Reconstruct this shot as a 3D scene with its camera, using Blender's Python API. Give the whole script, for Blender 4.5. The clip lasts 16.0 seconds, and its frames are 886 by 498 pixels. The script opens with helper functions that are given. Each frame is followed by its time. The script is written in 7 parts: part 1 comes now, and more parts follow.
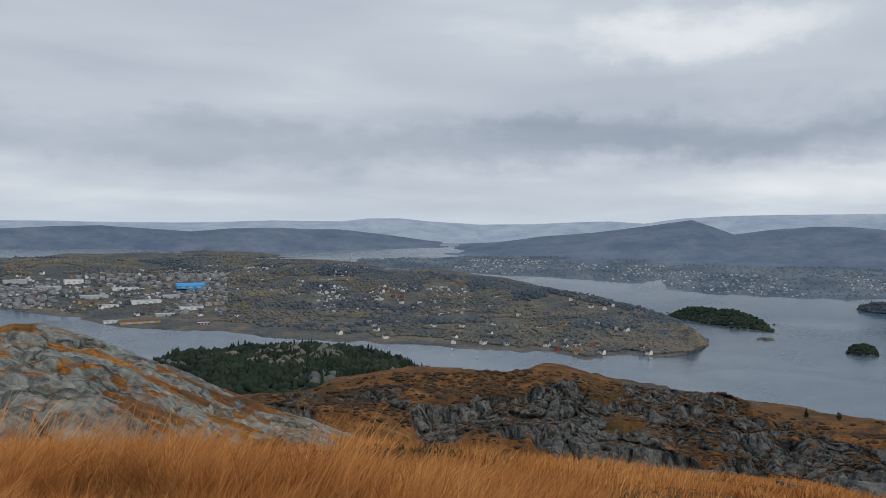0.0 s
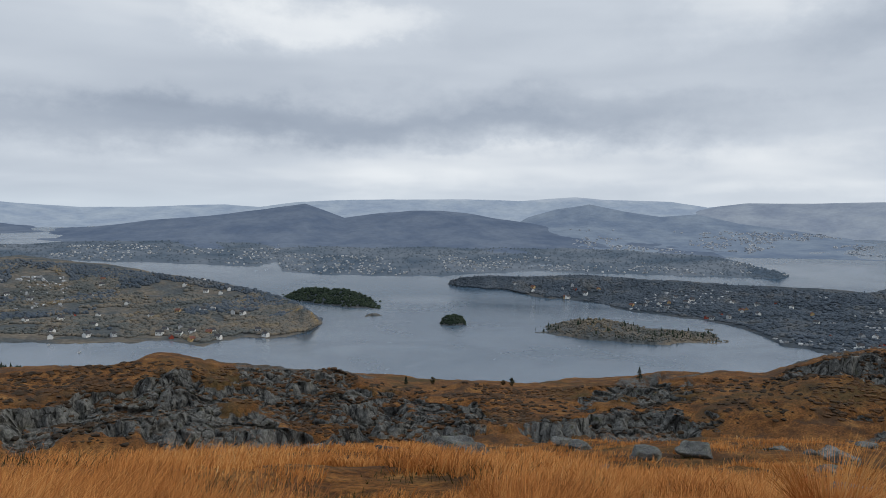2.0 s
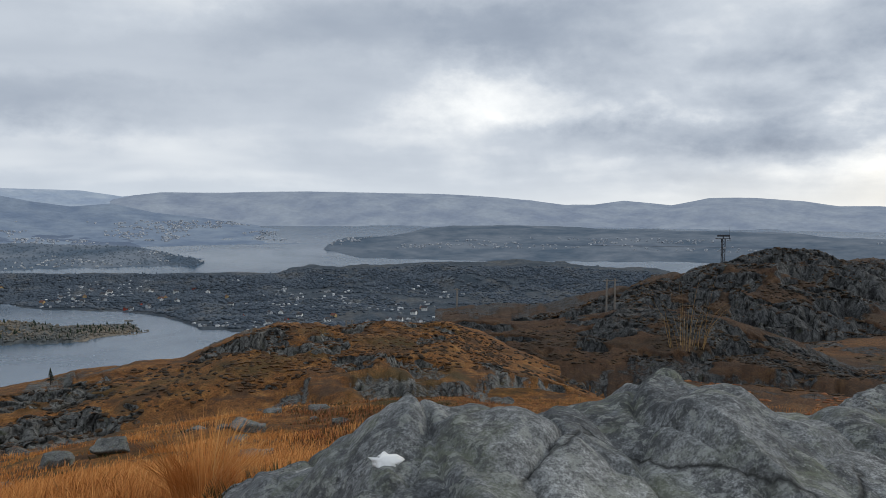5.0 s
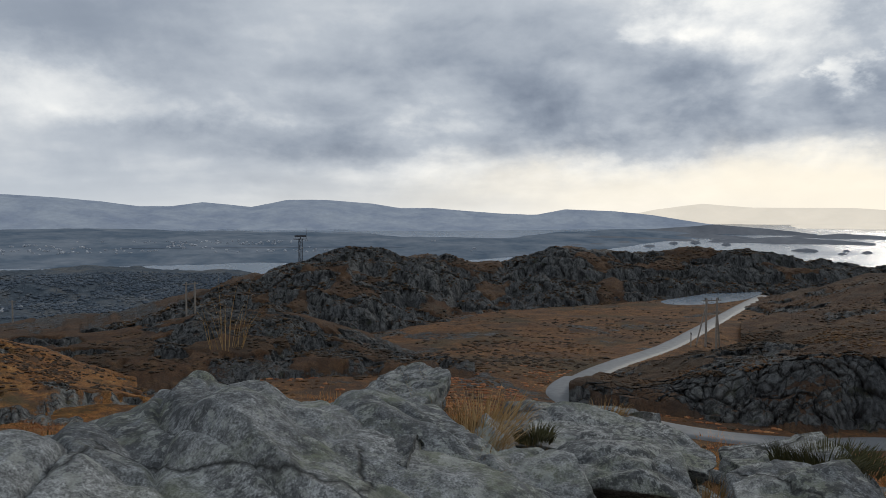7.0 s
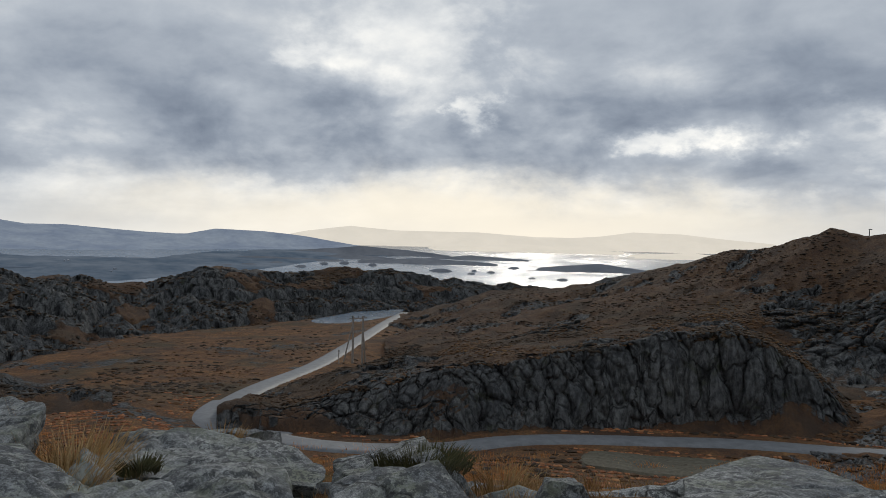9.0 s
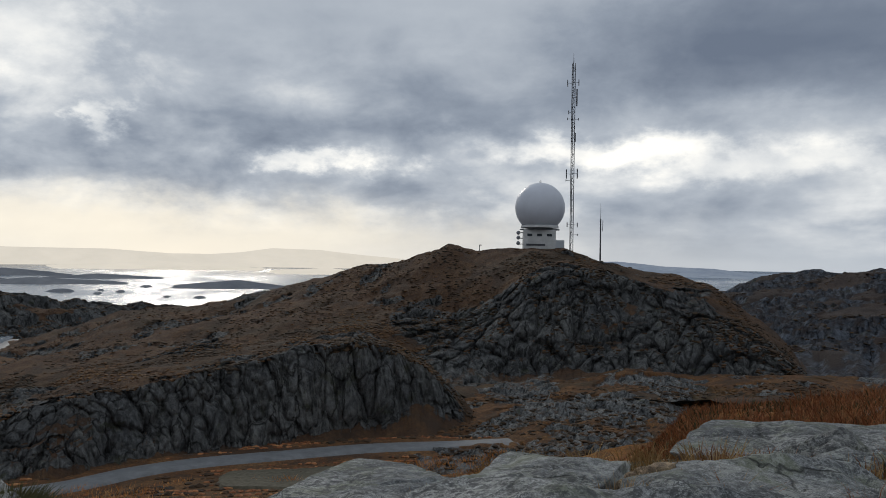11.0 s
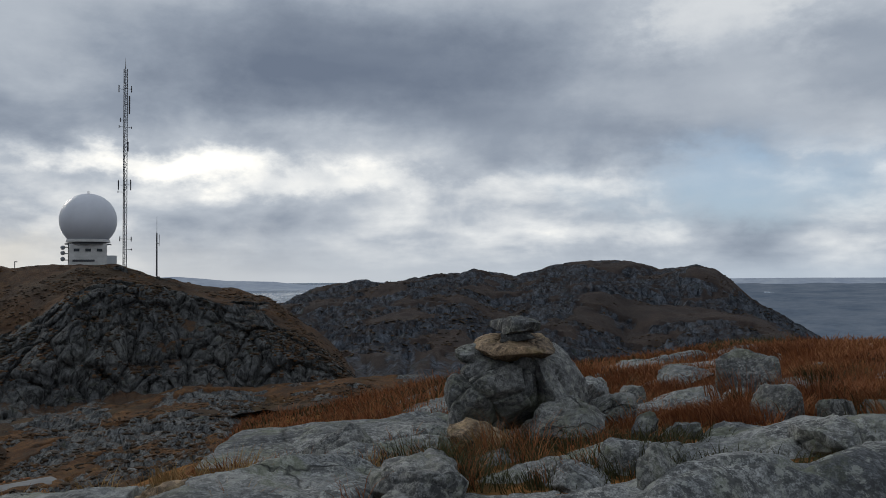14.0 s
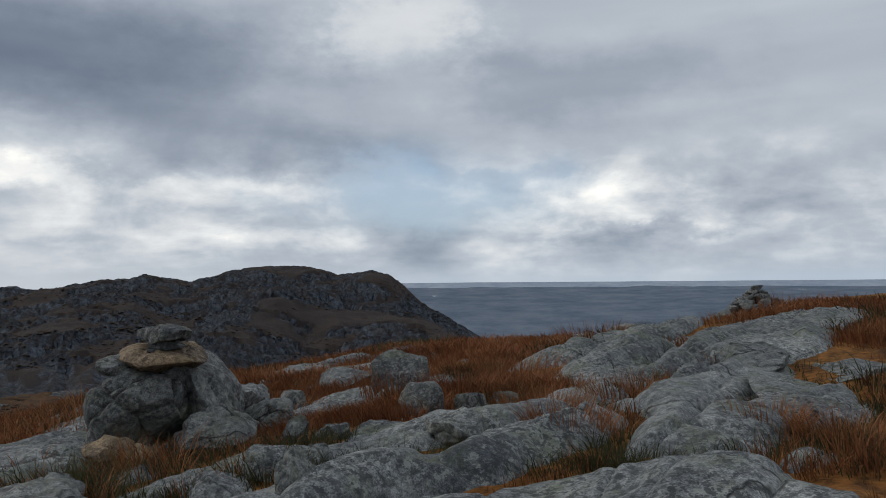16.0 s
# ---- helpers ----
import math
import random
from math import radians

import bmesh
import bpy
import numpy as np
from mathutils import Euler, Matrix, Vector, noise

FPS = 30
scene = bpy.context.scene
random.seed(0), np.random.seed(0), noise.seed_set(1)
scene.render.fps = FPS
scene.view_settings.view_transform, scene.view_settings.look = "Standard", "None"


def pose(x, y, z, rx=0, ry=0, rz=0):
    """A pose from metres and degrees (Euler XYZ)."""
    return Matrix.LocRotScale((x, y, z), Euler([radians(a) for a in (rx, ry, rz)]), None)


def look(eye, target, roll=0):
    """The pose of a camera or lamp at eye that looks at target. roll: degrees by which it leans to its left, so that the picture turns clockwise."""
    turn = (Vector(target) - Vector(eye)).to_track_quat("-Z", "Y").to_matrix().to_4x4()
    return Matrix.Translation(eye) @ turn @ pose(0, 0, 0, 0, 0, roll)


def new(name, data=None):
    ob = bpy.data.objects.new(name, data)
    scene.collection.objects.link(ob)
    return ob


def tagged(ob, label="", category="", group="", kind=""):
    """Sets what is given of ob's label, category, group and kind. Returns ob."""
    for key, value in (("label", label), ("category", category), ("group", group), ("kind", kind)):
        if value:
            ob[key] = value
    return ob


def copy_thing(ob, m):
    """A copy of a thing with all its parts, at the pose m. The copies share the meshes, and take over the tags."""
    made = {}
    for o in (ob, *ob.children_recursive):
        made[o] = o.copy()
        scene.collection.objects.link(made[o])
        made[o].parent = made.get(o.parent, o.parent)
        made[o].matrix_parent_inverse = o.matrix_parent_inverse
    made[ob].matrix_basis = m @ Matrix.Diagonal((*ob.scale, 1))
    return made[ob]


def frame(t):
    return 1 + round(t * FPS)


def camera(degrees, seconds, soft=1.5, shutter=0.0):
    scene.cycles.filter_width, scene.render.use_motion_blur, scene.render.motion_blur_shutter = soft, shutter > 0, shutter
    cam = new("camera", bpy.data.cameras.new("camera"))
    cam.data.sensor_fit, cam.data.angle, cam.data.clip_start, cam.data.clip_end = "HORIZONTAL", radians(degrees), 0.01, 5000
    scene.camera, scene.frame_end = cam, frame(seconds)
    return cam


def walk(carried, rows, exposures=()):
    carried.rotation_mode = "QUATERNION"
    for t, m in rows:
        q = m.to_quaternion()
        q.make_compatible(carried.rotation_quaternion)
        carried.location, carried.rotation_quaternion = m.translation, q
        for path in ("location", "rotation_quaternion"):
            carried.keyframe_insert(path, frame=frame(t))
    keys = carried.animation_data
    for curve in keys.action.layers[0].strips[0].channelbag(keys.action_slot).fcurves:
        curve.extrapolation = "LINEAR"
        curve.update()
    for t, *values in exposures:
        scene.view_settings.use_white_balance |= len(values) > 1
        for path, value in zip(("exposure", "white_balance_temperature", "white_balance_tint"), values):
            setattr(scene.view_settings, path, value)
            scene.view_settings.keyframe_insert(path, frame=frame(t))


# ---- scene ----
from functools import lru_cache

# ---- camera: held at arm's length and turned about a standing person ----
EYE_Z, ARM = 1.6, 0.6
cam = camera(57.50, 16.0, soft=0.6)
TURN = [
    (0.0, 0.02, -1.68, -0.59),
    (0.5, -6.92, -1.92, -0.84),
    (1.0, -13.02, -2.08, -0.78),
    (1.5, -19.82, -2.25, -0.87),
    (2.0, -26.76, -2.54, -0.81),
    (2.5, -33.60, -2.52, -0.82),
    (3.0, -39.86, -2.63, -0.66),
    (3.5, -46.71, -2.81, -0.60),
    (4.0, -54.47, -2.93, -0.67),
    (4.2, -57.52, -2.93, -0.69),
    (6.3, -84.04, -2.96, -0.20),
    (6.5, -88.36, -2.90, -0.42),
    (7.0, -95.65, -2.66, -0.29),
    (7.5, -102.11, -2.29, -0.54),
    (8.0, -107.77, -1.75, -1.00),
    (8.5, -114.11, -1.28, -1.22),
    (9.0, -119.95, -0.88, -1.32),
    (9.5, -125.05, -0.39, -1.45),
    (10.0, -131.24, 0.08, -1.41),
    (10.2, -134.37, 0.23, -1.28),
    (12.3, -156.50, 1.35, -0.62),
    (12.5, -157.91, 1.41, -0.50),
    (13.0, -163.90, 1.59, 0.01),
    (13.5, -170.34, 1.71, 0.24),
    (14.0, -175.56, 1.89, 0.41),
    (14.5, -183.62, 2.26, 0.70),
    (15.0, -188.56, 2.68, 0.85),
    (15.5, -192.14, 2.54, 0.59),
    (16.0, -198.00, 2.09, 0.55),
]
walk(cam, [(t, pose(-ARM * math.sin(radians(a)), ARM * math.cos(radians(a)), EYE_Z, 90 + p, r, a)) for t, a, p, r in TURN],
     exposures=[(0.0, 0.26), (3.0, 0.38), (4.2, 0.40), (6.3, 0.12), (7.0, 0.06), (9.0, 0.0), (12.5, 0.0), (16.0, 0.05)])

# ---- sky: broken overcast, the sun behind the clouds in the south-west ----
SUN_AZ, SUN_EL = 128.0, 22.0


def link(nt, a, b):
    nt.links.new(a, b)


def calc(nt, op, a, b=None, c=None):
    """A math node on sockets or numbers."""
    n = nt.nodes.new("ShaderNodeMath")
    n.operation = op
    for k, v in enumerate((a, b, c)):
        if v is None:
            continue
        if isinstance(v, (int, float)):
            n.inputs[k].default_value = v
        else:
            link(nt, v, n.inputs[k])
    return n.outputs[0]


def mixed(nt, fac, a, b, blend="MIX"):
    n = nt.nodes.new("ShaderNodeMix")
    n.data_type, n.blend_type = "RGBA", blend
    n.clamp_factor = True
    for k, v in ((0, fac), (6, a), (7, b)):
        if isinstance(v, (int, float)):
            n.inputs[k].default_value = v
        elif isinstance(v, tuple):
            n.inputs[k].default_value = (*v[:3], 1)
        else:
            link(nt, v, n.inputs[k])
    return n.outputs[2]


def ramp(nt, fac, stops, interp="LINEAR"):
    n = nt.nodes.new("ShaderNodeValToRGB")
    n.color_ramp.interpolation = interp
    e = n.color_ramp.elements
    while len(e) < len(stops):
        e.new(0.5)
    for q, (p, c) in zip(e, stops):
        q.position = p
        q.color = (*c, 1) if isinstance(c, tuple) else (c, c, c, 1)
    link(nt, fac, n.inputs[0])
    return n.outputs[0]


def noise_tex(nt, vec, scale, detail=6, rough=0.55, distort=0.0, color=False):
    n = nt.nodes.new("ShaderNodeTexNoise")
    n.inputs["Scale"].default_value = scale
    n.inputs["Detail"].default_value = detail
    n.inputs["Roughness"].default_value = rough
    n.inputs["Distortion"].default_value = distort
    if vec is not None:
        link(nt, vec, n.inputs["Vector"])
    return n.outputs["Color" if color else "Fac"]


# bright openings (+) and heavy cloud banks (-): azimuth, height, half-widths in degrees, strength
CLOUD_EAST = [
    (-18, 1.9, 20, 1.7, 0.0), (-14, 5.6, 24, 1.7, -0.20), (20, 5.8, 20, 1.4, -0.24), (18, 13.2, 8, 1.8, 0.22), (5, 9.5, 26, 2.0, -0.05),
    (36, 7.2, 15, 1.5, -0.20), (40, 3.0, 26, 1.8, 0.12), (47, 13.5, 7, 2.0, 0.14), (61, 12.0, 13, 2.0, -0.18), (68, 6.6, 6.0, 2.6, 0.13),
]
CLOUD_SOUTH = [
    (74, 12.6, 8, 2.4, -0.24), (74, 7.2, 7, 1.9, 0.26), (86, 5.2, 8, 1.5, -0.28), (98, 10.8, 10, 2.8, -0.20), (110, 11.8, 2.4, 0.8, 0.22),
    (109, 7.6, 8, 2.4, -0.34), (117, 13.6, 6, 3.0, 0.40), (123.4, 9.0, 1.8, 1.3, 0.50), (128, 6.4, 6, 1.8, -0.28), (112, 2.8, 20, 1.5, 0.26),
]
CLOUD_WEST = [
    (137, 6.7, 3.6, 0.7, 0.50), (138, 11.0, 11, 2.8, -0.16), (141, 4.9, 6, 1.2, -0.14), (155, 7.9, 8, 1.1, 0.66), (167, 6.6, 8, 1.1, 0.40),
    (170, 14.6, 16, 4.0, -0.66), (183, 9.6, 8, 2.0, -0.26), (160, 4.2, 5, 1.1, -0.10), (150, 3.2, 10, 1.4, 0.14), (196, 17.0, 5, 3.2, 0.30),
]
CLOUD_SEA = [
    (206, 13.6, 11, 2.4, -0.28), (211, 5.0, 6, 1.5, 0.26), (214, 3.4, 3, 0.7, -0.28), (202, 7.4, 3, 0.6, -0.20), (184, 4.0, 14, 1.9, 0.18), (180, 6.2, 6, 0.9, 0.16),
]


def make_sky():
    world = bpy.data.worlds.new("overcast_sky")
    scene.world = world
    world.use_nodes = True
    nt = world.node_tree
    nt.nodes.clear()
    co = nt.nodes.new("ShaderNodeTexCoord").outputs["Generated"]
    sep = nt.nodes.new("ShaderNodeSeparateXYZ")
    link(nt, co, sep.inputs[0])
    x, y, z = sep.outputs
    ca, sa = math.cos(radians(100)), math.sin(radians(100))
    # azimuth about the view's middle, so that the seam lies behind
    xr = calc(nt, "SUBTRACT", calc(nt, "MULTIPLY", x, ca), calc(nt, "MULTIPLY", y, sa))
    yr = calc(nt, "ADD", calc(nt, "MULTIPLY", x, sa), calc(nt, "MULTIPLY", y, ca))
    az = calc(nt, "MULTIPLY_ADD", calc(nt, "ARCTAN2", xr, yr), 57.29578, 100.0)
    el = calc(nt, "MULTIPLY", calc(nt, "ARCSINE", z), 57.29578)
    # a flat cloud deck seen in perspective
    zz = calc(nt, "ADD", calc(nt, "MAXIMUM", z, 0.0), 0.11)
    comb = nt.nodes.new("ShaderNodeCombineXYZ")
    link(nt, calc(nt, "DIVIDE", x, zz), comb.inputs[0])
    link(nt, calc(nt, "DIVIDE", y, zz), comb.inputs[1])
    deck = comb.outputs[0]
    big = noise_tex(nt, deck, 0.55, 3, 0.5, 0.3)
    rolls = nt.nodes.new("ShaderNodeCombineXYZ")
    zr = calc(nt, "ADD", calc(nt, "MAXIMUM", z, 0.0), 0.24)
    link(nt, calc(nt, "DIVIDE", x, zr), rolls.inputs[0])
    link(nt, calc(nt, "DIVIDE", y, zr), rolls.inputs[1])
    mid = noise_tex(nt, rolls.outputs[0], 2.4, 8, 0.52, 0.15)
    puff_co = nt.nodes.new("ShaderNodeVectorMath")
    puff_co.operation = "MULTIPLY"
    link(nt, co, puff_co.inputs[0])
    puff_co.inputs[1].default_value = (1, 1, 1.7)
    puff = noise_tex(nt, puff_co.outputs[0], 8.0, 9, 0.55, 0.2)
    wisp_co = nt.nodes.new("ShaderNodeVectorMath")
    wisp_co.operation = "MULTIPLY"
    link(nt, co, wisp_co.inputs[0])
    wisp_co.inputs[1].default_value = (1, 1, 6.0)
    wisp = noise_tex(nt, wisp_co.outputs[0], 3.0, 3, 0.5, 0.2)
    warp = noise_tex(nt, puff_co.outputs[0], 7.0, 6, 0.62, 0.0, True)
    wsep = nt.nodes.new("ShaderNodeSeparateXYZ")
    link(nt, warp, wsep.inputs[0])
    az_w = calc(nt, "MULTIPLY_ADD", calc(nt, "SUBTRACT", wsep.outputs[0], 0.5), 20.0, az)
    el_w = calc(nt, "MULTIPLY_ADD", calc(nt, "SUBTRACT", wsep.outputs[1], 0.5), 6.0, el)
    # towards the sun the deck breaks into separate heaps
    def bump(a0, e0, wa, we):
        da = calc(nt, "DIVIDE", calc(nt, "SUBTRACT", az_w, a0), wa)
        de = calc(nt, "DIVIDE", calc(nt, "SUBTRACT", el_w, e0), we)
        d2 = calc(nt, "ADD", calc(nt, "MULTIPLY", da, da), calc(nt, "MULTIPLY", de, de))
        return calc(nt, "EXPONENT", calc(nt, "MULTIPLY", calc(nt, "POWER", d2, 1.5), -0.8))
    broken = calc(nt, "MAXIMUM", bump(125, 6, 48, 9), bump(200, 4, 40, 5.5))
    c = calc(nt, "MULTIPLY_ADD", calc(nt, "SUBTRACT", big, 0.5), 0.36, 0.53)
    c = calc(nt, "MULTIPLY_ADD", calc(nt, "SUBTRACT", wisp, 0.5), 0.28, c)
    c = calc(nt, "MULTIPLY_ADD", calc(nt, "MULTIPLY", calc(nt, "SUBTRACT", mid, 0.5), broken), 0.85, c)
    c = calc(nt, "MULTIPLY_ADD", calc(nt, "MULTIPLY", calc(nt, "SUBTRACT", puff, 0.5), broken), 1.25, c)
    for a0, e0, wa, we, amp in CLOUD_EAST + CLOUD_SOUTH + CLOUD_WEST + CLOUD_SEA:
        c = calc(nt, "MULTIPLY_ADD", bump(a0, e0, wa, we), amp * (0.78 if amp > 0 else 0.72), c)
    col = ramp(nt, c, [(0.0, (0.15, 0.185, 0.25)), (0.3, (0.285, 0.33, 0.40)), (0.55, (0.455, 0.50, 0.56)), (0.8, (0.77, 0.79, 0.80)), (1.0, (1.08, 1.06, 1.0))])
    # warm light low under the sun, clear blue gaps over the open sea
    warm = bump(124, 1.0, 26, 2.6)
    col = mixed(nt, calc(nt, "MULTIPLY", warm, 0.85), col, (1.04, 0.95, 0.78))
    sky = nt.nodes.new("ShaderNodeTexSky")
    sky.sky_type, sky.sun_disc = "NISHITA", False
    sky.sun_elevation, sky.sun_rotation = radians(SUN_EL), radians(SUN_AZ)
    blue = nt.nodes.new("ShaderNodeVectorMath")
    blue.operation = "SCALE"
    link(nt, sky.outputs[0], blue.inputs[0])
    blue.inputs[3].default_value = 0.11
    clear = mixed(nt, 0.6, blue.outputs[0], (0.40, 0.56, 0.78))
    gap = calc(nt, "MULTIPLY", bump(197, 6.0, 9, 2.6), calc(nt, "SUBTRACT", 1.25, calc(nt, "MULTIPLY", c, 0.9)))
    col = mixed(nt, calc(nt, "MULTIPLY", gap, 0.8), col, clear)
    # low haze along the horizon
    haze = calc(nt, "EXPONENT", calc(nt, "MULTIPLY", calc(nt, "MAXIMUM", el, 0.0), -0.75))
    hz = ramp(nt, calc(nt, "DIVIDE", az, 230.0), [(0.0, (0.46, 0.53, 0.60)), (0.15, (0.54, 0.60, 0.66)), (0.30, (0.68, 0.72, 0.75)), (0.42, (0.90, 0.87, 0.80)), (0.55, (1.02, 0.93, 0.78)), (0.68, (0.60, 0.62, 0.64)), (0.85, (0.47, 0.54, 0.62)), (1.0, (0.45, 0.53, 0.62))])
    col = mixed(nt, calc(nt, "MULTIPLY", haze, 0.75), col, hz)
    # an overcast sky brightens towards the zenith
    lift = calc(nt, "MULTIPLY_ADD", calc(nt, "MAXIMUM", calc(nt, "SUBTRACT", z, 0.30), 0.0), 0.35, 1.0)
    grow = nt.nodes.new("ShaderNodeVectorMath")
    grow.operation = "SCALE"
    link(nt, col, grow.inputs[0])
    link(nt, lift, grow.inputs[3])
    bg = nt.nodes.new("ShaderNodeBackground")
    link(nt, grow.outputs[0], bg.inputs[0])
    out = nt.nodes.new("ShaderNodeOutputWorld")
    link(nt, bg.outputs[0], out.inputs[0])


make_sky()
sun_data = bpy.data.lights.new("sun", "SUN")
sun_data.energy, sun_data.angle, sun_data.color = 0.75, radians(12), (1.0, 0.93, 0.82)
sun = new("sun", sun_data)
sun.matrix_world = look((300 * math.sin(radians(SUN_AZ)), 300 * math.cos(radians(SUN_AZ)), 130), (0, 0, 0))


# ---- materials ----
def material(name, rough=0.85, metal=0.0):
    m = bpy.data.materials.new(name)
    m.use_nodes = True
    nt = m.node_tree
    b = nt.nodes["Principled BSDF"]
    b.inputs["Roughness"].default_value, b.inputs["Metallic"].default_value = rough, metal
    b.inputs["Specular IOR Level"].default_value = 0.3
    return m, nt, b


def place_co(nt):
    return nt.nodes.new("ShaderNodeNewGeometry").outputs["Position"]


def scaled(nt, vec, s):
    n = nt.nodes.new("ShaderNodeVectorMath")
    n.operation = "MULTIPLY"
    link(nt, vec, n.inputs[0])
    n.inputs[1].default_value = s
    return n.outputs[0]


def relief_bump(nt, b, height, strength, distance):
    n = nt.nodes.new("ShaderNodeBump")
    n.inputs["Strength"].default_value, n.inputs["Distance"].default_value = strength, distance
    link(nt, height, n.inputs["Height"])
    link(nt, n.outputs[0], b.inputs["Normal"])


def cell_edges(nt, vec, scale):
    n = nt.nodes.new("ShaderNodeTexVoronoi")
    n.feature = "DISTANCE_TO_EDGE"
    n.inputs["Scale"].default_value = scale
    link(nt, vec, n.inputs["Vector"])
    return n.outputs["Distance"]


def bent_co(nt, co, scale, amount):
    n = nt.nodes.new("ShaderNodeVectorMath")
    n.operation = "MULTIPLY_ADD"
    link(nt, noise_tex(nt, co, scale, 4, 0.6, 0, True), n.inputs[0])
    n.inputs[1].default_value = (amount, amount, amount)
    link(nt, co, n.inputs[2])
    return n.outputs[0]


def rock_colour(nt, co, s, tone=1.0):
    """Weathered grey rock of a hillside: pale and dark stains, upright joints. Returns colour and height."""
    k = tone
    big = noise_tex(nt, co, 0.35 * s, 5, 0.6)
    fine = noise_tex(nt, scaled(nt, co, (1, 1, 0.6)), 4.0 * s, 7, 0.68)
    col = ramp(nt, big, [(0.3, (0.17 * k, 0.178 * k, 0.185 * k)), (0.5, (0.25 * k, 0.257 * k, 0.257 * k)), (0.7, (0.34 * k, 0.343 * k, 0.33 * k))])
    col = mixed(nt, 0.75, col, ramp(nt, fine, [(0.34, 0.08), (0.5, 0.5), (0.66, 0.92)]), "OVERLAY")
    lichen = noise_tex(nt, co, 2.6 * s, 8, 0.72)
    col = mixed(nt, ramp(nt, lichen, [(0.57, 0.0), (0.61, 0.5)]), col, (0.43 * k, 0.44 * k, 0.39 * k))
    moss = noise_tex(nt, co, 0.8 * s, 6, 0.7, 0.2)
    col = mixed(nt, ramp(nt, moss, [(0.58, 0.0), (0.66, 0.6)]), col, (0.13 * k, 0.14 * k, 0.07 * k))
    streak = noise_tex(nt, scaled(nt, co, (1, 1, 0.22)), 1.3 * s, 6, 0.7, 0.2)
    col = mixed(nt, ramp(nt, streak, [(0.54, 0.0), (0.62, 0.75)]), col, (0.055 * k, 0.057 * k, 0.062 * k))
    edge = cell_edges(nt, scaled(nt, bent_co(nt, co, 1.3 * s, 0.8 / s), (1, 1, 0.35)), 0.7 * s)
    crack = ramp(nt, edge, [(0.0, 0.0), (0.035, 1.0)])
    col = mixed(nt, calc(nt, "MULTIPLY", calc(nt, "SUBTRACT", 1.0, crack), 0.8), col, (0.022, 0.022, 0.022))
    h = calc(nt, "MULTIPLY_ADD", crack, 0.5, calc(nt, "MULTIPLY", fine, 0.8))
    return col, h


def gneiss_colour(nt, co, s, tone=1.0):
    """Gneiss seen from close by: fine grain, faint foliation, crusts of lichen, hairline joints."""
    k = tone
    big = noise_tex(nt, co, 0.9 * s, 5, 0.6)
    col = ramp(nt, big, [(0.34, (0.13 * k, 0.137 * k, 0.142 * k)), (0.5, (0.29 * k, 0.295 * k, 0.287 * k)), (0.66, (0.47 * k, 0.466 * k, 0.435 * k))])
    band = noise_tex(nt, scaled(nt, bent_co(nt, co, 1.2 * s, 0.25), (2.0, 5.0, 16.0)), 1.4 * s, 5, 0.65)
    col = mixed(nt, 0.12, col, ramp(nt, band, [(0.36, 0.15), (0.64, 0.85)]), "OVERLAY")
    mid = noise_tex(nt, co, 16.0 * s, 7, 0.70)
    col = mixed(nt, 0.70, col, ramp(nt, mid, [(0.36, 0.15), (0.64, 0.85)]), "OVERLAY")
    grain = noise_tex(nt, co, 85.0 * s, 3, 0.6)
    col = mixed(nt, 0.45, col, ramp(nt, grain, [(0.38, 0.06), (0.62, 0.94)]), "OVERLAY")
    green = noise_tex(nt, co, 2.1 * s, 8, 0.68, 0.2)
    col = mixed(nt, ramp(nt, green, [(0.50, 0.0), (0.62, 0.6)]), col, (0.24 * k, 0.255 * k, 0.155 * k))
    pale = noise_tex(nt, co, 9.0 * s, 9, 0.72)
    col = mixed(nt, ramp(nt, pale, [(0.55, 0.0), (0.575, 0.6)]), col, (0.50 * k, 0.51 * k, 0.45 * k))
    where = noise_tex(nt, co, 1.3 * s, 4, 0.6)
    black = noise_tex(nt, co, 17.0 * s, 9, 0.74)
    spot = calc(nt, "MULTIPLY", ramp(nt, black, [(0.50, 0.0), (0.53, 0.8)]), ramp(nt, where, [(0.38, 0.15), (0.54, 1.0)]))
    col = mixed(nt, spot, col, (0.06 * k, 0.062 * k, 0.064 * k))
    edge = cell_edges(nt, scaled(nt, bent_co(nt, co, 1.7 * s, 0.5 / s), (1, 1, 0.7)), 0.85 * s)
    crack = ramp(nt, edge, [(0.0, 0.0), (0.016, 1.0)])
    some = ramp(nt, noise_tex(nt, co, 0.8 * s, 3, 0.5), [(0.45, 0.0), (0.55, 1.0)])
    open_crack = calc(nt, "MULTIPLY", calc(nt, "SUBTRACT", 1.0, crack), some)
    col = mixed(nt, calc(nt, "MULTIPLY", open_crack, 0.9), col, (0.025, 0.025, 0.023))
    h = calc(nt, "MULTIPLY_ADD", mid, 0.55, calc(nt, "MULTIPLY", grain, 0.22))
    h = calc(nt, "MULTIPLY_ADD", band, 0.12, h)
    h = calc(nt, "MULTIPLY_ADD", open_crack, -1.0, h)
    return col, h


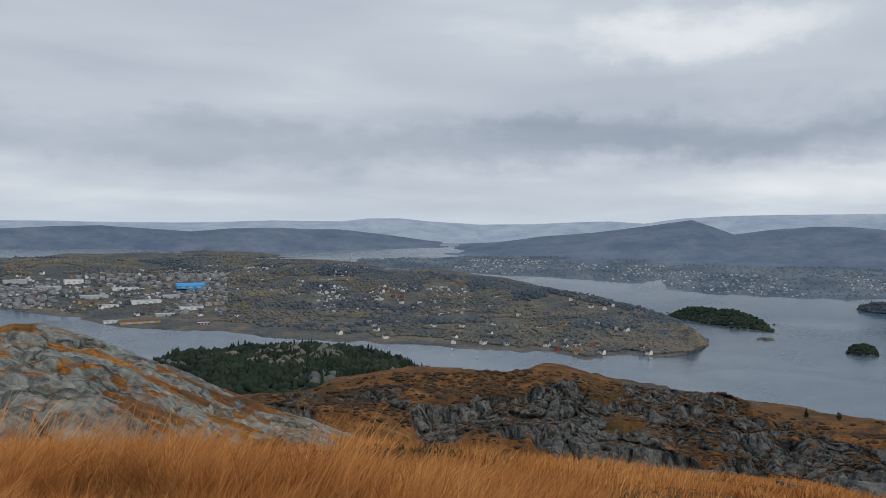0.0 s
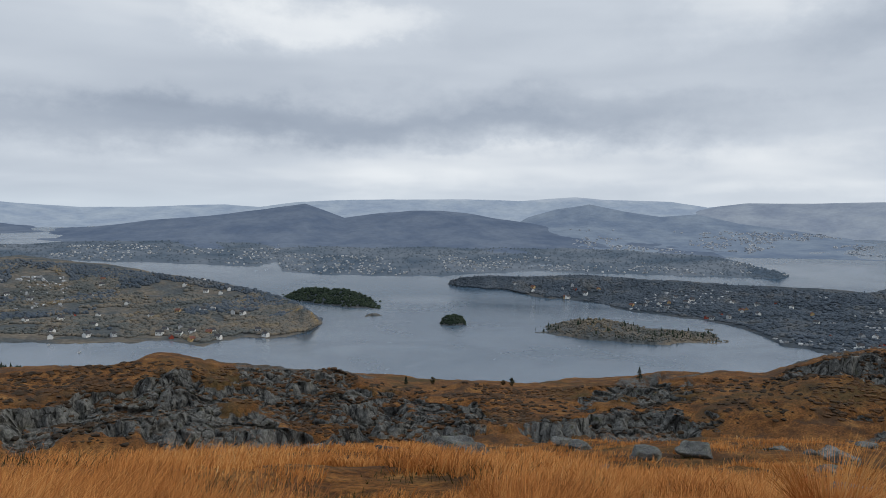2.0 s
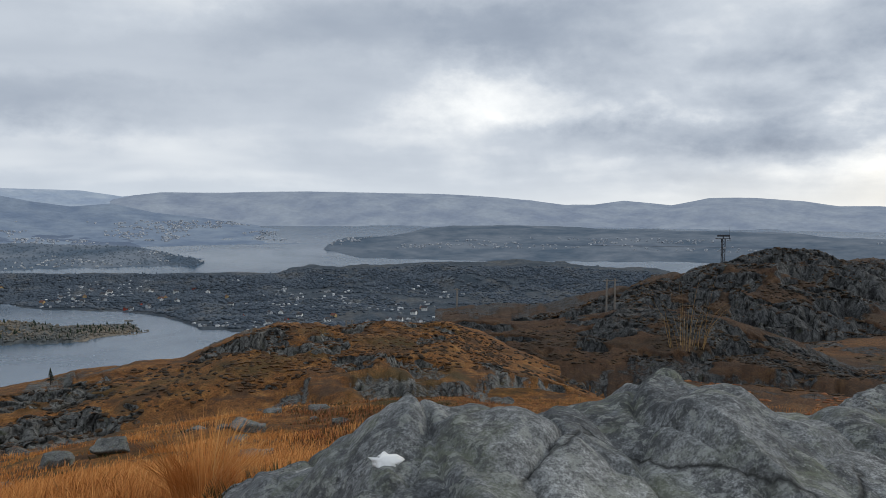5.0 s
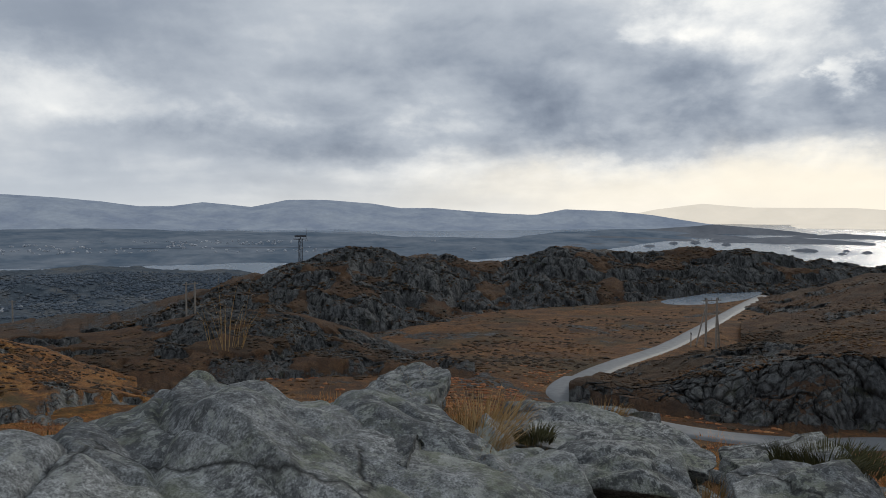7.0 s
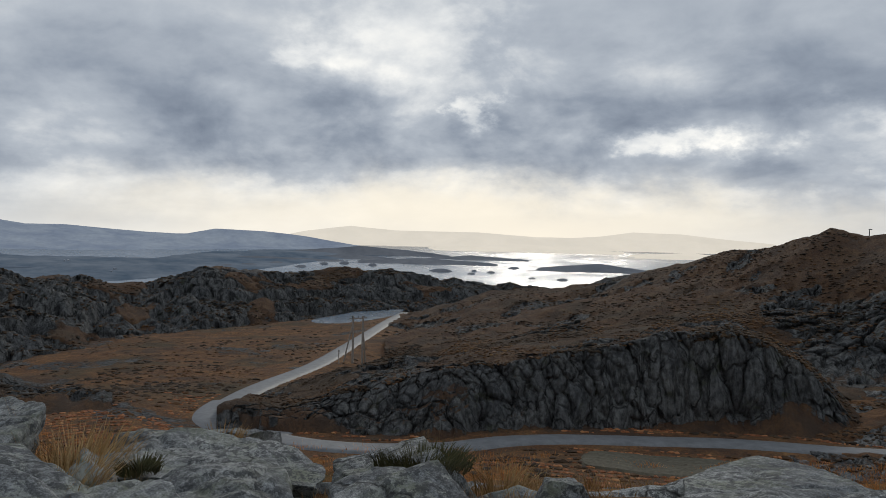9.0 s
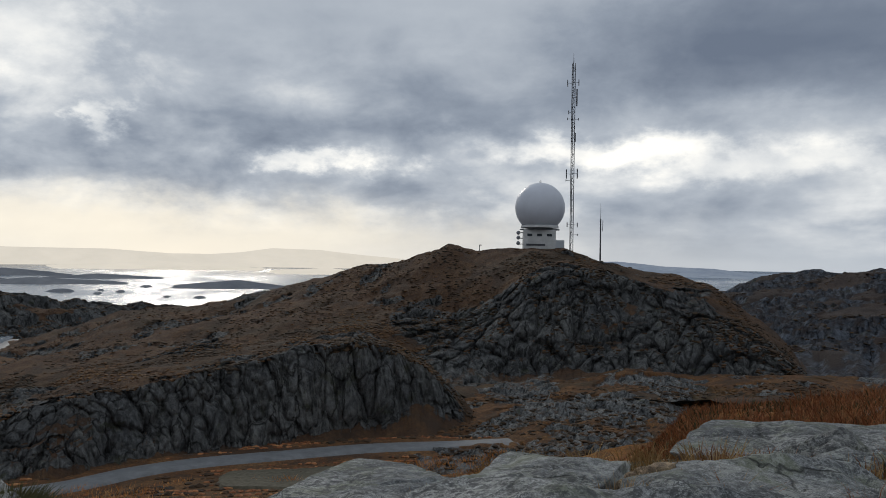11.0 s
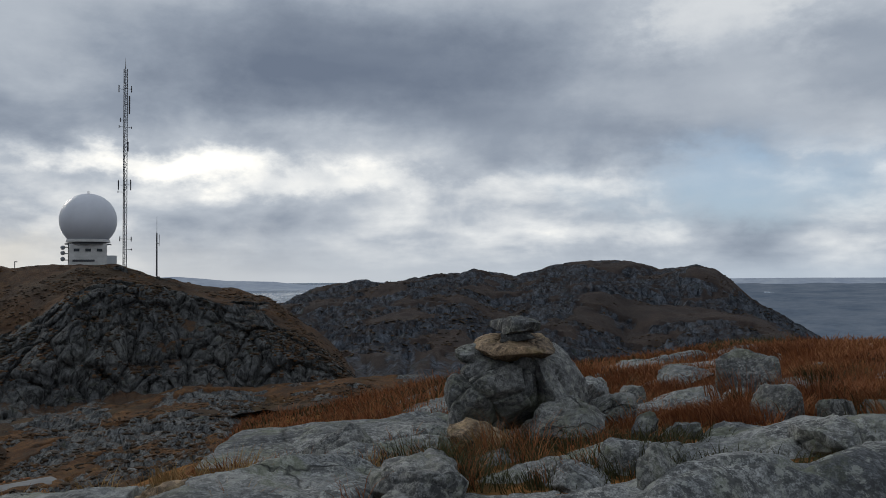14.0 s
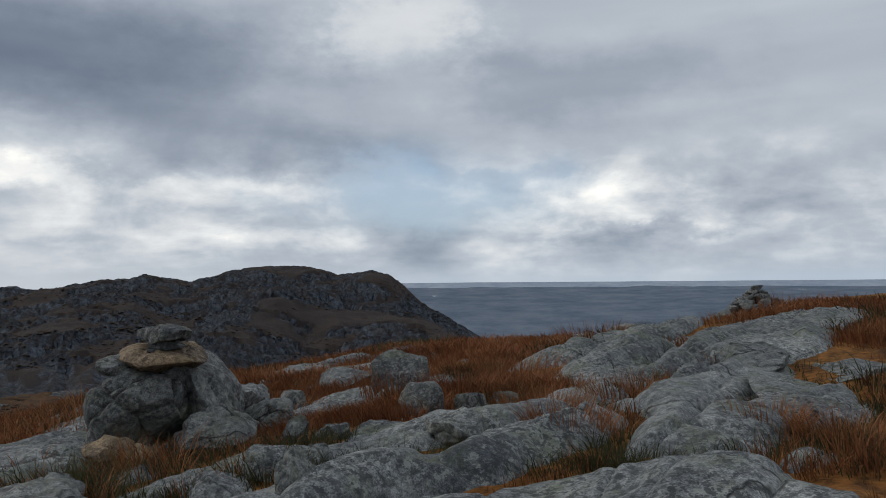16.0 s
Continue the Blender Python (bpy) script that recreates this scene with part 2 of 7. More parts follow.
def heath_colour(nt, co, s, warm=1.0, muted=0.0):
    """Withered moor grass, heather and moss in patches."""
    big = noise_tex(nt, co, 0.10 * s, 5, 0.6, 0.3)
    mid = noise_tex(nt, co, 0.7 * s, 7, 0.7, 0.4)
    fine = noise_tex(nt, scaled(nt, co, (1, 1, 0.4)), 7.0 * s, 5, 0.75)
    col = ramp(nt, mid, [(0.28, (0.055, 0.028, 0.010)), (0.44, (0.20 * warm, 0.078 * warm, 0.018 * warm)), (0.58, (0.33 * warm, 0.145 * warm, 0.036 * warm)), (0.75, (0.44 * warm, 0.245 * warm, 0.085 * warm))])
    col = mixed(nt, 0.85, col, ramp(nt, fine, [(0.34, 0.06), (0.66, 0.94)]), "OVERLAY")
    bog = noise_tex(nt, co, 0.26 * s, 6, 0.7, 0.5)
    col = mixed(nt, ramp(nt, bog, [(0.50, 0.0), (0.60, 0.8)]), col, (0.075 * warm, 0.045 * warm, 0.026 * warm))
    green = ramp(nt, big, [(0.52, 0.0), (0.64, 0.75)])
    col = mixed(nt, green, col, mixed(nt, fine, (0.03 * warm, 0.028 * warm, 0.01 * warm), (0.10 * warm, 0.085 * warm, 0.025 * warm)))
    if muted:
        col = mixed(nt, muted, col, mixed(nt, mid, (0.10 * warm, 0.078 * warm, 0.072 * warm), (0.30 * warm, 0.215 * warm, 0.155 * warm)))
    return col, calc(nt, "ADD", calc(nt, "MULTIPLY", mid, 0.6), calc(nt, "MULTIPLY", fine, 0.4))


def moor_material(name, s=1.0, tone=1.0, warm=1.0, depth=0.25, patch=0.30, rock_at=0.60, soft=0.05, muted=0.0, tint=(1, 1, 1)):
    """Bare rock where the ground is broken or steep, moor grass elsewhere."""
    m, nt, b = material(name, 0.92)
    b.inputs["Specular IOR Level"].default_value = 0.12
    co = place_co(nt)
    rc, rh = rock_colour(nt, co, s, tone)
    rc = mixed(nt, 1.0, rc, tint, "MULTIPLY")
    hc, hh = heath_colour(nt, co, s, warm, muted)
    # on the far hill the haze-blue tint covers the grass as well
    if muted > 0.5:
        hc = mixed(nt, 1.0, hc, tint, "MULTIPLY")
    nrm = nt.nodes.new("ShaderNodeSeparateXYZ")
    link(nt, nt.nodes.new("ShaderNodeNewGeometry").outputs["Normal"], nrm.inputs[0])
    bare = nt.nodes.new("ShaderNodeAttribute")
    bare.attribute_name = "bare"
    n1 = noise_tex(nt, scaled(nt, co, (1, 1, 1.6)), 0.30 * s, 7, 0.65, 0.3)
    n2 = noise_tex(nt, scaled(nt, co, (1, 1, 1.6)), 1.6 * s, 6, 0.65, 0.2)
    v = calc(nt, "MULTIPLY_ADD", nrm.outputs[2], 0.5, 0.5)
    v = calc(nt, "MULTIPLY_ADD", bare.outputs["Fac"], -0.42, v)
    v = calc(nt, "MULTIPLY_ADD", calc(nt, "SUBTRACT", n1, 0.5), patch, v)
    v = calc(nt, "MULTIPLY_ADD", calc(nt, "SUBTRACT", n2, 0.5), patch * 1.4, v)
    fac = ramp(nt, v, [(max(0.0, rock_at - soft), 0.0), (min(1.0, rock_at + soft), 1.0)])
    link(nt, mixed(nt, fac, rc, hc), b.inputs["Base Color"])
    h = calc(nt, "ADD", calc(nt, "MULTIPLY", rh, calc(nt, "SUBTRACT", 1.0, fac)), calc(nt, "MULTIPLY", hh, calc(nt, "MULTIPLY", fac, 0.9)))
    relief_bump(nt, b, h, 0.9, depth)
    return m


def rock_material(name, s=1.0, tone=1.0, tint=(1, 1, 1), depth=0.02):
    m, nt, b = material(name, 0.88)
    info = nt.nodes.new("ShaderNodeObjectInfo")
    co = place_co(nt)
    rc, rh = gneiss_colour(nt, co, s, tone)
    rc = mixed(nt, 1.0, rc, tint, "MULTIPLY")
    rc = mixed(nt, 0.25, rc, ramp(nt, info.outputs["Random"], [(0.0, 0.3), (1.0, 0.75)]), "OVERLAY")
    link(nt, rc, b.inputs["Base Color"])
    relief_bump(nt, b, rh, 0.9, depth)
    return m


def land_material(name, s, stops, distance=4.0):
    """Wooded, settled land a long way off."""
    m, nt, b = material(name, 0.95)
    b.inputs["Specular IOR Level"].default_value = 0.04
    co = place_co(nt)
    n1 = noise_tex(nt, co, 0.010 * s, 8, 0.66, 0.4)
    n2 = noise_tex(nt, co, 0.09 * s, 5, 0.7)
    col = ramp(nt, n1, stops)
    col = mixed(nt, 0.55, col, ramp(nt, n2, [(0.3, 0.15), (0.7, 0.85)]), "OVERLAY")
    link(nt, col, b.inputs["Base Color"])
    relief_bump(nt, b, n2, 0.8, distance)
    return m


def haze_material(name, low, high, glow=0.5, snow=None):
    """A far backdrop of hills, seen through miles of air: haze painted into base colour and emission."""
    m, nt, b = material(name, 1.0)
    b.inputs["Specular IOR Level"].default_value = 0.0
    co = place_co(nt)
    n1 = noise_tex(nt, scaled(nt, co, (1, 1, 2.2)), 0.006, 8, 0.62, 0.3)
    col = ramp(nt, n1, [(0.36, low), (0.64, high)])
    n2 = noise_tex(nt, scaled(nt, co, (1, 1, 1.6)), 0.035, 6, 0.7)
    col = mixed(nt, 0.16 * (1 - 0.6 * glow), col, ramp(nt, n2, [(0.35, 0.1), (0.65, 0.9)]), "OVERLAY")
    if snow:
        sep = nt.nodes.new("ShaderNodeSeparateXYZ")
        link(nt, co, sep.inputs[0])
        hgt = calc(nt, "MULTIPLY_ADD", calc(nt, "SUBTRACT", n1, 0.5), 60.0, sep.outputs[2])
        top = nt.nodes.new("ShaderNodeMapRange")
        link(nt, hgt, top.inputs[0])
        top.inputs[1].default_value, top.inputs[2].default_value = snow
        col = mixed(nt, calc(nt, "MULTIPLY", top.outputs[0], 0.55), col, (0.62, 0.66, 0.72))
    # the painted haze: part of the colour is given off as glow
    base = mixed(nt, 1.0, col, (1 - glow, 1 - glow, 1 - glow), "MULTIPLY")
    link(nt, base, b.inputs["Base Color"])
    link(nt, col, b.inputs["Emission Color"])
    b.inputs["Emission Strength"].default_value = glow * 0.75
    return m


def plain(name, colour, rough=0.7, metal=0.0, vary=0.25, s=1.0):
    m, nt, b = material(name, rough, metal)
    co = place_co(nt)
    n1 = noise_tex(nt, co, 1.4 * s, 6, 0.65)
    lo, hi = tuple(c * (1 - vary) for c in colour), tuple(min(1, c * (1 + vary)) for c in colour)
    link(nt, ramp(nt, n1, [(0.3, lo), (0.7, hi)]), b.inputs["Base Color"])
    relief_bump(nt, b, n1, 0.25, 0.02)
    return m


def island_ramp(name, stops, rough=0.9, patch=0.5, share=0.45):
    """One colour per loose piece (blades, leaves, far roofs), gathered in patches of like colour."""
    m, nt, b = material(name, rough)
    geo = nt.nodes.new("ShaderNodeNewGeometry")
    n1 = ramp(nt, noise_tex(nt, geo.outputs["Position"], patch, 4, 0.6), [(0.32, 0.0), (0.68, 1.0)])
    f = calc(nt, "MULTIPLY_ADD", geo.outputs["Random Per Island"], 1.0 - share, calc(nt, "MULTIPLY", n1, share))
    link(nt, ramp(nt, f, stops), b.inputs["Base Color"])
    return m


def water_material(name, wave, strength, calm=0.14, ruffled=0.30):
    m, nt, b = material(name, 0.10)
    co = place_co(nt)
    b.inputs["Base Color"].default_value = (0.06, 0.10, 0.145, 1)
    b.inputs["Specular IOR Level"].default_value = 0.5
    wind = noise_tex(nt, scaled(nt, co, (1, 1, 0)), 0.004, 5, 0.6, 0.6)
    rr = ramp(nt, wind, [(0.35, calm), (0.65, ruffled)])
    link(nt, rr, b.inputs["Roughness"])
    h = noise_tex(nt, co, wave, 6, 0.7, 0.3)
    relief_bump(nt, b, h, strength, 0.6 / wave)
    return m


ROCK_MOOR = moor_material("rocky_moor", 0.8, 0.52, 0.72, 0.4, 0.36, tint=(1.0, 0.98, 0.93), muted=0.15)
KNOLL_MOOR = moor_material("heather_knoll", 0.6, 0.30, 0.32, 0.6, 0.36, muted=0.55)
CLIFF_MOOR = moor_material("cliff_and_moor", 0.36, 0.35, 0.34, 1.1, 0.36, muted=0.62)
# Cool tint here is the blue of the air, painted over rock and moor
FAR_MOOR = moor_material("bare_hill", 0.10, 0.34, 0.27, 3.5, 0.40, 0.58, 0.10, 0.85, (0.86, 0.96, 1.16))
NEAR_MOOR = moor_material("near_moor", 1.0, 0.6, 0.62, 0.10, 0.20, 0.42)
VALLEY_MOOR = moor_material("valley_moor", 0.35, 0.30, 0.50, 0.7, 0.40, muted=0.35)
SLOPE_ROCK = moor_material("slope_rock", 0.7, 0.80, 0.95, 0.10, 0.30, tint=(1.0, 1.0, 0.90))
SHELF_MOOR = moor_material("terraced_moor", 0.7, 0.50, 0.42, 0.5, 0.36, muted=0.3)
GNEISS = rock_material("grey_gneiss", 1.1, 0.48)
GNEISS_LIGHT = rock_material("pale_gneiss", 1.0, 0.53, (0.98, 1.0, 1.02))
GNEISS_BROWN = rock_material("rust_brown_stone", 1.4, 0.56, (1.3, 0.92, 0.62))
# Woodland tones cooled and lifted: aerial haze mixed into the base colours
WOODED = land_material("mixed_woodland", 1.0, [(0.30, (0.075, 0.088, 0.094)), (0.46, (0.105, 0.112, 0.112)), (0.56, (0.155, 0.138, 0.115)), (0.70, (0.22, 0.185, 0.14))])
PINEWOOD = land_material("dark_woodland", 1.0, [(0.30, (0.045, 0.060, 0.075)), (0.5, (0.072, 0.086, 0.100)), (0.72, (0.125, 0.122, 0.116))])
# Paler, bluer and glowing with distance: aerial haze painted into the land's colours
AIR_LAND = haze_material("low_hazy_land", (0.085, 0.118, 0.160), (0.165, 0.195, 0.235), 0.55)
BLUE_HILL = haze_material("hazy_wooded_hill", (0.105, 0.142, 0.212), (0.155, 0.195, 0.262), 0.6)
PALE_HILL = haze_material("hazy_distant_hill", (0.215, 0.262, 0.345), (0.30, 0.35, 0.42), 0.75)
FAINT_HILL = haze_material("faint_snowy_range", (0.27, 0.34, 0.45), (0.36, 0.43, 0.52), 0.8, (70, 110))
# Under the sun the painted haze glows almost as bright as the sky
GOLD_HILL = haze_material("faint_backlit_range", (0.92, 0.86, 0.75), (0.99, 0.92, 0.80), 1.0)
SKERRY = haze_material("backlit_skerry", (0.115, 0.13, 0.155), (0.16, 0.175, 0.20), 0.6)
SEA_PLAIN = haze_material("hazy_coastal_plain", (0.095, 0.125, 0.170), (0.15, 0.18, 0.225), 0.55)
MID_HILL = haze_material("hazy_town_hill", (0.15, 0.20, 0.285), (0.225, 0.28, 0.355), 0.65)
# Town walls paled for their distance: haze put into the colour
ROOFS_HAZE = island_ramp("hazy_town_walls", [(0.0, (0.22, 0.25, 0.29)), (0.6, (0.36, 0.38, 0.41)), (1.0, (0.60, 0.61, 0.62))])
SEA = water_material("sea_water", 0.05, 0.05)
LAKE = water_material("lake_water", 0.5, 0.10, 0.22, 0.32)
ROAD = plain("wet_grey_gravel_road", (0.125, 0.13, 0.135), 0.6, 0, 0.25, 0.6)
GRAVEL = plain("brown_gravel", (0.085, 0.075, 0.052), 0.95, 0, 0.4, 1.5)
TIMBER = plain("weathered_pole_timber", (0.24, 0.21, 0.18), 0.9, 0, 0.35, 2)
STEEL = plain("dull_galvanised_steel", (0.20, 0.21, 0.23), 0.55, 0.6, 0.2)
DARK_STEEL = plain("dark_painted_steel", (0.06, 0.062, 0.07), 0.6, 0.3, 0.2)
RADOME = plain("white_radome_skin", (0.52, 0.54, 0.59), 0.45, 0, 0.05, 0.2)
CONCRETE = plain("pale_concrete", (0.45, 0.45, 0.44), 0.85, 0, 0.18, 0.4)
GLASS_DARK = plain("dark_window_glass", (0.02, 0.025, 0.03), 0.15, 0, 0.1)
BLUE_SHEET = plain("bright_blue_sheeting", (0.05, 0.30, 0.62), 0.5, 0, 0.12, 0.1)
WHITE_PAINT = plain("white_house_paint", (0.72, 0.72, 0.70), 0.7, 0, 0.08, 0.3)
RED_PAINT = plain("red_barn_paint", (0.30, 0.06, 0.04), 0.8, 0, 0.15, 0.3)
OCHRE_PAINT = plain("ochre_house_paint", (0.45, 0.32, 0.16), 0.8, 0, 0.15, 0.3)
ROOF_DARK = plain("dark_roof_tiles", (0.055, 0.055, 0.06), 0.7, 0, 0.25, 0.5)
ROOF_RED = plain("brown_red_roof_tiles", (0.16, 0.07, 0.05), 0.8, 0, 0.25, 0.5)
GREY_PAINT = plain("light_grey_cladding", (0.42, 0.44, 0.46), 0.7, 0, 0.1, 0.3)
HARBOUR_ROOFS = island_ramp("harbour_roofs_and_yards", [(0.0, (0.13, 0.14, 0.15)), (0.5, (0.22, 0.225, 0.235)), (0.85, (0.36, 0.36, 0.36)), (1.0, (0.62, 0.62, 0.61))])
ROOFS_FAR = island_ramp("far_town_walls", [(0.0, (0.16, 0.175, 0.19)), (0.4, (0.30, 0.31, 0.32)), (0.7, (0.55, 0.56, 0.57)), (1.0, (0.75, 0.75, 0.74))])
GRASS = island_ramp("withered_orange_grass", [(0.0, (0.13, 0.05, 0.016)), (0.25, (0.36, 0.135, 0.034)), (0.55, (0.54, 0.220, 0.058)), (0.85, (0.66, 0.345, 0.115)), (1.0, (0.74, 0.53, 0.27))])
RUST_GRASS = island_ramp("rust_red_grass", [(0.0, (0.06, 0.022, 0.010)), (0.4, (0.19, 0.068, 0.026)), (0.75, (0.31, 0.13, 0.052)), (1.0, (0.40, 0.22, 0.09))])
STRAW = island_ramp("pale_straw", [(0.0, (0.13, 0.065, 0.022)), (0.5, (0.27, 0.16, 0.06)), (1.0, (0.42, 0.29, 0.14))])
HEATHER = island_ramp("dark_heather", [(0.0, (0.018, 0.018, 0.008)), (0.5, (0.045, 0.045, 0.016)), (0.85, (0.08, 0.07, 0.025)), (1.0, (0.14, 0.085, 0.04))])
# Autumn leaf colours, greyed and lifted with painted haze
LEAF_AUTUMN = island_ramp("autumn_woodland", [(0.0, (0.075, 0.088, 0.092)), (0.35, (0.115, 0.120, 0.112)), (0.65, (0.165, 0.145, 0.118)), (0.9, (0.21, 0.168, 0.11)), (1.0, (0.28, 0.20, 0.09))], 0.9, 0.012, 0.75)
LEAF_PINE = island_ramp("dark_pine_needles", [(0.0, (0.008, 0.016, 0.010)), (0.5, (0.018, 0.032, 0.018)), (1.0, (0.038, 0.050, 0.026))], 0.9, 0.05, 0.8)
# Far trees lifted and cooled, with haze in their base colour
LEAF_FAR = island_ramp("far_hazed_trees", [(0.0, (0.054, 0.074, 0.098)), (0.6, (0.084, 0.104, 0.128)), (1.0, (0.135, 0.138, 0.138))], 0.9, 0.012, 0.85)
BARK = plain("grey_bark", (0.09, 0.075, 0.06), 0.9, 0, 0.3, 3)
# Trees that carry the low land's painted haze and glow
LEAF_HAZE = haze_material("hazy_blue_trees", (0.080, 0.112, 0.150), (0.130, 0.158, 0.192), 0.5)
TUSSOCK = island_ramp("brown_moor_tussocks", [(0.0, (0.026, 0.017, 0.010)), (0.4, (0.055, 0.029, 0.013)), (0.75, (0.10, 0.048, 0.018)), (1.0, (0.15, 0.085, 0.032))], 0.9, 0.08, 0.5)
DARK_TUSSOCK = island_ramp("dark_moor_tussocks", [(0.0, (0.016, 0.013, 0.009)), (0.5, (0.036, 0.023, 0.013)), (1.0, (0.085, 0.050, 0.023))], 0.9, 0.08, 0.5)
WHITE_MARK = plain("white_paint_mark", (0.80, 0.80, 0.78), 0.8, 0, 0.06, 8)


# ---- shaping helpers ----
def lattice(ix, iy, iz, seed):
    h = (ix.astype(np.int64) * 374761393 + iy.astype(np.int64) * 668265263 + iz.astype(np.int64) * 2147483647 + seed * 974634777) & 0xFFFFFFFF
    h = ((h ^ (h >> 13)) * 1274126177) & 0xFFFFFFFF
    return ((h ^ (h >> 16)) & 0xFFFF) / 65535.0


def value_noise(x, y, z, seed):
    ix, iy, iz = np.floor(x), np.floor(y), np.floor(z)
    fx, fy, fz = x - ix, y - iy, z - iz
    fx, fy, fz = (q * q * (3 - 2 * q) for q in (fx, fy, fz))
    out = 0
    for a in (0, 1):
        for b in (0, 1):
            for c in (0, 1):
                w = (fx if a else 1 - fx) * (fy if b else 1 - fy) * (fz if c else 1 - fz)
                out = out + w * lattice(ix + a, iy + b, iz + c, seed)
    return out - 0.5


def fbm(x, y, z, octaves=5, gain=0.5, seed=0):
    out, amp = 0, 1.0
    for k in range(octaves):
        out = out + amp * value_noise(x, y, z, seed + 17 * k)
        x, y, z, amp = x * 2.03 + 9.1, y * 2.03 - 4.7, z * 2.03 + 2.3, amp * gain
    return out


def blocks(x, y, z, seed):
    """Broken rock: a random height for each irregular cell, and how near its joint is."""
    ix, iy, iz = np.floor(x), np.floor(y), np.floor(z)
    d1 = np.full(x.shape, 9.0)
    d2, val = d1.copy(), np.zeros(x.shape)
    for a in (-1, 0, 1):
        for b in (-1, 0, 1):
            for c in (-1, 0, 1):
                jx, jy, jz = ix + a, iy + b, iz + c
                d = (jx + lattice(jx, jy, jz, seed) - x) ** 2 + (jy + lattice(jx, jy, jz, seed + 1) - y) ** 2 + (jz + lattice(jx, jy, jz, seed + 2) - z) ** 2
                v = lattice(jx, jy, jz, seed + 3)
                near = d < d1
                d2 = np.where(near, d1, np.minimum(d2, d))
                val = np.where(near, v, val)
                d1 = np.where(near, d, d1)
    return val - 0.5, np.sqrt(d2) - np.sqrt(d1)


def mesh_of(name, verts, faces, mat, smooth=True):
    """A mesh from arrays: vertices, and faces of equal size."""
    me = bpy.data.meshes.new(name)
    verts, faces = np.asarray(verts, dtype=np.float32), np.asarray(faces, dtype=np.int32)
    n, k = faces.shape
    me.vertices.add(len(verts))
    me.vertices.foreach_set("co", verts.ravel())
    me.loops.add(n * k)
    me.loops.foreach_set("vertex_index", faces.ravel())
    me.polygons.add(n)
    me.polygons.foreach_set("loop_start", np.arange(0, n * k, k, dtype=np.int32))
    me.polygons.foreach_set("use_smooth", np.full(n, smooth))
    me.update(calc_edges=True)
    me.validate()
    me.materials.append(mat)
    return me


def grid_mesh(name, P, mat, smooth=True):
    n, m = P.shape[:2]
    i = (np.arange(n - 1)[:, None] * m + np.arange(m - 1)[None, :]).ravel()
    return mesh_of(name, P.reshape(-1, 3), np.stack([i, i + 1, i + m + 1, i + m], 1)[:, ::-1], mat, smooth)


def curve(A, v):
    """A value along the azimuth: a number, or (azimuth, value) pairs joined smoothly."""
    if isinstance(v, (int, float)):
        return np.full(A.shape, float(v))
    if isinstance(v, np.ndarray):
        return v
    v = sorted(v)
    return np.interp(A, [p[0] for p in v], [p[1] for p in v])


def at_el(r, el):
    return EYE_Z + r * np.tan(np.radians(el))


SEA_DROP = 240.0


def fold(r):
    """True distance to built distance: true to 2200 m, drawn together beyond, along the same line of sight."""
    return np.where(r < 2200, r, 2200 + 2500 * (1 - np.exp(-(r - 2200) / 7000.0)))


def sea_r(el):
    return SEA_DROP / np.tan(np.radians(-np.minimum(el, -0.4)))


def surface(A, rows, subs, swell=None):
    """Points over azimuth and depth. rows: (r, z, shape) from near to far; shape bends the climb to that row."""
    out = []
    for k in range(len(rows) - 1):
        r0, z0 = rows[k][:2]
        r1, z1, p = rows[k + 1]
        s = np.linspace(0, 1, subs[k], endpoint=(k == len(rows) - 2))[None, :]
        r = r0[:, None] + (r1 - r0)[:, None] * s
        e = (1 - (1 - s) ** p) if p >= 1 else s ** (1 / p)
        z = z0[:, None] + (z1 - z0)[:, None] * e
        out.append(np.stack([r, z], 2))
    RZ = np.concatenate(out, 1)
    a = np.radians(A)[:, None]
    return np.stack([RZ[..., 0] * np.sin(a), RZ[..., 0] * np.cos(a), RZ[..., 1]], 2)


def smooth_step(v):
    v = np.clip(v, 0, 1)
    return v * v * (3 - 2 * v)


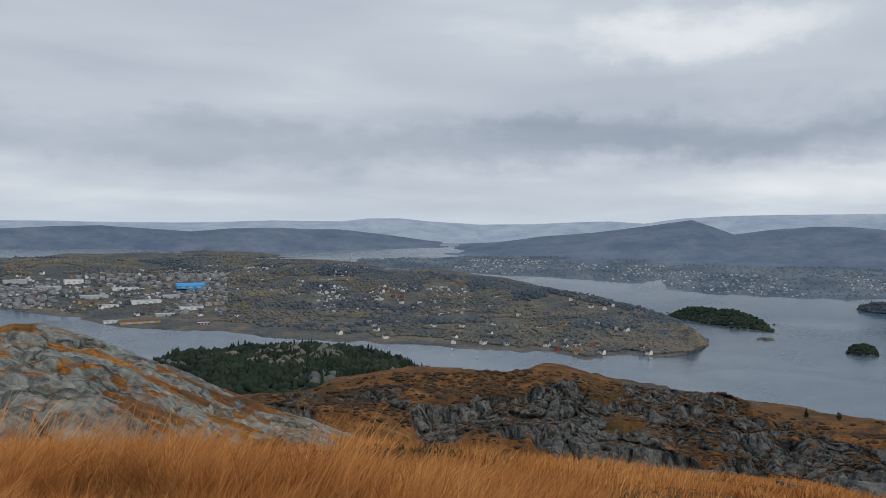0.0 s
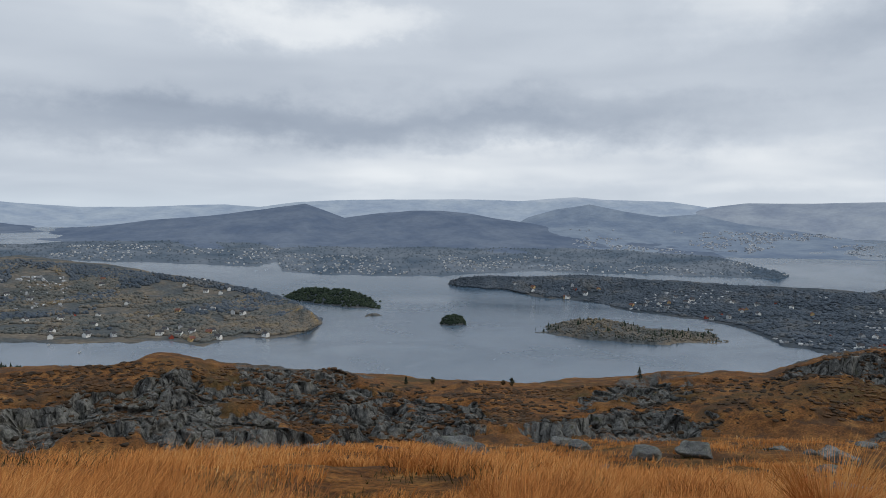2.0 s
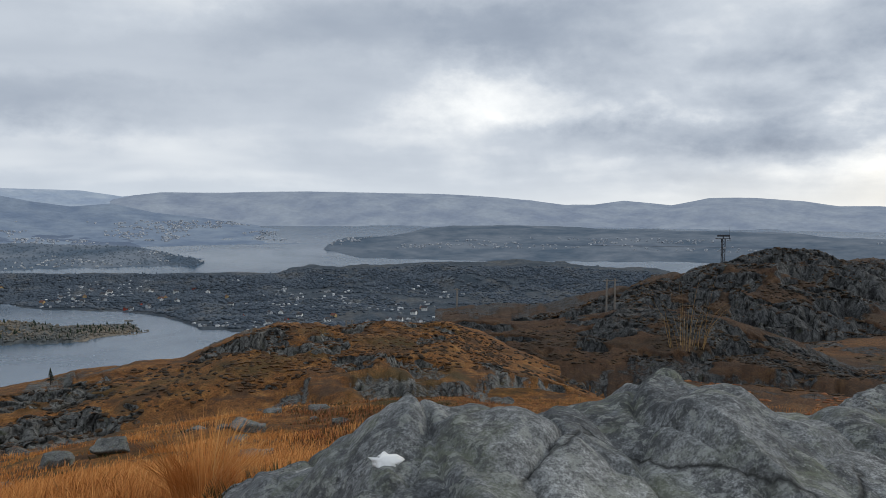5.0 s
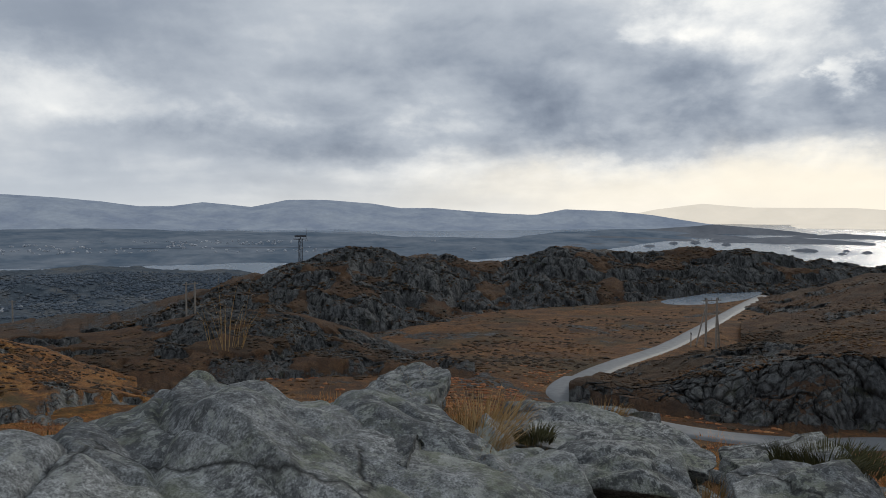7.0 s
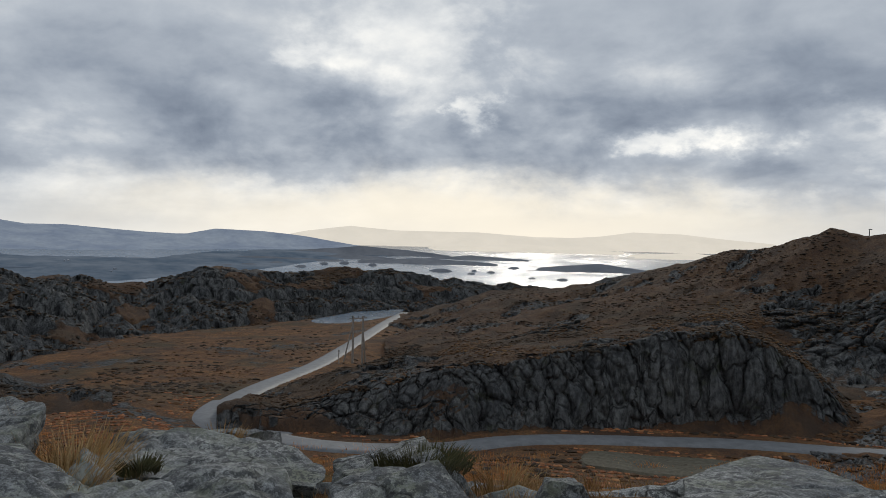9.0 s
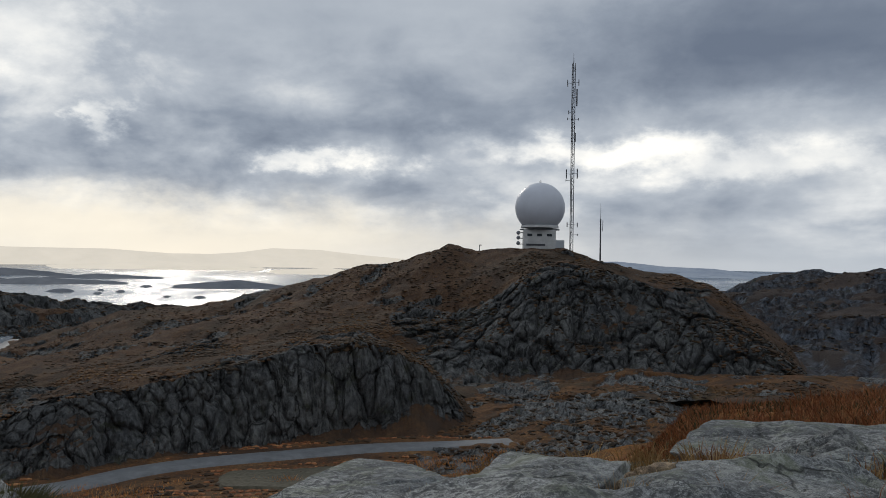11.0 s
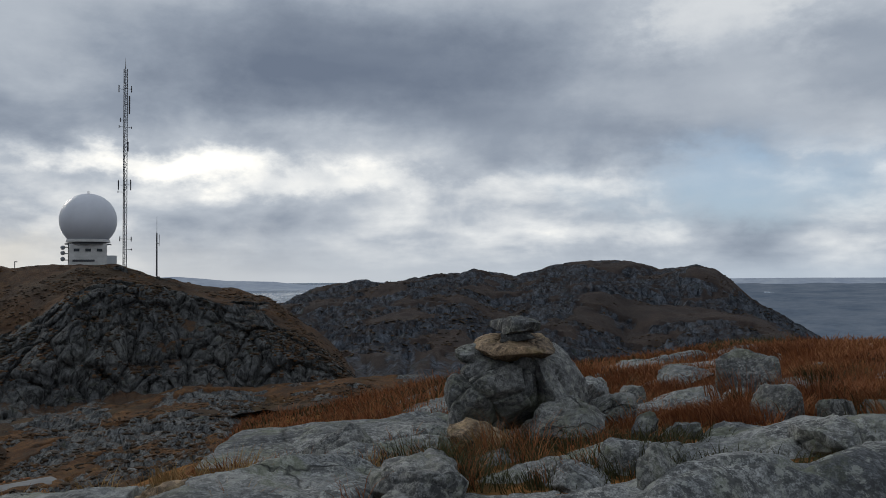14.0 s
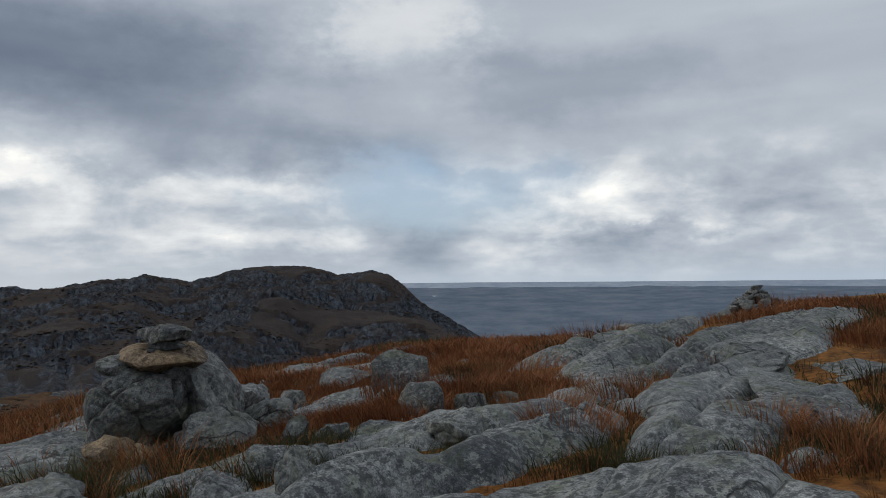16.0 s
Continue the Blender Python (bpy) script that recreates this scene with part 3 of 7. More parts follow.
def roughen(P, amp, size, block=0.0, block_size=1.0, seed=0, stretch=1.0, keep=None, octaves=5, craggy=None, lift=0.25, bare=0.5, zone=3.5, terrace=0.0, tilt=0.0, crest=1.0):
    """Uneven ground: rolling noise in height, ledges, and broken blocks pushed in and out where the rock is bare.
    Returns the points and the share of bare rock at each."""
    x, y, z = P[..., 0].copy(), P[..., 1].copy(), P[..., 2].copy()
    w = 1.0 if keep is None else keep
    dz = amp * fbm(x / size, y / size, z / size, octaves, 0.5, seed) * w
    m = np.zeros(x.shape)
    if block:
        zs = block_size * zone
        low = fbm(x / zs, y / zs, z / zs * 1.4, 4, 0.55, seed + 21)
        m = smooth_step((low + (bare - 0.5) * 0.9) / 0.20 + 0.5)
        if craggy is not None:
            m = np.maximum(m, smooth_step(craggy * (1.0 + 1.2 * low)))
        if terrace:
            side = np.unwrap(np.arctan2(x, y), axis=0) * np.hypot(x, y)
            q = (z + tilt * side) / terrace + 1.3 * fbm(x / terrace / 3, y / terrace / 3, z * 0, 3, 0.5, seed + 33)
            f = q - np.floor(q)
            dz = dz + (smooth_step((f - 0.50) / 0.36) - f) * terrace * 0.85 * m * crest
        wob = 0.35 * fbm(x / block_size * 0.8, y / block_size * 0.8, z / block_size * 0.8, 3, 0.5, seed + 5)
        v, joint = blocks(x / block_size + wob, y / block_size - wob, z / block_size * stretch + wob, seed + 9)
        v2, joint2 = blocks(x / block_size * 2.3 - wob, y / block_size * 2.3, z / block_size * 2.3 * stretch + wob, seed + 29)
        ridged = 0.5 - np.abs(fbm(x / block_size * 0.7, y / block_size * 0.7, z / block_size * 0.7 * stretch, 5, 0.55, seed + 13)) * 2.2
        d = block * (0.65 * v + 0.35 * v2 + 0.3 * ridged - 0.55 * np.exp(-joint * 9) - 0.28 * np.exp(-joint2 * 9)) * w * (0.08 + 0.92 * m)
        r = np.hypot(x, y) + 1e-6
        P[..., 0] -= d * x / r * 0.8
        P[..., 1] -= d * y / r * 0.8
        dz = dz + lift * d
    P[..., 2] += dz
    return P, m


def add_bare(me, m):
    me.attributes.new("bare", "FLOAT", "POINT").data.foreach_set("value", m.astype(np.float32).ravel())


def hill(name, A0, A1, dA, rows, subs, mat, label, category="hill", kind="structure", fade=0.0, drop=10.0, near_end=True, cliff=None, **rough):
    A = np.arange(A0, A1 + dA / 2, dA)
    rr = []
    for r, z, p in rows:
        r = curve(A, r)
        rr.append((r, z(A, r) if callable(z) else curve(A, z), p))
    P = surface(A, rr, subs)
    if fade:
        q = np.clip((np.minimum(A - A0, A1 - A) if near_end else A1 - A) / fade, 0, 1)
        P[..., 2] -= (drop * (1 - q * q * (3 - 2 * q)))[:, None]
    j = np.arange(P.shape[1])
    craggy = None
    if cliff:
        c0, c1, a0, a1 = cliff
        wj = np.clip(np.minimum(j - c0 + 4, c1 + 4 - j) / 8, 0, 1)
        wa = np.clip(np.minimum(A - a0 + 1, a1 + 1 - A) / 2, 0, 1)
        craggy = wa[:, None] * wj[None, :]
    crest = np.clip(np.abs(j - sum(subs[:-1])) / 14.0, 0.12, 1.0)[None, :]
    P, m = roughen(P, craggy=craggy, crest=crest, **rough)
    me = grid_mesh(name, P, mat)
    add_bare(me, m)
    return tagged(new(name, me), label, category, kind=kind), P


def by_el(pairs):
    return lambda A, r: at_el(r, curve(A, pairs))


def land(name, shore, crest, mat, label, dA=0.12, rise=0.85, depth=None, seed=1, amp=9.0, size=120.0, category="island", kind="structure", flat=1.3, ends=True):
    """Land that rises from the sea: its near shore and its skyline, each as azimuth and height in degrees."""
    A0, A1 = max(min(shore)[0], min(crest)[0]), min(max(shore)[0], max(crest)[0])
    A = np.arange(A0, A1 + dA / 2, dA)
    es, ec = curve(A, shore), curve(A, crest)
    ec = np.maximum(ec, es + 0.03)
    rs = sea_r(es)
    rc = rs + depth if depth else np.maximum(rs + 70, rise * sea_r(np.minimum(ec, -0.5)))
    wig = fbm(A * 0.9, A * 0 + seed, A * 0, 5, 0.6, seed) * 0.05
    rs = rs * (1 + wig * 0.35)
    rb = rc + 0.6 * (rc - rs) + 60
    hc = SEA_DROP + rc * np.tan(np.radians(ec))
    if ends:
        k = np.minimum(1, np.minimum(np.arange(len(A)), np.arange(len(A))[::-1]) / 3.0)
        hc = hc * k - (1 - k) * 3
    P = surface(A, [(rs - 15, rs * 0 - 4, 1), (rs, rs * 0 + 1.0, 1), (rs + 0.06 * (rc - rs), np.minimum(4.0, 0.3 * hc), 1.2), (rc, hc, flat), (rb, rs * 0 - 6, 0.8)], [2, 4, 44, 14])
    rt = np.hypot(P[..., 0], P[..., 1])
    k = fold(rt) / rt
    P = np.stack([P[..., 0] * k, P[..., 1] * k, EYE_Z + (P[..., 2] - SEA_DROP) * k], 2)
    m = P.shape[1]
    s = np.linspace(0, 1, m)[None, :]
    near_crest = np.abs(np.arange(m) - 49)[None, :] / 12.0
    keep = np.clip(np.minimum(np.arange(m)[None, :] / 14.0, 0.25 + near_crest), 0, 1) * np.ones((len(A), 1))
    P, _ = roughen(P, amp, size, seed=seed, keep=keep)
    ob = tagged(new(name, grid_mesh(name, P, mat)), label, category, kind=kind)
    return ob, P


# ---- the sea: one sheet to the horizon ----
def build_sea():
    A = np.arange(-180, 180.01, 1.0)
    el = -np.concatenate([[24], np.geomspace(16, 0.45, 60)])
    r = fold(sea_r(el))
    z = at_el(r, el)
    a = np.radians(A)[:, None]
    P = np.stack([r[None] * np.sin(a), r[None] * np.cos(a), np.repeat(z[None], len(A), 0)], 2)
    return tagged(new("sea", grid_mesh("sea", P, SEA)), "grey-blue fjord water ruffled by wind", "water", kind="structure")


build_sea()

# ---- far ranges ----
FAR_EAST = [(-45, 0.0), (-25.6, .04), (-18.7, 0), (-12, .2), (-7.4, .21), (-5.4, .43), (-3, .46), (-1, .28), (2.6, .08), (6.2, .15), (11.7, .4), (14, .27), (16.5, .62), (20.4, .84), (28.4, 1.0), (32.3, .93), (36, 1.24), (38, 1.08), (42.5, 1.0), (44.9, .62), (47.3, .9), (52, .8), (58, .3)]
FAR_SOUTH = [(41, -.9), (43, .1), (45.5, .7), (47.3, .95), (51.3, .96), (57.2, 1.09), (61.4, 1.04), (65.6, .99), (69, .87), (72.8, .55), (75.1, .24), (77.1, .25), (79.1, .54), (82.3, .27), (84.7, .76), (87.5, .77), (90.6, .54), (92.6, .23), (94.9, .23), (99.8, -.1), (102.3, -.2), (104, .16), (107.5, 0.02), (110, -.25), (112, -.6), (114, -1.0)]
FAR_WEST = [(108, -.3), (110.3, .2), (113.4, .61), (116.6, .36), (122.6, .34), (126.6, .11), (129, .1), (131, .25), (133.2, .58), (136.4, .5), (139.2, .22), (141.6, .03), (145, -.3), (150, -.5)]
FAR_ISLES = [(150, -.6), (154, -.1), (157.3, .04), (160.6, -.25), (163.7, -.34), (166.5, -.63), (170, -.6), (175, -.9)]
land("hazy_skyline", [(-45, -1.25), (58, -1.25)], FAR_EAST, FAINT_HILL, "faint blue snow-dusted mountain range far inland", depth=14000, amp=14, size=260, category="mountains", ends=False, seed=3)
land("hazy_skyline", [(41, -1.3), (95, -1.4), (114, -1.05)], FAR_SOUTH, PALE_HILL, "pale blue rounded mountains beyond the fjord", depth=9000, amp=14, size=260, category="mountains", ends=False, seed=4)
land("hazy_skyline", [(108, -.75), (150, -.75)], FAR_WEST, GOLD_HILL, "faint golden hills in the backlit haze", depth=9000, amp=8, size=260, category="mountains", ends=False, seed=5)
land("hazy_skyline", [(150, -.9), (175, -1.0)], FAR_ISLES, PALE_HILL, "pale blue low islands on the horizon", depth=6000, amp=8, size=260, category="mountains", ends=False, seed=6)
# Added pale strip that stands in for haze at the sea horizon, not land
land("hazy_skyline", [(184, -.75), (250, -.75)], [(184, -.36), (200, -.30), (215, -.33), (250, -.30)], PALE_HILL, "pale blue strip added as haze along the sea horizon", depth=9000, amp=4, size=260, category="coast", ends=False, seed=21)
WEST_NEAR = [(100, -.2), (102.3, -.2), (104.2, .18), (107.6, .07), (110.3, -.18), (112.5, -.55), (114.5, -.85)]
land("hazy_skyline", [(96, -1.2), (114.5, -1.0)], WEST_NEAR, PALE_HILL, "pale grey-blue coastal hills", depth=3000, amp=8, size=200, category="mountains", seed=7)

# ---- wooded hills behind the town ----
NORTH_HILLS = [(-45, -.5), (-28.8, -.49), (-25.6, -.29), (-22.9, -.22), (-20.5, -.39), (-17.3, -.59), (-15, -.38), (-11.6, -.27), (-7.3, -.39), (-4.2, -.67), (-1.4, -1.05), (1.8, -1.4)]
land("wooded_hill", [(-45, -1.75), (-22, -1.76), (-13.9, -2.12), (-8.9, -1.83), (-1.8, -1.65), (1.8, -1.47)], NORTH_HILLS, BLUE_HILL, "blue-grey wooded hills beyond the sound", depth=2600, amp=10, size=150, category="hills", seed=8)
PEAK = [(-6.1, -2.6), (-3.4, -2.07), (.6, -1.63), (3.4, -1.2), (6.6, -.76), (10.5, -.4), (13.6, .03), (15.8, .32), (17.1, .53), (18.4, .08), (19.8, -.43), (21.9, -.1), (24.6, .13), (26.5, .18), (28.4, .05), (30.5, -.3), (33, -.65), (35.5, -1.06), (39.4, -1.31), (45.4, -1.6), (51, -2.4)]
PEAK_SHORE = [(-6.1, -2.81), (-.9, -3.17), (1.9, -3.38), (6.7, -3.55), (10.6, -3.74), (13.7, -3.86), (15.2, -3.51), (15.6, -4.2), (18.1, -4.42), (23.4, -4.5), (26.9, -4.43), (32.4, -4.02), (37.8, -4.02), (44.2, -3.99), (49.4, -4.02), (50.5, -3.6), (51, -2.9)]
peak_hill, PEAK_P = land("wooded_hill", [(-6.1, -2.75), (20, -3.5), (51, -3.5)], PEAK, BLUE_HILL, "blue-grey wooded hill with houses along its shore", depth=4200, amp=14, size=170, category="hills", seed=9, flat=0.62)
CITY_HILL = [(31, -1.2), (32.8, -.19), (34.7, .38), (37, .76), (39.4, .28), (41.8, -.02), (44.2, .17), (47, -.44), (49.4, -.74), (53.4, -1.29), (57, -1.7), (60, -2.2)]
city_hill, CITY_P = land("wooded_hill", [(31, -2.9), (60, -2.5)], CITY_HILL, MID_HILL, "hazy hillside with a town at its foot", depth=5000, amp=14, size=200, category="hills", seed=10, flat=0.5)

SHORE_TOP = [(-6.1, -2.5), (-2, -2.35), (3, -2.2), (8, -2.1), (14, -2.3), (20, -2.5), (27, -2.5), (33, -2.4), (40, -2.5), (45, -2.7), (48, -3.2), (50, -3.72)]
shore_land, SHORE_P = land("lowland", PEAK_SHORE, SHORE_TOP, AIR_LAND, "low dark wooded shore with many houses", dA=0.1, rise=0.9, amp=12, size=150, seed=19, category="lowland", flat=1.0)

# ---- low settled land round the fjord ----
NORTH_LAND = [(-45, -2.45), (-22.2, -2.41), (-14.3, -2.31), (-10.5, -2.7), (-6.5, -3.01), (-4.1, -3.55), (-.9, -3.45), (1.9, -3.86), (4.7, -4.1), (7.5, -4.52), (10.6, -4.92), (13.7, -5.53), (16.3, -6.39), (18.2, -7.71)]
NORTH_SHORE = [(-45, -5.3), (-28.8, -5.51), (-26.9, -5.76), (-24.3, -6.29), (-22.2, -6.85), (-18.7, -7.23), (-15, -7.41), (-12, -7.86), (-8.9, -8.14), (-5.7, -8.24), (-.9, -8.51), (1.9, -8.67), (5.5, -8.84), (7.9, -8.73), (10.3, -9.27), (12.6, -8.79), (14.9, -8.83), (17.1, -8.45), (18.2, -7.85)]
north_land, NORTH_P = land("headland", NORTH_SHORE, NORTH_LAND, WOODED, "wooded headland in late autumn with scattered houses", dA=0.08, rise=0.86, amp=16, size=150, category="headland", seed=11, flat=1.15)
ISLE_A = [(15.6, -6.02), (17, -5.41), (19.9, -5.48), (21.4, -5.97), (22.4, -6.6)]
isle_a, ISLE_A_P = land("wooded_island", [(15.6, -6.12), (17.8, -6.44), (20, -6.71), (22.4, -6.76)], ISLE_A, PINEWOOD, "small dark wooded island in the fjord", dA=0.05, depth=150, amp=5, size=40, seed=12)
ISLE_B = [(26.7, -7.75), (27, -7.3), (27.6, -7.2), (28.2, -7.34), (28.5, -7.75)]
isle_b, ISLE_B_P = land("wooded_islet", [(26.7, -7.84), (27.6, -7.93), (28.5, -7.86)], ISLE_B, PINEWOOD, "tiny round islet covered with dark trees", dA=0.03, depth=30, amp=2, size=20, seed=13)
ISLE_C = [(33.4, -8.18), (35.5, -7.45), (37.3, -7.2), (39.5, -7.35), (41.3, -7.78), (43.4, -7.8), (45.4, -7.82), (46.4, -8.2)]
isle_c, ISLE_C_P = land("wooded_island", [(33.4, -8.24), (35.1, -8.45), (38.1, -8.73), (41.3, -8.8), (46.4, -8.32)], ISLE_C, WOODED, "long low island with scrub and a few firs", dA=0.04, depth=110, amp=5, size=40, seed=14)
land("skerry", [(21.3, -7.3), (21.9, -7.36), (22.5, -7.3)], [(21.3, -7.28), (21.7, -7.15), (22.1, -7.14), (22.5, -7.28)], WOODED, "bare rocky skerry", dA=0.04, depth=14, amp=1.5, size=12, seed=15, category="skerry")
PENINSULA = [(27.1, -4.8), (28.5, -4.51), (30.1, -4.4), (32.4, -4.45), (37, -4.29), (41.4, -4.49), (45.4, -4.59), (51.4, -4.79), (54.6, -4.84), (57.1, -4.39), (59.3, -4.53), (63, -4.38), (65.6, -4.15), (67.9, -4.33), (70.9, -4.26), (74.3, -4.22), (77.5, -4.44), (80.7, -4.53), (83.1, -4.93), (86.7, -5.31), (92, -6.5)]
PENINSULA_SHORE = [(27.1, -5.14), (30.9, -5.34), (33.9, -5.81), (37.4, -6.07), (40.2, -6.68), (45, -6.99), (47.4, -7.36), (49.9, -8.32), (52.3, -8.59), (59.4, -9.58), (65.2, -9.6), (84.7, -10.5), (92, -10.5)]
peninsula, PENINSULA_P = land("peninsula", PENINSULA_SHORE, PENINSULA, PINEWOOD, "dark wooded peninsula with a village and farms", dA=0.08, rise=0.88, amp=14, size=120, seed=16, category="peninsula", flat=1.1)
AIRPORT = [(58.1, -2.75), (59.6, -2.2), (63, -2.11), (67.2, -1.39), (71.7, -1.37), (75.1, -1.53), (78.3, -1.61), (88.7, -1.7), (92.6, -1.95), (100.3, -1.98), (104.3, -1.44), (110, -1.22), (113.7, -1.45), (116, -1.6)]
AIRPORT_SHORE = [(58.1, -2.95), (60.4, -3.52), (64.8, -3.67), (69.5, -3.74), (75.1, -3.71), (83.1, -3.61), (92.7, -3.85), (97.7, -3.38), (101.4, -3.12), (107.4, -2.51), (110, -2.08), (113.7, -1.65), (116, -1.65)]
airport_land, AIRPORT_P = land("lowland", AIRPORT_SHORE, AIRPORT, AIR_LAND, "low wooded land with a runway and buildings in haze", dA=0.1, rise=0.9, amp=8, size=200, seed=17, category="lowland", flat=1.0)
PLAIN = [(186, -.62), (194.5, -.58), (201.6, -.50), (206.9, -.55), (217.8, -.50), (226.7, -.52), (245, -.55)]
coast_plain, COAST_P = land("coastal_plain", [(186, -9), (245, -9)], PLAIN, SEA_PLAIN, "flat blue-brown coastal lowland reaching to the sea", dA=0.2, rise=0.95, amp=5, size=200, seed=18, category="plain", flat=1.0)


# ---- the archipelago in the west ----
def skerries():
    low = [(108.5, 120.5, -1.42, -.78, 114.2), (102, 113.3, -1.9, -1.62, 107), (113.3, 124.6, -1.98, -1.55, 118), (126, 135.3, -2.25, -1.65, 131), (110, 117, -1.72, -1.36, 113), (118.5, 126.5, -1.6, -1.28, 122), (118, 133.5, -.98, -.42, 126), (132, 141, -1.2, -.72, 137)]
    for k, (a0, a1, base, top, mid) in enumerate(low):
        w = a1 - a0
        crest = [(a0, base + .03)] + [(a0 + w * q, base + (top - base) * h) for q, h in ((.12, .45), (.3, .7), ((mid - a0) / w, 1), (.75, .6), (.9, .35))] + [(a1, base + .03)]
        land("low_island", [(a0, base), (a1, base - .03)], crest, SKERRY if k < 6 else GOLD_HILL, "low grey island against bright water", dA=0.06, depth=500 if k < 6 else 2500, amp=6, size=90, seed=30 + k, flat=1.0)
    small = [(113.0, .8, -2.06), (115.0, .7, -2.15), (119.8, 1.8, -2.48), (122.0, .6, -2.62), (122.2, .5, -2.42), (123.4, .65, -2.5), (125.0, .9, -2.18), (127.0, .6, -2.2), (126.3, .6, -2.86), (128.4, .9, -2.9), (106.4, 1.6, -2.33), (108.3, 1.2, -2.15), (110.0, .9, -2.35), (105.0, 1.2, -2.4), (111.6, .7, -2.12)]
    for k, (a, w, base) in enumerate(small):
        h = base + 0.10 * w ** 0.6 + 0.07
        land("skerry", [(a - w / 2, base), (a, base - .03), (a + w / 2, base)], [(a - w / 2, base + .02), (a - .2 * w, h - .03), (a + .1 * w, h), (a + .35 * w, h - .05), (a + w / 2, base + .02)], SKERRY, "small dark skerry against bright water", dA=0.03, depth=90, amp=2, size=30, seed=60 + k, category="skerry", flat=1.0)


skerries()

# ---- the mountain: near ground, ridges and valley ----
# rows of the ground from the standing place outward: distance and height over the azimuth
RIDGE = [(-14, -11.7), (-12, -11.5), (-8.9, -11.32), (-7.3, -10.69), (-4.9, -10.4), (-1.7, -10.2), (.7, -10.3), (4.8, -10.5), (6.7, -10.05), (8.7, -10.18), (11.9, -10.55), (14.5, -10.68), (16.6, -10.99), (20.6, -11.54), (24.7, -11.83), (28.7, -12.06), (32.6, -12.1), (36.3, -11.7), (39.4, -11.25), (42.5, -10.9), (45.5, -10.55), (48.7, -10.12), (50.7, -9.17), (52.7, -8.65), (55, -8.19), (57.8, -8.22), (59.7, -8.6), (62.4, -8.09), (64.6, -8.24), (66.5, -8.0), (69, -8.7), (72, -9.8), (76, -11.4), (80, -13.0)]
RIDGE_FOOT = [(-14, -12.6), (-9, -12.62), (-5.8, -13.44), (-.6, -14.76), (4.9, -15.3), (12.6, -15.39), (19.1, -15.6), (23.6, -15.6), (28.7, -14.54), (37.9, -14.2), (42.8, -13.7), (49.5, -13.43), (55.5, -12.46), (57.1, -11.62), (60.6, -11.06), (66.5, -11.4), (70.3, -11.6), (80, -13.4)]
DARK_HILL = [(66, -8.2), (70, -7.6), (73.5, -7.24), (76.7, -6.3), (80.3, -5.21), (82.3, -4.61), (84.7, -3.72), (87.1, -2.91), (89.5, -2.57), (91.5, -2.87), (92.7, -3.26), (95.8, -3.02), (97.7, -3.38), (101.5, -3.1), (103.2, -2.3), (104.3, -2.3), (106, -2.6), (108.4, -2.6), (110.3, -2.43), (112.7, -2.67), (115.8, -2.73), (118.2, -2.8), (120.7, -2.71), (121.9, -3.2), (123.5, -3.44), (128.6, -3.45), (134, -3.8)]
DARK_FOOT = [(66, -10.4), (72.7, -10.72), (80.7, -10.1), (86.7, -9.69), (90.7, -9.23), (96.6, -9.2), (100, -8.6), (102.5, -8.04), (105, -6.94), (110.4, -6.57), (116.3, -6.0), (120.7, -5.6), (128, -5), (134, -5)]
RADAR_HILL = [(116, -6.0), (118, -5.5), (120.7, -4.83), (123.5, -3.76), (128.6, -3.41), (132.5, -2.41), (135.5, -1.69), (138.8, -.75), (142.2, .02), (145.5, .9), (147.4, .55), (149.8, .65), (151.4, .9), (154.1, .78), (156.1, .31), (158.2, -.15), (160.6, -.73), (163.4, -1.38), (164.9, -2.47), (166.5, -3.63), (168.5, -5.54), (169.4, -7.2)]
RADAR_FOOT = [(116, -8.85), (119.2, -8.83), (124.8, -8.3), (132.6, -7.6), (141.7, -7.4), (146.8, -7.6), (149.9, -8.08), (154.6, -7.63), (158.6, -7.2), (162.6, -7.24), (169.4, -7.4)]
SPUR = [(104.6, -12.0), (105.1, -11.57), (108.9, -10.82), (112.8, -9.29), (119.2, -8.43), (124.8, -7.69), (132.6, -6.19), (135.6, -5.54), (139.6, -5.14), (141.7, -5.87), (144.1, -6.97), (146.8, -8.17), (148.5, -9.2)]
SPUR_FOOT = [(104.6, -12.1), (107, -12.8), (116.9, -13.9), (121.7, -13.6), (130.8, -12.88), (136.5, -12.39), (140.1, -11.51), (142.9, -10.52), (146.8, -9.5), (148.5, -9.4)]
BACK_HILL = [(158, -1.5), (161, -.93), (163.4, -1.38), (166.5, -.67), (168.5, -.85), (170.4, -.63), (173, -.29), (175.9, .07), (177.9, .36), (180.7, -.15), (182.7, .3), (185.9, 1.03), (188.7, .71), (190.6, .12), (193, .57), (194.2, .43), (195.7, -.84), (196.8, -1.82), (199, -3.37), (201.2, -4.57), (203.3, -5.58), (206, -6.8)]
FORE_HILL = [(158, -5.0), (163.9, -4.6), (167.5, -4.31), (171.6, -3.86), (174.7, -3.54), (177.1, -3.39), (179.4, -4.43), (183.4, -4.09), (186.2, -4.91), (188.2, -5.71), (192.1, -5.32), (195.2, -4.54), (197.9, -4.14), (201.2, -4.79), (206, -6.5)]

# near ground, all round: height of the turf at growing distances
NEAR_R = [0.0, 2.2, 4.5, 8.0, 13.0, 22.0, 38.0, 60.0, 80.0]
NEAR_A = [-60, -35, -20, 0, 20, 40, 52, 62, 75, 95, 115, 135, 150, 162, 175, 190, 205, 222, 240, 300]
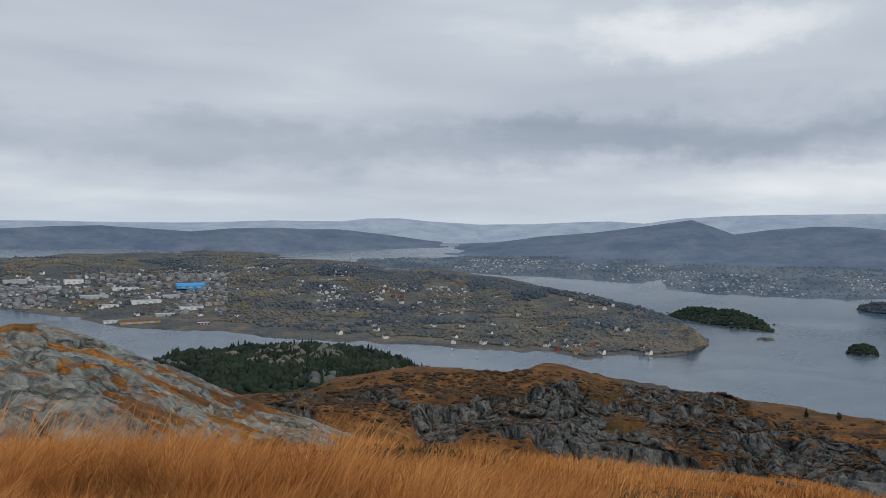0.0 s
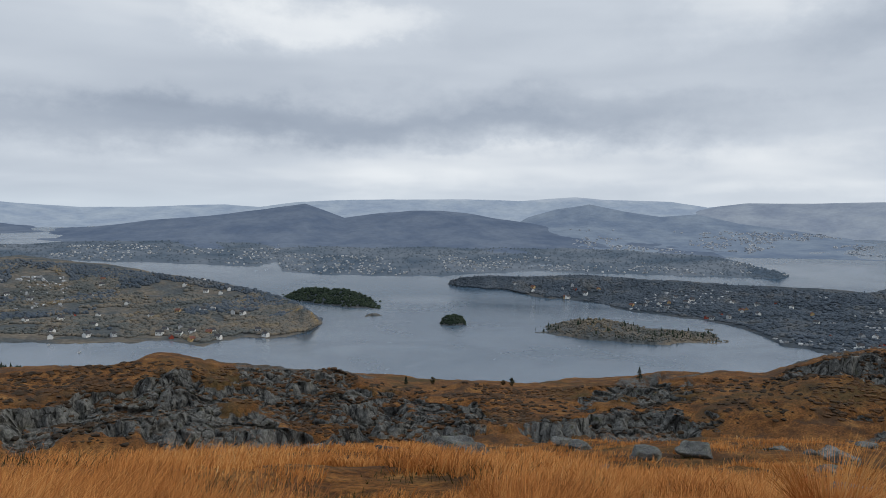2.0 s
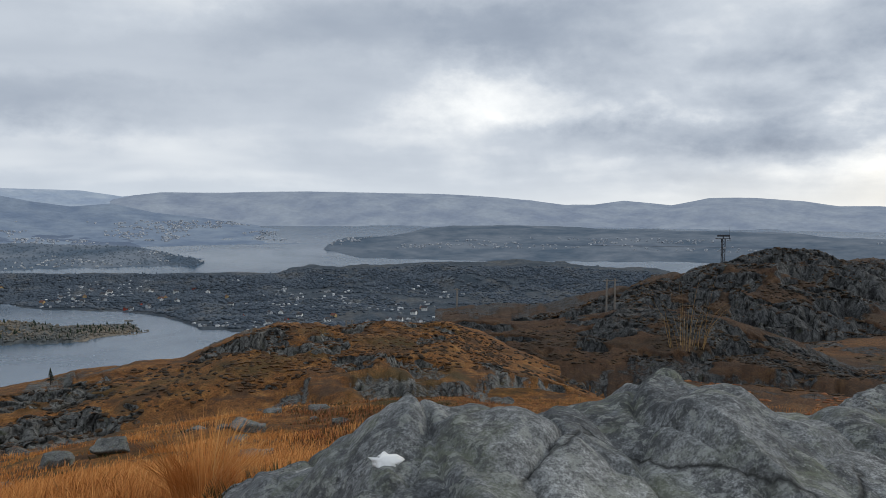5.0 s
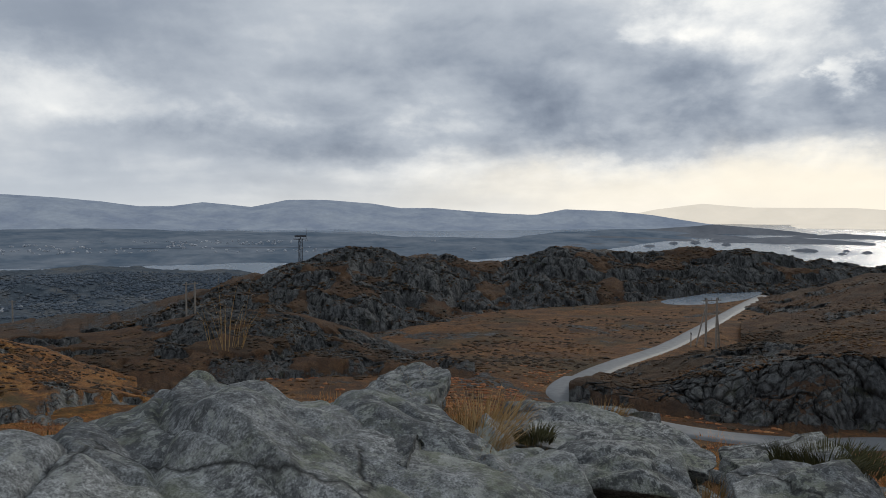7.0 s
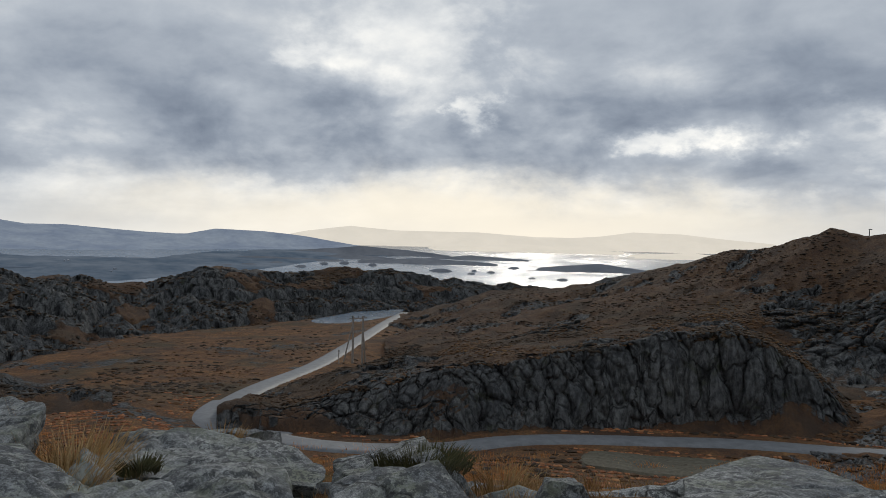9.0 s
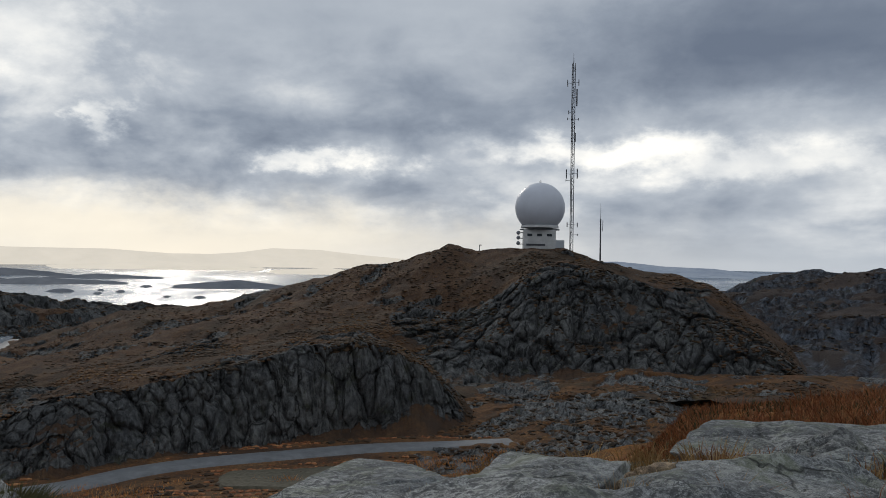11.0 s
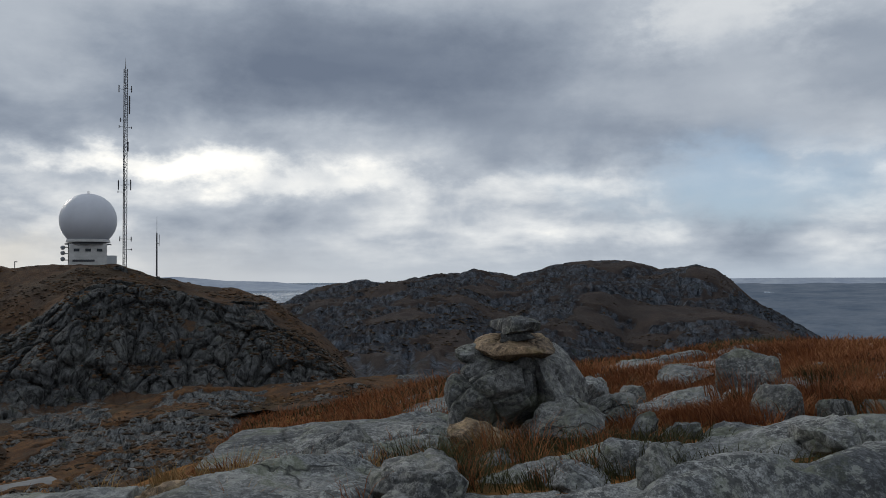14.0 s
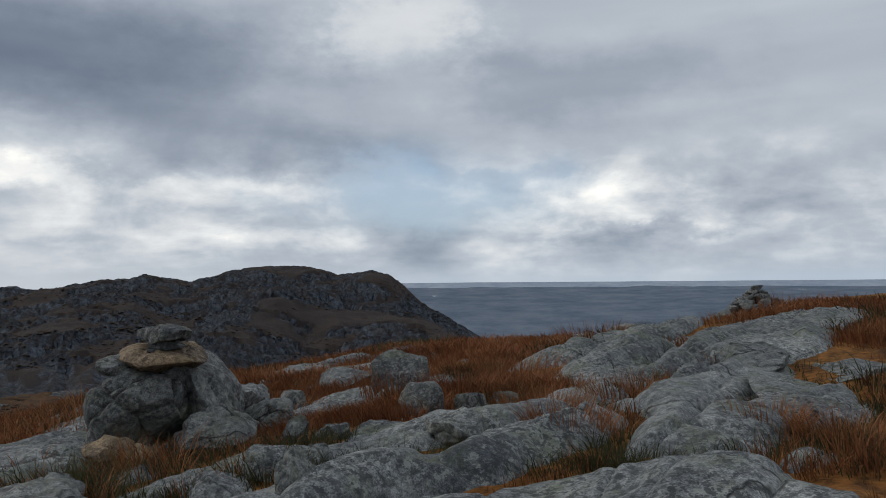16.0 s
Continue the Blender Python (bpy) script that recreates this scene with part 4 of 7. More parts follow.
NEAR_Z = [
    [0.0] * 20,
    [0.0, -.1, -.15, -.2, -.2, -.2, -.1, .1, .15, .1, 0, 0, .05, .1, .1, .1, .15, .2, .1, 0],
    [.2, -.35, -.5, -.7, -.8, -.8, -.3, .15, .3, .1, -.05, .12, .2, .2, .12, .12, .25, .42, .3, .2],
    [.5, -.45, -.7, -1.05, -1.6, -1.3, -.9, -.75, -.7, -.8, -.9, -.75, -.4, -.15, -.05, .02, .2, .38, .5, .5],
    [.6, -1.5, -2.0, -2.2, -2.6, -2.7, -2.6, -2.5, -2.8, -3.6, -4.2, -4.6, -3.2, -1.4, -.6, -.2, .1, .6, .9, .8],
    [.6, -3.2, -4.4, -4.9, -5.4, -5.6, -5.6, -5.4, -6.5, -8.5, -10, -11, -7.5, -3.0, -1.6, -.8, -.1, .9, 1.2, .8],
    [.2, -2.5, -8.5, -10, -10.2, -9.8, -9.4, -9.2, -11, -14, -17, -18, -13, -5.5, -4.0, -3.2, -1.9, 0, .8, .4],
    [-1, -9, -15, -16.8, -16.0, -15, -13.6, -13, -14, -17, -20, -20.5, -17, -10, -8.5, -7.5, -5, -1.5, -.5, -1],
    [-6, -18, -24, -24, -21.5, -20, -18.5, -17, -17, -19, -21.5, -21.8, -19, -15, -13, -12, -10, -6, -6, -6],
]


def near_height(A, r):
    """Smooth height of the near ground at azimuth A and distance r."""
    A = (np.asarray(A, dtype=float) + 60) % 360 - 60
    cols = np.stack([np.interp(A, NEAR_A + [300.01], row + [row[0]]) for row in NEAR_Z])
    t = np.interp(r, NEAR_R, np.arange(len(NEAR_R)))
    k = np.clip(np.floor(t).astype(int), 0, len(NEAR_R) - 2)
    f = t - k
    take = lambda q: np.take_along_axis(cols.reshape(len(NEAR_R), -1), np.clip(q, 0, len(NEAR_R) - 1).reshape(1, -1), 0).reshape(np.shape(k))
    p0, p1, p2, p3 = take(k - 1), take(k), take(k + 1), take(k + 2)
    m1, m2 = 0.5 * (p2 - p0), 0.5 * (p3 - p1)
    return (2 * f ** 3 - 3 * f ** 2 + 1) * p1 + (f ** 3 - 2 * f ** 2 + f) * m1 + (3 * f ** 2 - 2 * f ** 3) * p2 + (f ** 3 - f ** 2) * m2


def ground_z(x, y):
    x, y = np.asarray(x, dtype=float), np.asarray(y, dtype=float)
    r = np.hypot(x, y)
    z = near_height(np.degrees(np.arctan2(x, y)), r)
    z = z + np.clip(r / 30, 0.05, 1.0) * 0.9 * fbm(x / 6, y / 6, x * 0, 4, 0.5, 71)
    return z + 0.10 * fbm(x / 0.9, y / 0.9, x * 0, 3, 0.5, 72) * np.clip(r / 4, 0, 1)


def build_ground():
    A = np.radians(np.arange(-60, 300.01, 0.5))
    r = np.concatenate([np.linspace(0, 10, 50), np.geomspace(10.3, 82, 120)])
    X, Y = r[None] * np.sin(A)[:, None], r[None] * np.cos(A)[:, None]
    P = np.stack([X, Y, ground_z(X, Y)], 2)
    return tagged(new("ground", grid_mesh("ground", P, NEAR_MOOR)), "rough moor of withered orange grass and bedrock", "ground", kind="structure")


build_ground()


def bed_z(x, y):
    """Height of the ice-smoothed bedrock, whose long slabs break through the turf."""
    x, y = np.asarray(x, dtype=float), np.asarray(y, dtype=float)
    r = np.hypot(x, y)
    A = (np.degrees(np.arctan2(x, y)) + 60) % 360 - 60
    st = radians(238)
    u, v = x * math.sin(st) + y * math.cos(st), x * math.cos(st) - y * math.sin(st)
    wob = 0.5 * fbm(x / 2.5, y / 2.5, x * 0, 3, 0.5, 301)
    c1, j1 = blocks(u / 3.6 + wob, v / 1.5 + wob, x * 0 + 0.5, 302)
    c2, j2 = blocks(u / 1.3 - wob, v / 0.55 + wob, x * 0 + 0.5, 303)
    hump = 1 - np.exp(-j1 * 2.5)
    # towards the standing place the joints stay narrow; in the west they gape and hold turf
    gape = np.interp(A, [97, 112, 150, 185, 195], [0.0, 0.6, 0.5, 0.6, 1.0])
    c1, c2 = c1 * smooth_step(j1 * 3.5), c2 * smooth_step(j2 * 3.5)
    z = 0.30 * np.minimum(c1, 0.22) + 0.09 * hump * gape + 0.14 * c2 - 0.05 * np.exp(-j2 * 20)
    z = z - (0.06 + 0.28 * gape) * np.exp(-j1 * (26 - 17 * gape))
    z = z + 0.10 * fbm(x / 0.7, y / 0.7, x * 0, 5, 0.55, 304)
    share = np.interp(A, [-60, 46, 53, 90, 128, 140, 165, 180, 195, 210, 225, 245, 300], [-.5, -.5, .13, .10, -.10, .02, .06, .05, -.01, .02, -.04, -.5, -.5])
    share = share + np.interp(r, [2.2, 3.2, 20, 27], [-.8, 0, -.02, -.5])
    steep = np.interp(A, [100, 160, 175, 200], [-.05, -.05, 0, 0]) * np.clip(r - 6, 0, 10)
    return ground_z(x, y) + z + share + steep + swell_z(x, y)


# swells of the bedrock: azimuth, distance, half-widths across and along, height
SWELLS = [(55.0, 4.7, 0.55, 0.6, 0.22), (60, 4.5, 0.35, 0.5, 0.24), (64.5, 4.5, 0.42, 0.6, 0.34), (69.5, 4.1, 0.45, 0.7, 0.36), (67.0, 5.1, 0.5, 0.6, 0.34), (63, 3.7, 0.5, 0.35, 0.24), (70.5, 4.6, 0.6, 0.8, 0.14), (78.2, 5.6, 0.62, 0.9, 0.34), (74.0, 5.0, 0.8, 0.9, 0.22), (84.0, 4.9, 0.42, 1.0, 0.34), (88.5, 4.9, 0.85, 0.9, 0.27), (93.5, 5.8, 0.7, 0.9, 0.22), (82.0, 4.0, 0.8, 0.5, 0.15), (73.5, 3.9, 0.6, 0.5, 0.15),
          (166, 8.2, 1.8, 1.6, 0.14), (170, 10.5, 1.6, 2.2, 0.18), (203, 7.6, 1.6, 1.5, 0.22), (198, 5.4, 1.1, 0.9, 0.22), (210.5, 8.6, 1.6, 1.6, 0.20), (218, 5.4, 1.3, 1.2, 0.22), (214, 12, 2.0, 2.0, 0.22), (221, 14, 2.0, 2.4, 0.30), (163, 5.2, 1.0, 0.9, 0.12), (151, 6.2, 1.0, 1.0, 0.10)]


def swell_z(x, y):
    z = np.zeros(np.shape(x))
    wob = 0.35 * fbm(x / 0.8, y / 0.8, x * 0, 3, 0.5, 306)
    for A, r, wa, wr, h in SWELLS:
        sa, ca = math.sin(radians(A)), math.cos(radians(A))
        across, along = (x * ca - y * sa) / wa, (x * sa + y * ca - r) / wr
        d = (np.abs(across) ** 1.5 + np.abs(along) ** 1.5) ** (1 / 1.5) * 0.62 + 0.5 * wob
        z = np.maximum(z, h * np.clip(1.12 - d, 0, 0.95))
    return z


def build_bedrock():
    A = np.radians(np.arange(48, 240.01, 0.16))
    r = np.geomspace(2.2, 27, 330)
    X, Y = r[None] * np.sin(A)[:, None], r[None] * np.cos(A)[:, None]
    P = np.stack([X, Y, bed_z(X, Y)], 2)
    return tagged(new("bedrock", grid_mesh("bedrock", P, GNEISS_LIGHT)), "pale ice-smoothed gneiss bedrock breaking through turf", "bedrock", kind="structure")


bedrock = build_bedrock()
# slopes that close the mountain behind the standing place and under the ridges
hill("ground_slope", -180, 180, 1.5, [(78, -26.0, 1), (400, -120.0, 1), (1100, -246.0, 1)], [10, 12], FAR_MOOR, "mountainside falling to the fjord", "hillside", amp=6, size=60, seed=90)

rock_ridge, RIDGE_P = hill("rock_ridge", -14, 80, 0.11,
     [(60, by_el([(a, e - 5) for a, e in RIDGE_FOOT]), 1), ([(-14, 66), (30, 72), (60, 82), (80, 95)], by_el(RIDGE_FOOT), 1),
      ([(-14, 84), (30, 90), (52, 98), (65, 112), (80, 120)], by_el(RIDGE), 1.9), ([(-14, 150), (80, 200)], [(-14, -42), (80, -52)], 0.7)],
     [14, 90, 16], ROCK_MOOR, "rocky ridge with orange grass on its ledges", "ridge", amp=1.4, size=9, block=1.5, block_size=2.6, seed=41, stretch=0.4, lift=0.35, bare=0.50, zone=3.2, terrace=2.4)
LEFT_SLOPE = [(-60, -5), (-40, -5.8), (-28.8, -6.73), (-27.5, -6.34), (-25.6, -6.6), (-22.9, -7.33), (-20.5, -8.47), (-18, -9.7), (-15, -11.32), (-12, -12.38), (-8.8, -13.42), (-6.5, -14.42), (-4.4, -15.47), (-1, -17)]
hill("rock_slope", -60, -1, 0.12,
     [(15, by_el([(a, e - 9.5 if a < -10 else e - 5) for a, e in LEFT_SLOPE]), 1), (18, by_el([(a, min(e - 4.5, -11.2) if a < -10 else e - 2.2) for a, e in LEFT_SLOPE]), 1), ([(-60, 34), (-20, 36), (-1, 30)], by_el(LEFT_SLOPE), 1.15), (58, [(-60, -14), (-1, -22)], 0.7)],
     [6, 90, 10], SLOPE_ROCK, "smooth grey rock slope with tufts of orange grass", "slope", amp=0.4, size=5, block=0.2, block_size=1.3, seed=42, stretch=1.0, lift=0.6, bare=0.80, zone=1.6, terrace=0.55, tilt=0.28)
pine_hill, PINE_P = hill("pine_hill", -22, 4, 0.12,
     [(330, by_el([(-22, -13.5), (4, -14)]), 1), (400, by_el([(-22, -11), (-11, -11.6), (4, -11.8)]), 1), (520, by_el([(-22, -9.9), (-18.4, -8.95), (-16.5, -8.7), (-13.9, -8.5), (-10.4, -8.4), (-7.3, -8.6), (-4.1, -9.1), (-2.5, -9.7), (-1.3, -10.3), (4, -11.5)]), 1.3), (700, -150, 0.8)],
     [8, 40, 10], PINEWOOD, "forested knoll of dark pines", "hill", amp=6, size=40, seed=43)
dark_hill, DARK_P = hill("rock_hill", 66, 134, 0.1,
     [([(66, 120), (90, 175), (134, 330)], by_el([(a, e - 1.4) for a, e in DARK_FOOT]), 1), ([(66, 150), (80, 185), (95, 215), (110, 310), (134, 380)], by_el(DARK_FOOT), 1),
      ([(66, 230), (90, 300), (110, 360), (134, 430)], by_el(DARK_HILL), 1.45), (700, -110, 0.7)],
     [12, 90, 14], CLIFF_MOOR, "dark broken rock hill with heather on its ledges", "hill", amp=5.0, size=24, block=4.2, block_size=7.5, lift=0.3, seed=44, stretch=0.35, bare=0.72, zone=3.0, terrace=7.0)
grass_knoll, KNOLL_P = hill("grass_knoll", 64, 98, 0.12,
     [(100, by_el([(64, -15.5), (98, -15.5)]), 1), (118, by_el([(64, -10.8), (76, -10.6), (88, -10.4), (98, -10.9)]), 1), (150, by_el([(64, -8.6), (68, -7.9), (74, -7.6), (78, -7.0), (81.5, -6.6), (85, -7.1), (89, -8.2), (92, -9.3), (98, -10.6)]), 1.5), (190, -30, 0.8)],
     [6, 70, 8], KNOLL_MOOR, "grassy knoll with a broken rock face", "hill", amp=1.8, size=12, block=2.0, block_size=3.4, seed=45, stretch=0.35, bare=0.55, zone=2.6, terrace=3.6)
valley, VALLEY_P = hill("valley_floor", 78, 150, 0.2,
     [(76, [(78, -19), (115, -21.8), (150, -20.5)], 1), (110, [(78, -21), (96, -21.5), (115, -23.2), (140, -22.4), (150, -22)], 1), (180, [(78, -30), (100, -27.2), (115, -27.4), (125, -26), (150, -28)], 1), (260, [(78, -40), (100, -30), (115, -28.6), (150, -32)], 1), (330, [(78, -45), (112, -31.5), (116, -31.5), (150, -28)], 1)],
     [20, 40, 30, 14], VALLEY_MOOR, "valley floor of withered grass and heather", "valley", amp=1.5, size=16, block=0.7, block_size=4, bare=0.24, seed=46, fade=5.0, drop=8.0)
CLIFF_TOP = [(116, -8.0), (128, -6.2), (138, -4.8), (142, -4.6), (146, -4.2), (149, -2.6), (151, -1.3), (154, -.7), (158, -1.3), (163, -2.7), (167, -5.2), (169.4, -7.2)]
radar_hill, RADAR_P = hill("radar_hill", 116, 169.4, 0.08,
     [([(116, 150), (140, 150), (169.4, 110)], by_el([(a, e - 2.2) for a, e in RADAR_FOOT]), 1), ([(116, 185), (125, 165), (140, 165), (169.4, 150)], by_el(RADAR_FOOT), 1),
      ([(116, 200), (125, 190), (140, 185), (146, 184), (169.4, 163)], by_el(CLIFF_TOP), 1.25),
      ([(116, 300), (128, 290), (145, 225), (169.4, 185)], by_el(RADAR_HILL), 1.2), (420, -60, 0.7)],
     [10, 80, 50, 12], CLIFF_MOOR, "steep dark hill of cracked gneiss and moor grass", "hill", amp=3.0, size=16, block=4.4, block_size=6.5, seed=47, stretch=0.2, bare=0.36, zone=2.5, cliff=(8, 96, 143.5, 170))
rock_spur, SPUR_P = hill("rock_spur", 104.6, 148.5, 0.07,
     [([(104.6, 98), (120, 92), (148.5, 112)], by_el([(a, e - 2.0) for a, e in SPUR_FOOT]), 1), ([(104.6, 102), (120, 96), (148.5, 118)], by_el(SPUR_FOOT), 1),
      ([(104.6, 103), (112, 106), (120, 103), (140, 114), (148.5, 120)], by_el([(a, e - d) for (a, e), d in zip(SPUR, (.1, .3, 1.4, 1.5, 1.2, 1.0, .8, .7, .7, .7, .6, .4, .2))]), 1.35),
      ([(104.6, 106), (112, 125), (135, 130), (148.5, 124)], by_el(SPUR), 1.3), (165, by_el([(104.6, -14), (125, -9.5), (140, -8.5), (148.5, -10)]), 0.8)],
     [3, 80, 36, 12], CLIFF_MOOR, "dark cracked rock spur above the road", "cliff", amp=1.7, size=7, block=2.2, block_size=3.4, seed=48, stretch=0.2, bare=0.40, cliff=(2, 88, 106, 147), fade=5.0, drop=5.0, near_end=False)
moor_shelf, SHELF_P = hill("moor_shelf", 138.5, 192, 0.1,
     [(80, by_el([(141, -16), (150, -15), (165, -12.8), (192, -10.4)]), 1), (108, by_el([(141, -12.7), (150, -12.0), (160, -10.9), (175, -9.6), (192, -8.4)]), 1),
      (150, by_el([(141, -10.8), (144, -9.8), (146.8, -8.79), (150.7, -8.4), (155.4, -7.79), (157.8, -7.19), (162.6, -7.45), (168.9, -6.96), (174.1, -6.88), (180, -6.8), (192, -6.9)]), 1.0), (190, -34, 0.8)],
     [40, 84, 8], SHELF_MOOR, "terraced moor of rust-brown grass and rock bands", "moor", amp=1.3, size=9, block=1.2, block_size=4, seed=49, stretch=2.5, lift=0.5, bare=0.58, zone=1.8, terrace=1.25, tilt=0.10, fade=2.5, drop=12.0)
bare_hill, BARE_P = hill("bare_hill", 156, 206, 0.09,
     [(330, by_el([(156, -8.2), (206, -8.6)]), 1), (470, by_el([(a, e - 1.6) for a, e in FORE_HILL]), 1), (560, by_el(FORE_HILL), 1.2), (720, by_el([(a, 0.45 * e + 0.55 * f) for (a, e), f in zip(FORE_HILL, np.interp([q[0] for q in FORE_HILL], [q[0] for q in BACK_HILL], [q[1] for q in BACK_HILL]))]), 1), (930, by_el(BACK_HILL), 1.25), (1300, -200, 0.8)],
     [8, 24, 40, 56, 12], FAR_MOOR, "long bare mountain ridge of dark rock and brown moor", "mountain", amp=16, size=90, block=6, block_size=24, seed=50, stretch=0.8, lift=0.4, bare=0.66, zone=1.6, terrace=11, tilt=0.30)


# ---- things: helpers ----
def part(name, bm, mat, parent, label="", smooth=False):
    """Links a bmesh as one mesh object under a thing or a part."""
    me = bpy.data.meshes.new(name)
    bm.to_mesh(me)
    bm.free()
    if smooth:
        me.polygons.foreach_set("use_smooth", np.full(len(me.polygons), True))
    me.materials.append(mat)
    ob = new(name, me)
    ob.parent = parent
    if label:
        ob["label"] = label
    return ob


def thing(name, x, y, z, label, category, group="", turn=0.0):
    ob = new(name)
    ob.matrix_world = pose(x, y, z, 0, 0, turn)
    return tagged(ob, label, category, group)


def box(bm, cx, cy, cz, sx, sy, sz, bevel=0.0):
    r = bmesh.ops.create_cube(bm, size=1, matrix=Matrix.Translation((cx, cy, cz)) @ Matrix.Diagonal((sx, sy, sz, 1)))
    if bevel:
        e = {q for v in r["verts"] for q in v.link_edges}
        bmesh.ops.bevel(bm, geom=list(e), offset=bevel, segments=2, affect="EDGES")


def rod(bm, a, b, r0, r1=None, sides=6):
    """A tapered bar from a to b."""
    a, b = Vector(a), Vector(b)
    m = Matrix.Translation((a + b) / 2) @ (b - a).to_track_quat("Z", "Y").to_matrix().to_4x4()
    bmesh.ops.create_cone(bm, cap_ends=True, segments=sides, radius1=r0, radius2=r0 if r1 is None else r1, depth=(b - a).length, matrix=m)


def polar(A, r):
    return r * math.sin(radians(A)), r * math.cos(radians(A))


# ---- road and lake in the valley ----
ROAD_LINE = [(117.4, 320, -28.9), (116.3, 284, -28.4), (113.6, 213, -27.3), (111.2, 172, -26), (108.1, 143.6, -24.5), (106.2, 126.8, -23.4), (104.7, 112, -22.6), (105.6, 103, -22.3), (109, 95, -22.2), (114, 91, -22.2), (120.1, 91.4, -22.2), (124.9, 94.7, -22), (128.9, 97, -22), (133.9, 98.7, -22), (140.2, 100.9, -21.8), (146.9, 102, -21.5), (150.2, 103.6, -21.4)]


def road_points():
    p = np.array([(*polar(a, r), z) for a, r, z in ROAD_LINE])
    t = np.linspace(0, len(p) - 1, 420)
    k = np.clip(np.floor(t).astype(int), 0, len(p) - 2)
    f = (t - k)[:, None]
    q = [p[np.clip(k + d, 0, len(p) - 1)] for d in (-1, 0, 1, 2)]
    m1, m2 = 0.5 * (q[2] - q[0]), 0.5 * (q[3] - q[1])
    return (2 * f ** 3 - 3 * f ** 2 + 1) * q[1] + (f ** 3 - 2 * f ** 2 + f) * m1 + (3 * f ** 2 - 2 * f ** 3) * q[2] + (f ** 3 - f ** 2) * m2


def build_road():
    c = road_points()
    d = np.gradient(c, axis=0)
    side = np.stack([d[:, 1], -d[:, 0], d[:, 2] * 0], 1)
    side /= np.linalg.norm(side, axis=1)[:, None]
    bend = np.abs(np.arange(len(c)) / 419 * 16 - 6.6) < 1.3
    half = np.where(bend, 3.0, 2.0)[:, None]
    cols = [c + side * half * u + np.array([0, 0, 0.18 - 0.12 * abs(u) ** 3 - (0.5 if abs(u) > 1.05 else 0)]) for u in (-1.25, -1, -.6, 0, .6, 1, 1.25)]
    P = np.stack(cols, 1)
    P[..., 2] += 0.03 * fbm(P[..., 0] / 2, P[..., 1] / 2, P[..., 2] * 0, 3)
    tagged(new("road", grid_mesh("road", P, ROAD)), "narrow pale grey gravel road winding through the valley", "road", kind="structure")


def settle_on_road(P, lift=0.0):
    """Lowers or raises ground near the road to the road's bed."""
    c = road_points()[::3]
    flat = P.reshape(-1, 3)
    best, zz = np.full(len(flat), 1e9), np.zeros(len(flat))
    for q in c:
        d = (flat[:, 0] - q[0]) ** 2 + (flat[:, 1] - q[1]) ** 2
        near = d < best
        best, zz = np.where(near, d, best), np.where(near, q[2], zz)
    w = np.clip((11 - np.sqrt(best)) / 7.5, 0, 1)
    w = w * w * (3 - 2 * w)
    flat[:, 2] = flat[:, 2] * (1 - w) + (zz - 0.12) * w
    return flat.reshape(P.shape)


build_road()
for sheet in (valley,):
    co = settle_on_road(VALLEY_P)
    sheet.data.vertices.foreach_set("co", co.astype(np.float32).ravel())
    sheet.data.update()


LAKE_RIM = [(110.8, 288), (112.2, 284), (114, 290), (116.6, 315), (117.2, 345), (114.5, 335), (112.4, 312), (111, 298)]


def build_lake():
    rim = np.array([polar(a, r) for a, r in LAKE_RIM])
    t = np.linspace(0, 8, 97)[:-1]
    k, f = t.astype(int), (t % 1)[:, None]
    q = [rim[(k + d) % 8] for d in (-1, 0, 1, 2)]
    edge = 0.5 * (2 * q[1] + (q[2] - q[0]) * f + (2 * q[0] - 5 * q[1] + 4 * q[2] - q[3]) * f ** 2 + (3 * q[1] - q[0] - 3 * q[2] + q[3]) * f ** 3)
    mid = edge.mean(0)
    rings = np.linspace(0.02, 0.98, 12)
    P = np.stack([mid[None] + (edge - mid) * s for s in rings], 1)
    P = np.concatenate([P, P[:1]], 0)
    P = np.concatenate([P, np.full(P.shape[:2] + (1,), -29.6)], 2)
    tagged(new("lake", grid_mesh("lake", P[::-1], LAKE)), "small dark tarn reflecting bright sky", "water", kind="structure")
    # the bed of the tarn in the valley floor
    co = VALLEY_P.reshape(-1, 3)
    d = co[:, :2] - mid
    ang, dist = np.arctan2(d[:, 1], d[:, 0]), np.hypot(d[:, 0], d[:, 1])
    ea = np.arctan2(*(edge - mid).T[::-1])
    o = np.argsort(ea)
    er = np.interp(ang, ea[o], np.hypot(*(edge - mid).T)[o], period=2 * np.pi)
    u = dist / er
    goal = np.interp(u, [0.5, 0.95, 1.05], [-31.8, -29.7, -29.3])
    w = np.clip((1.25 - u) / 0.25, 0, 1)
    co[:, 2] = co[:, 2] * (1 - w) + goal * w
    valley.data.vertices.foreach_set("co", co.astype(np.float32).ravel())
    valley.data.update()


build_lake()


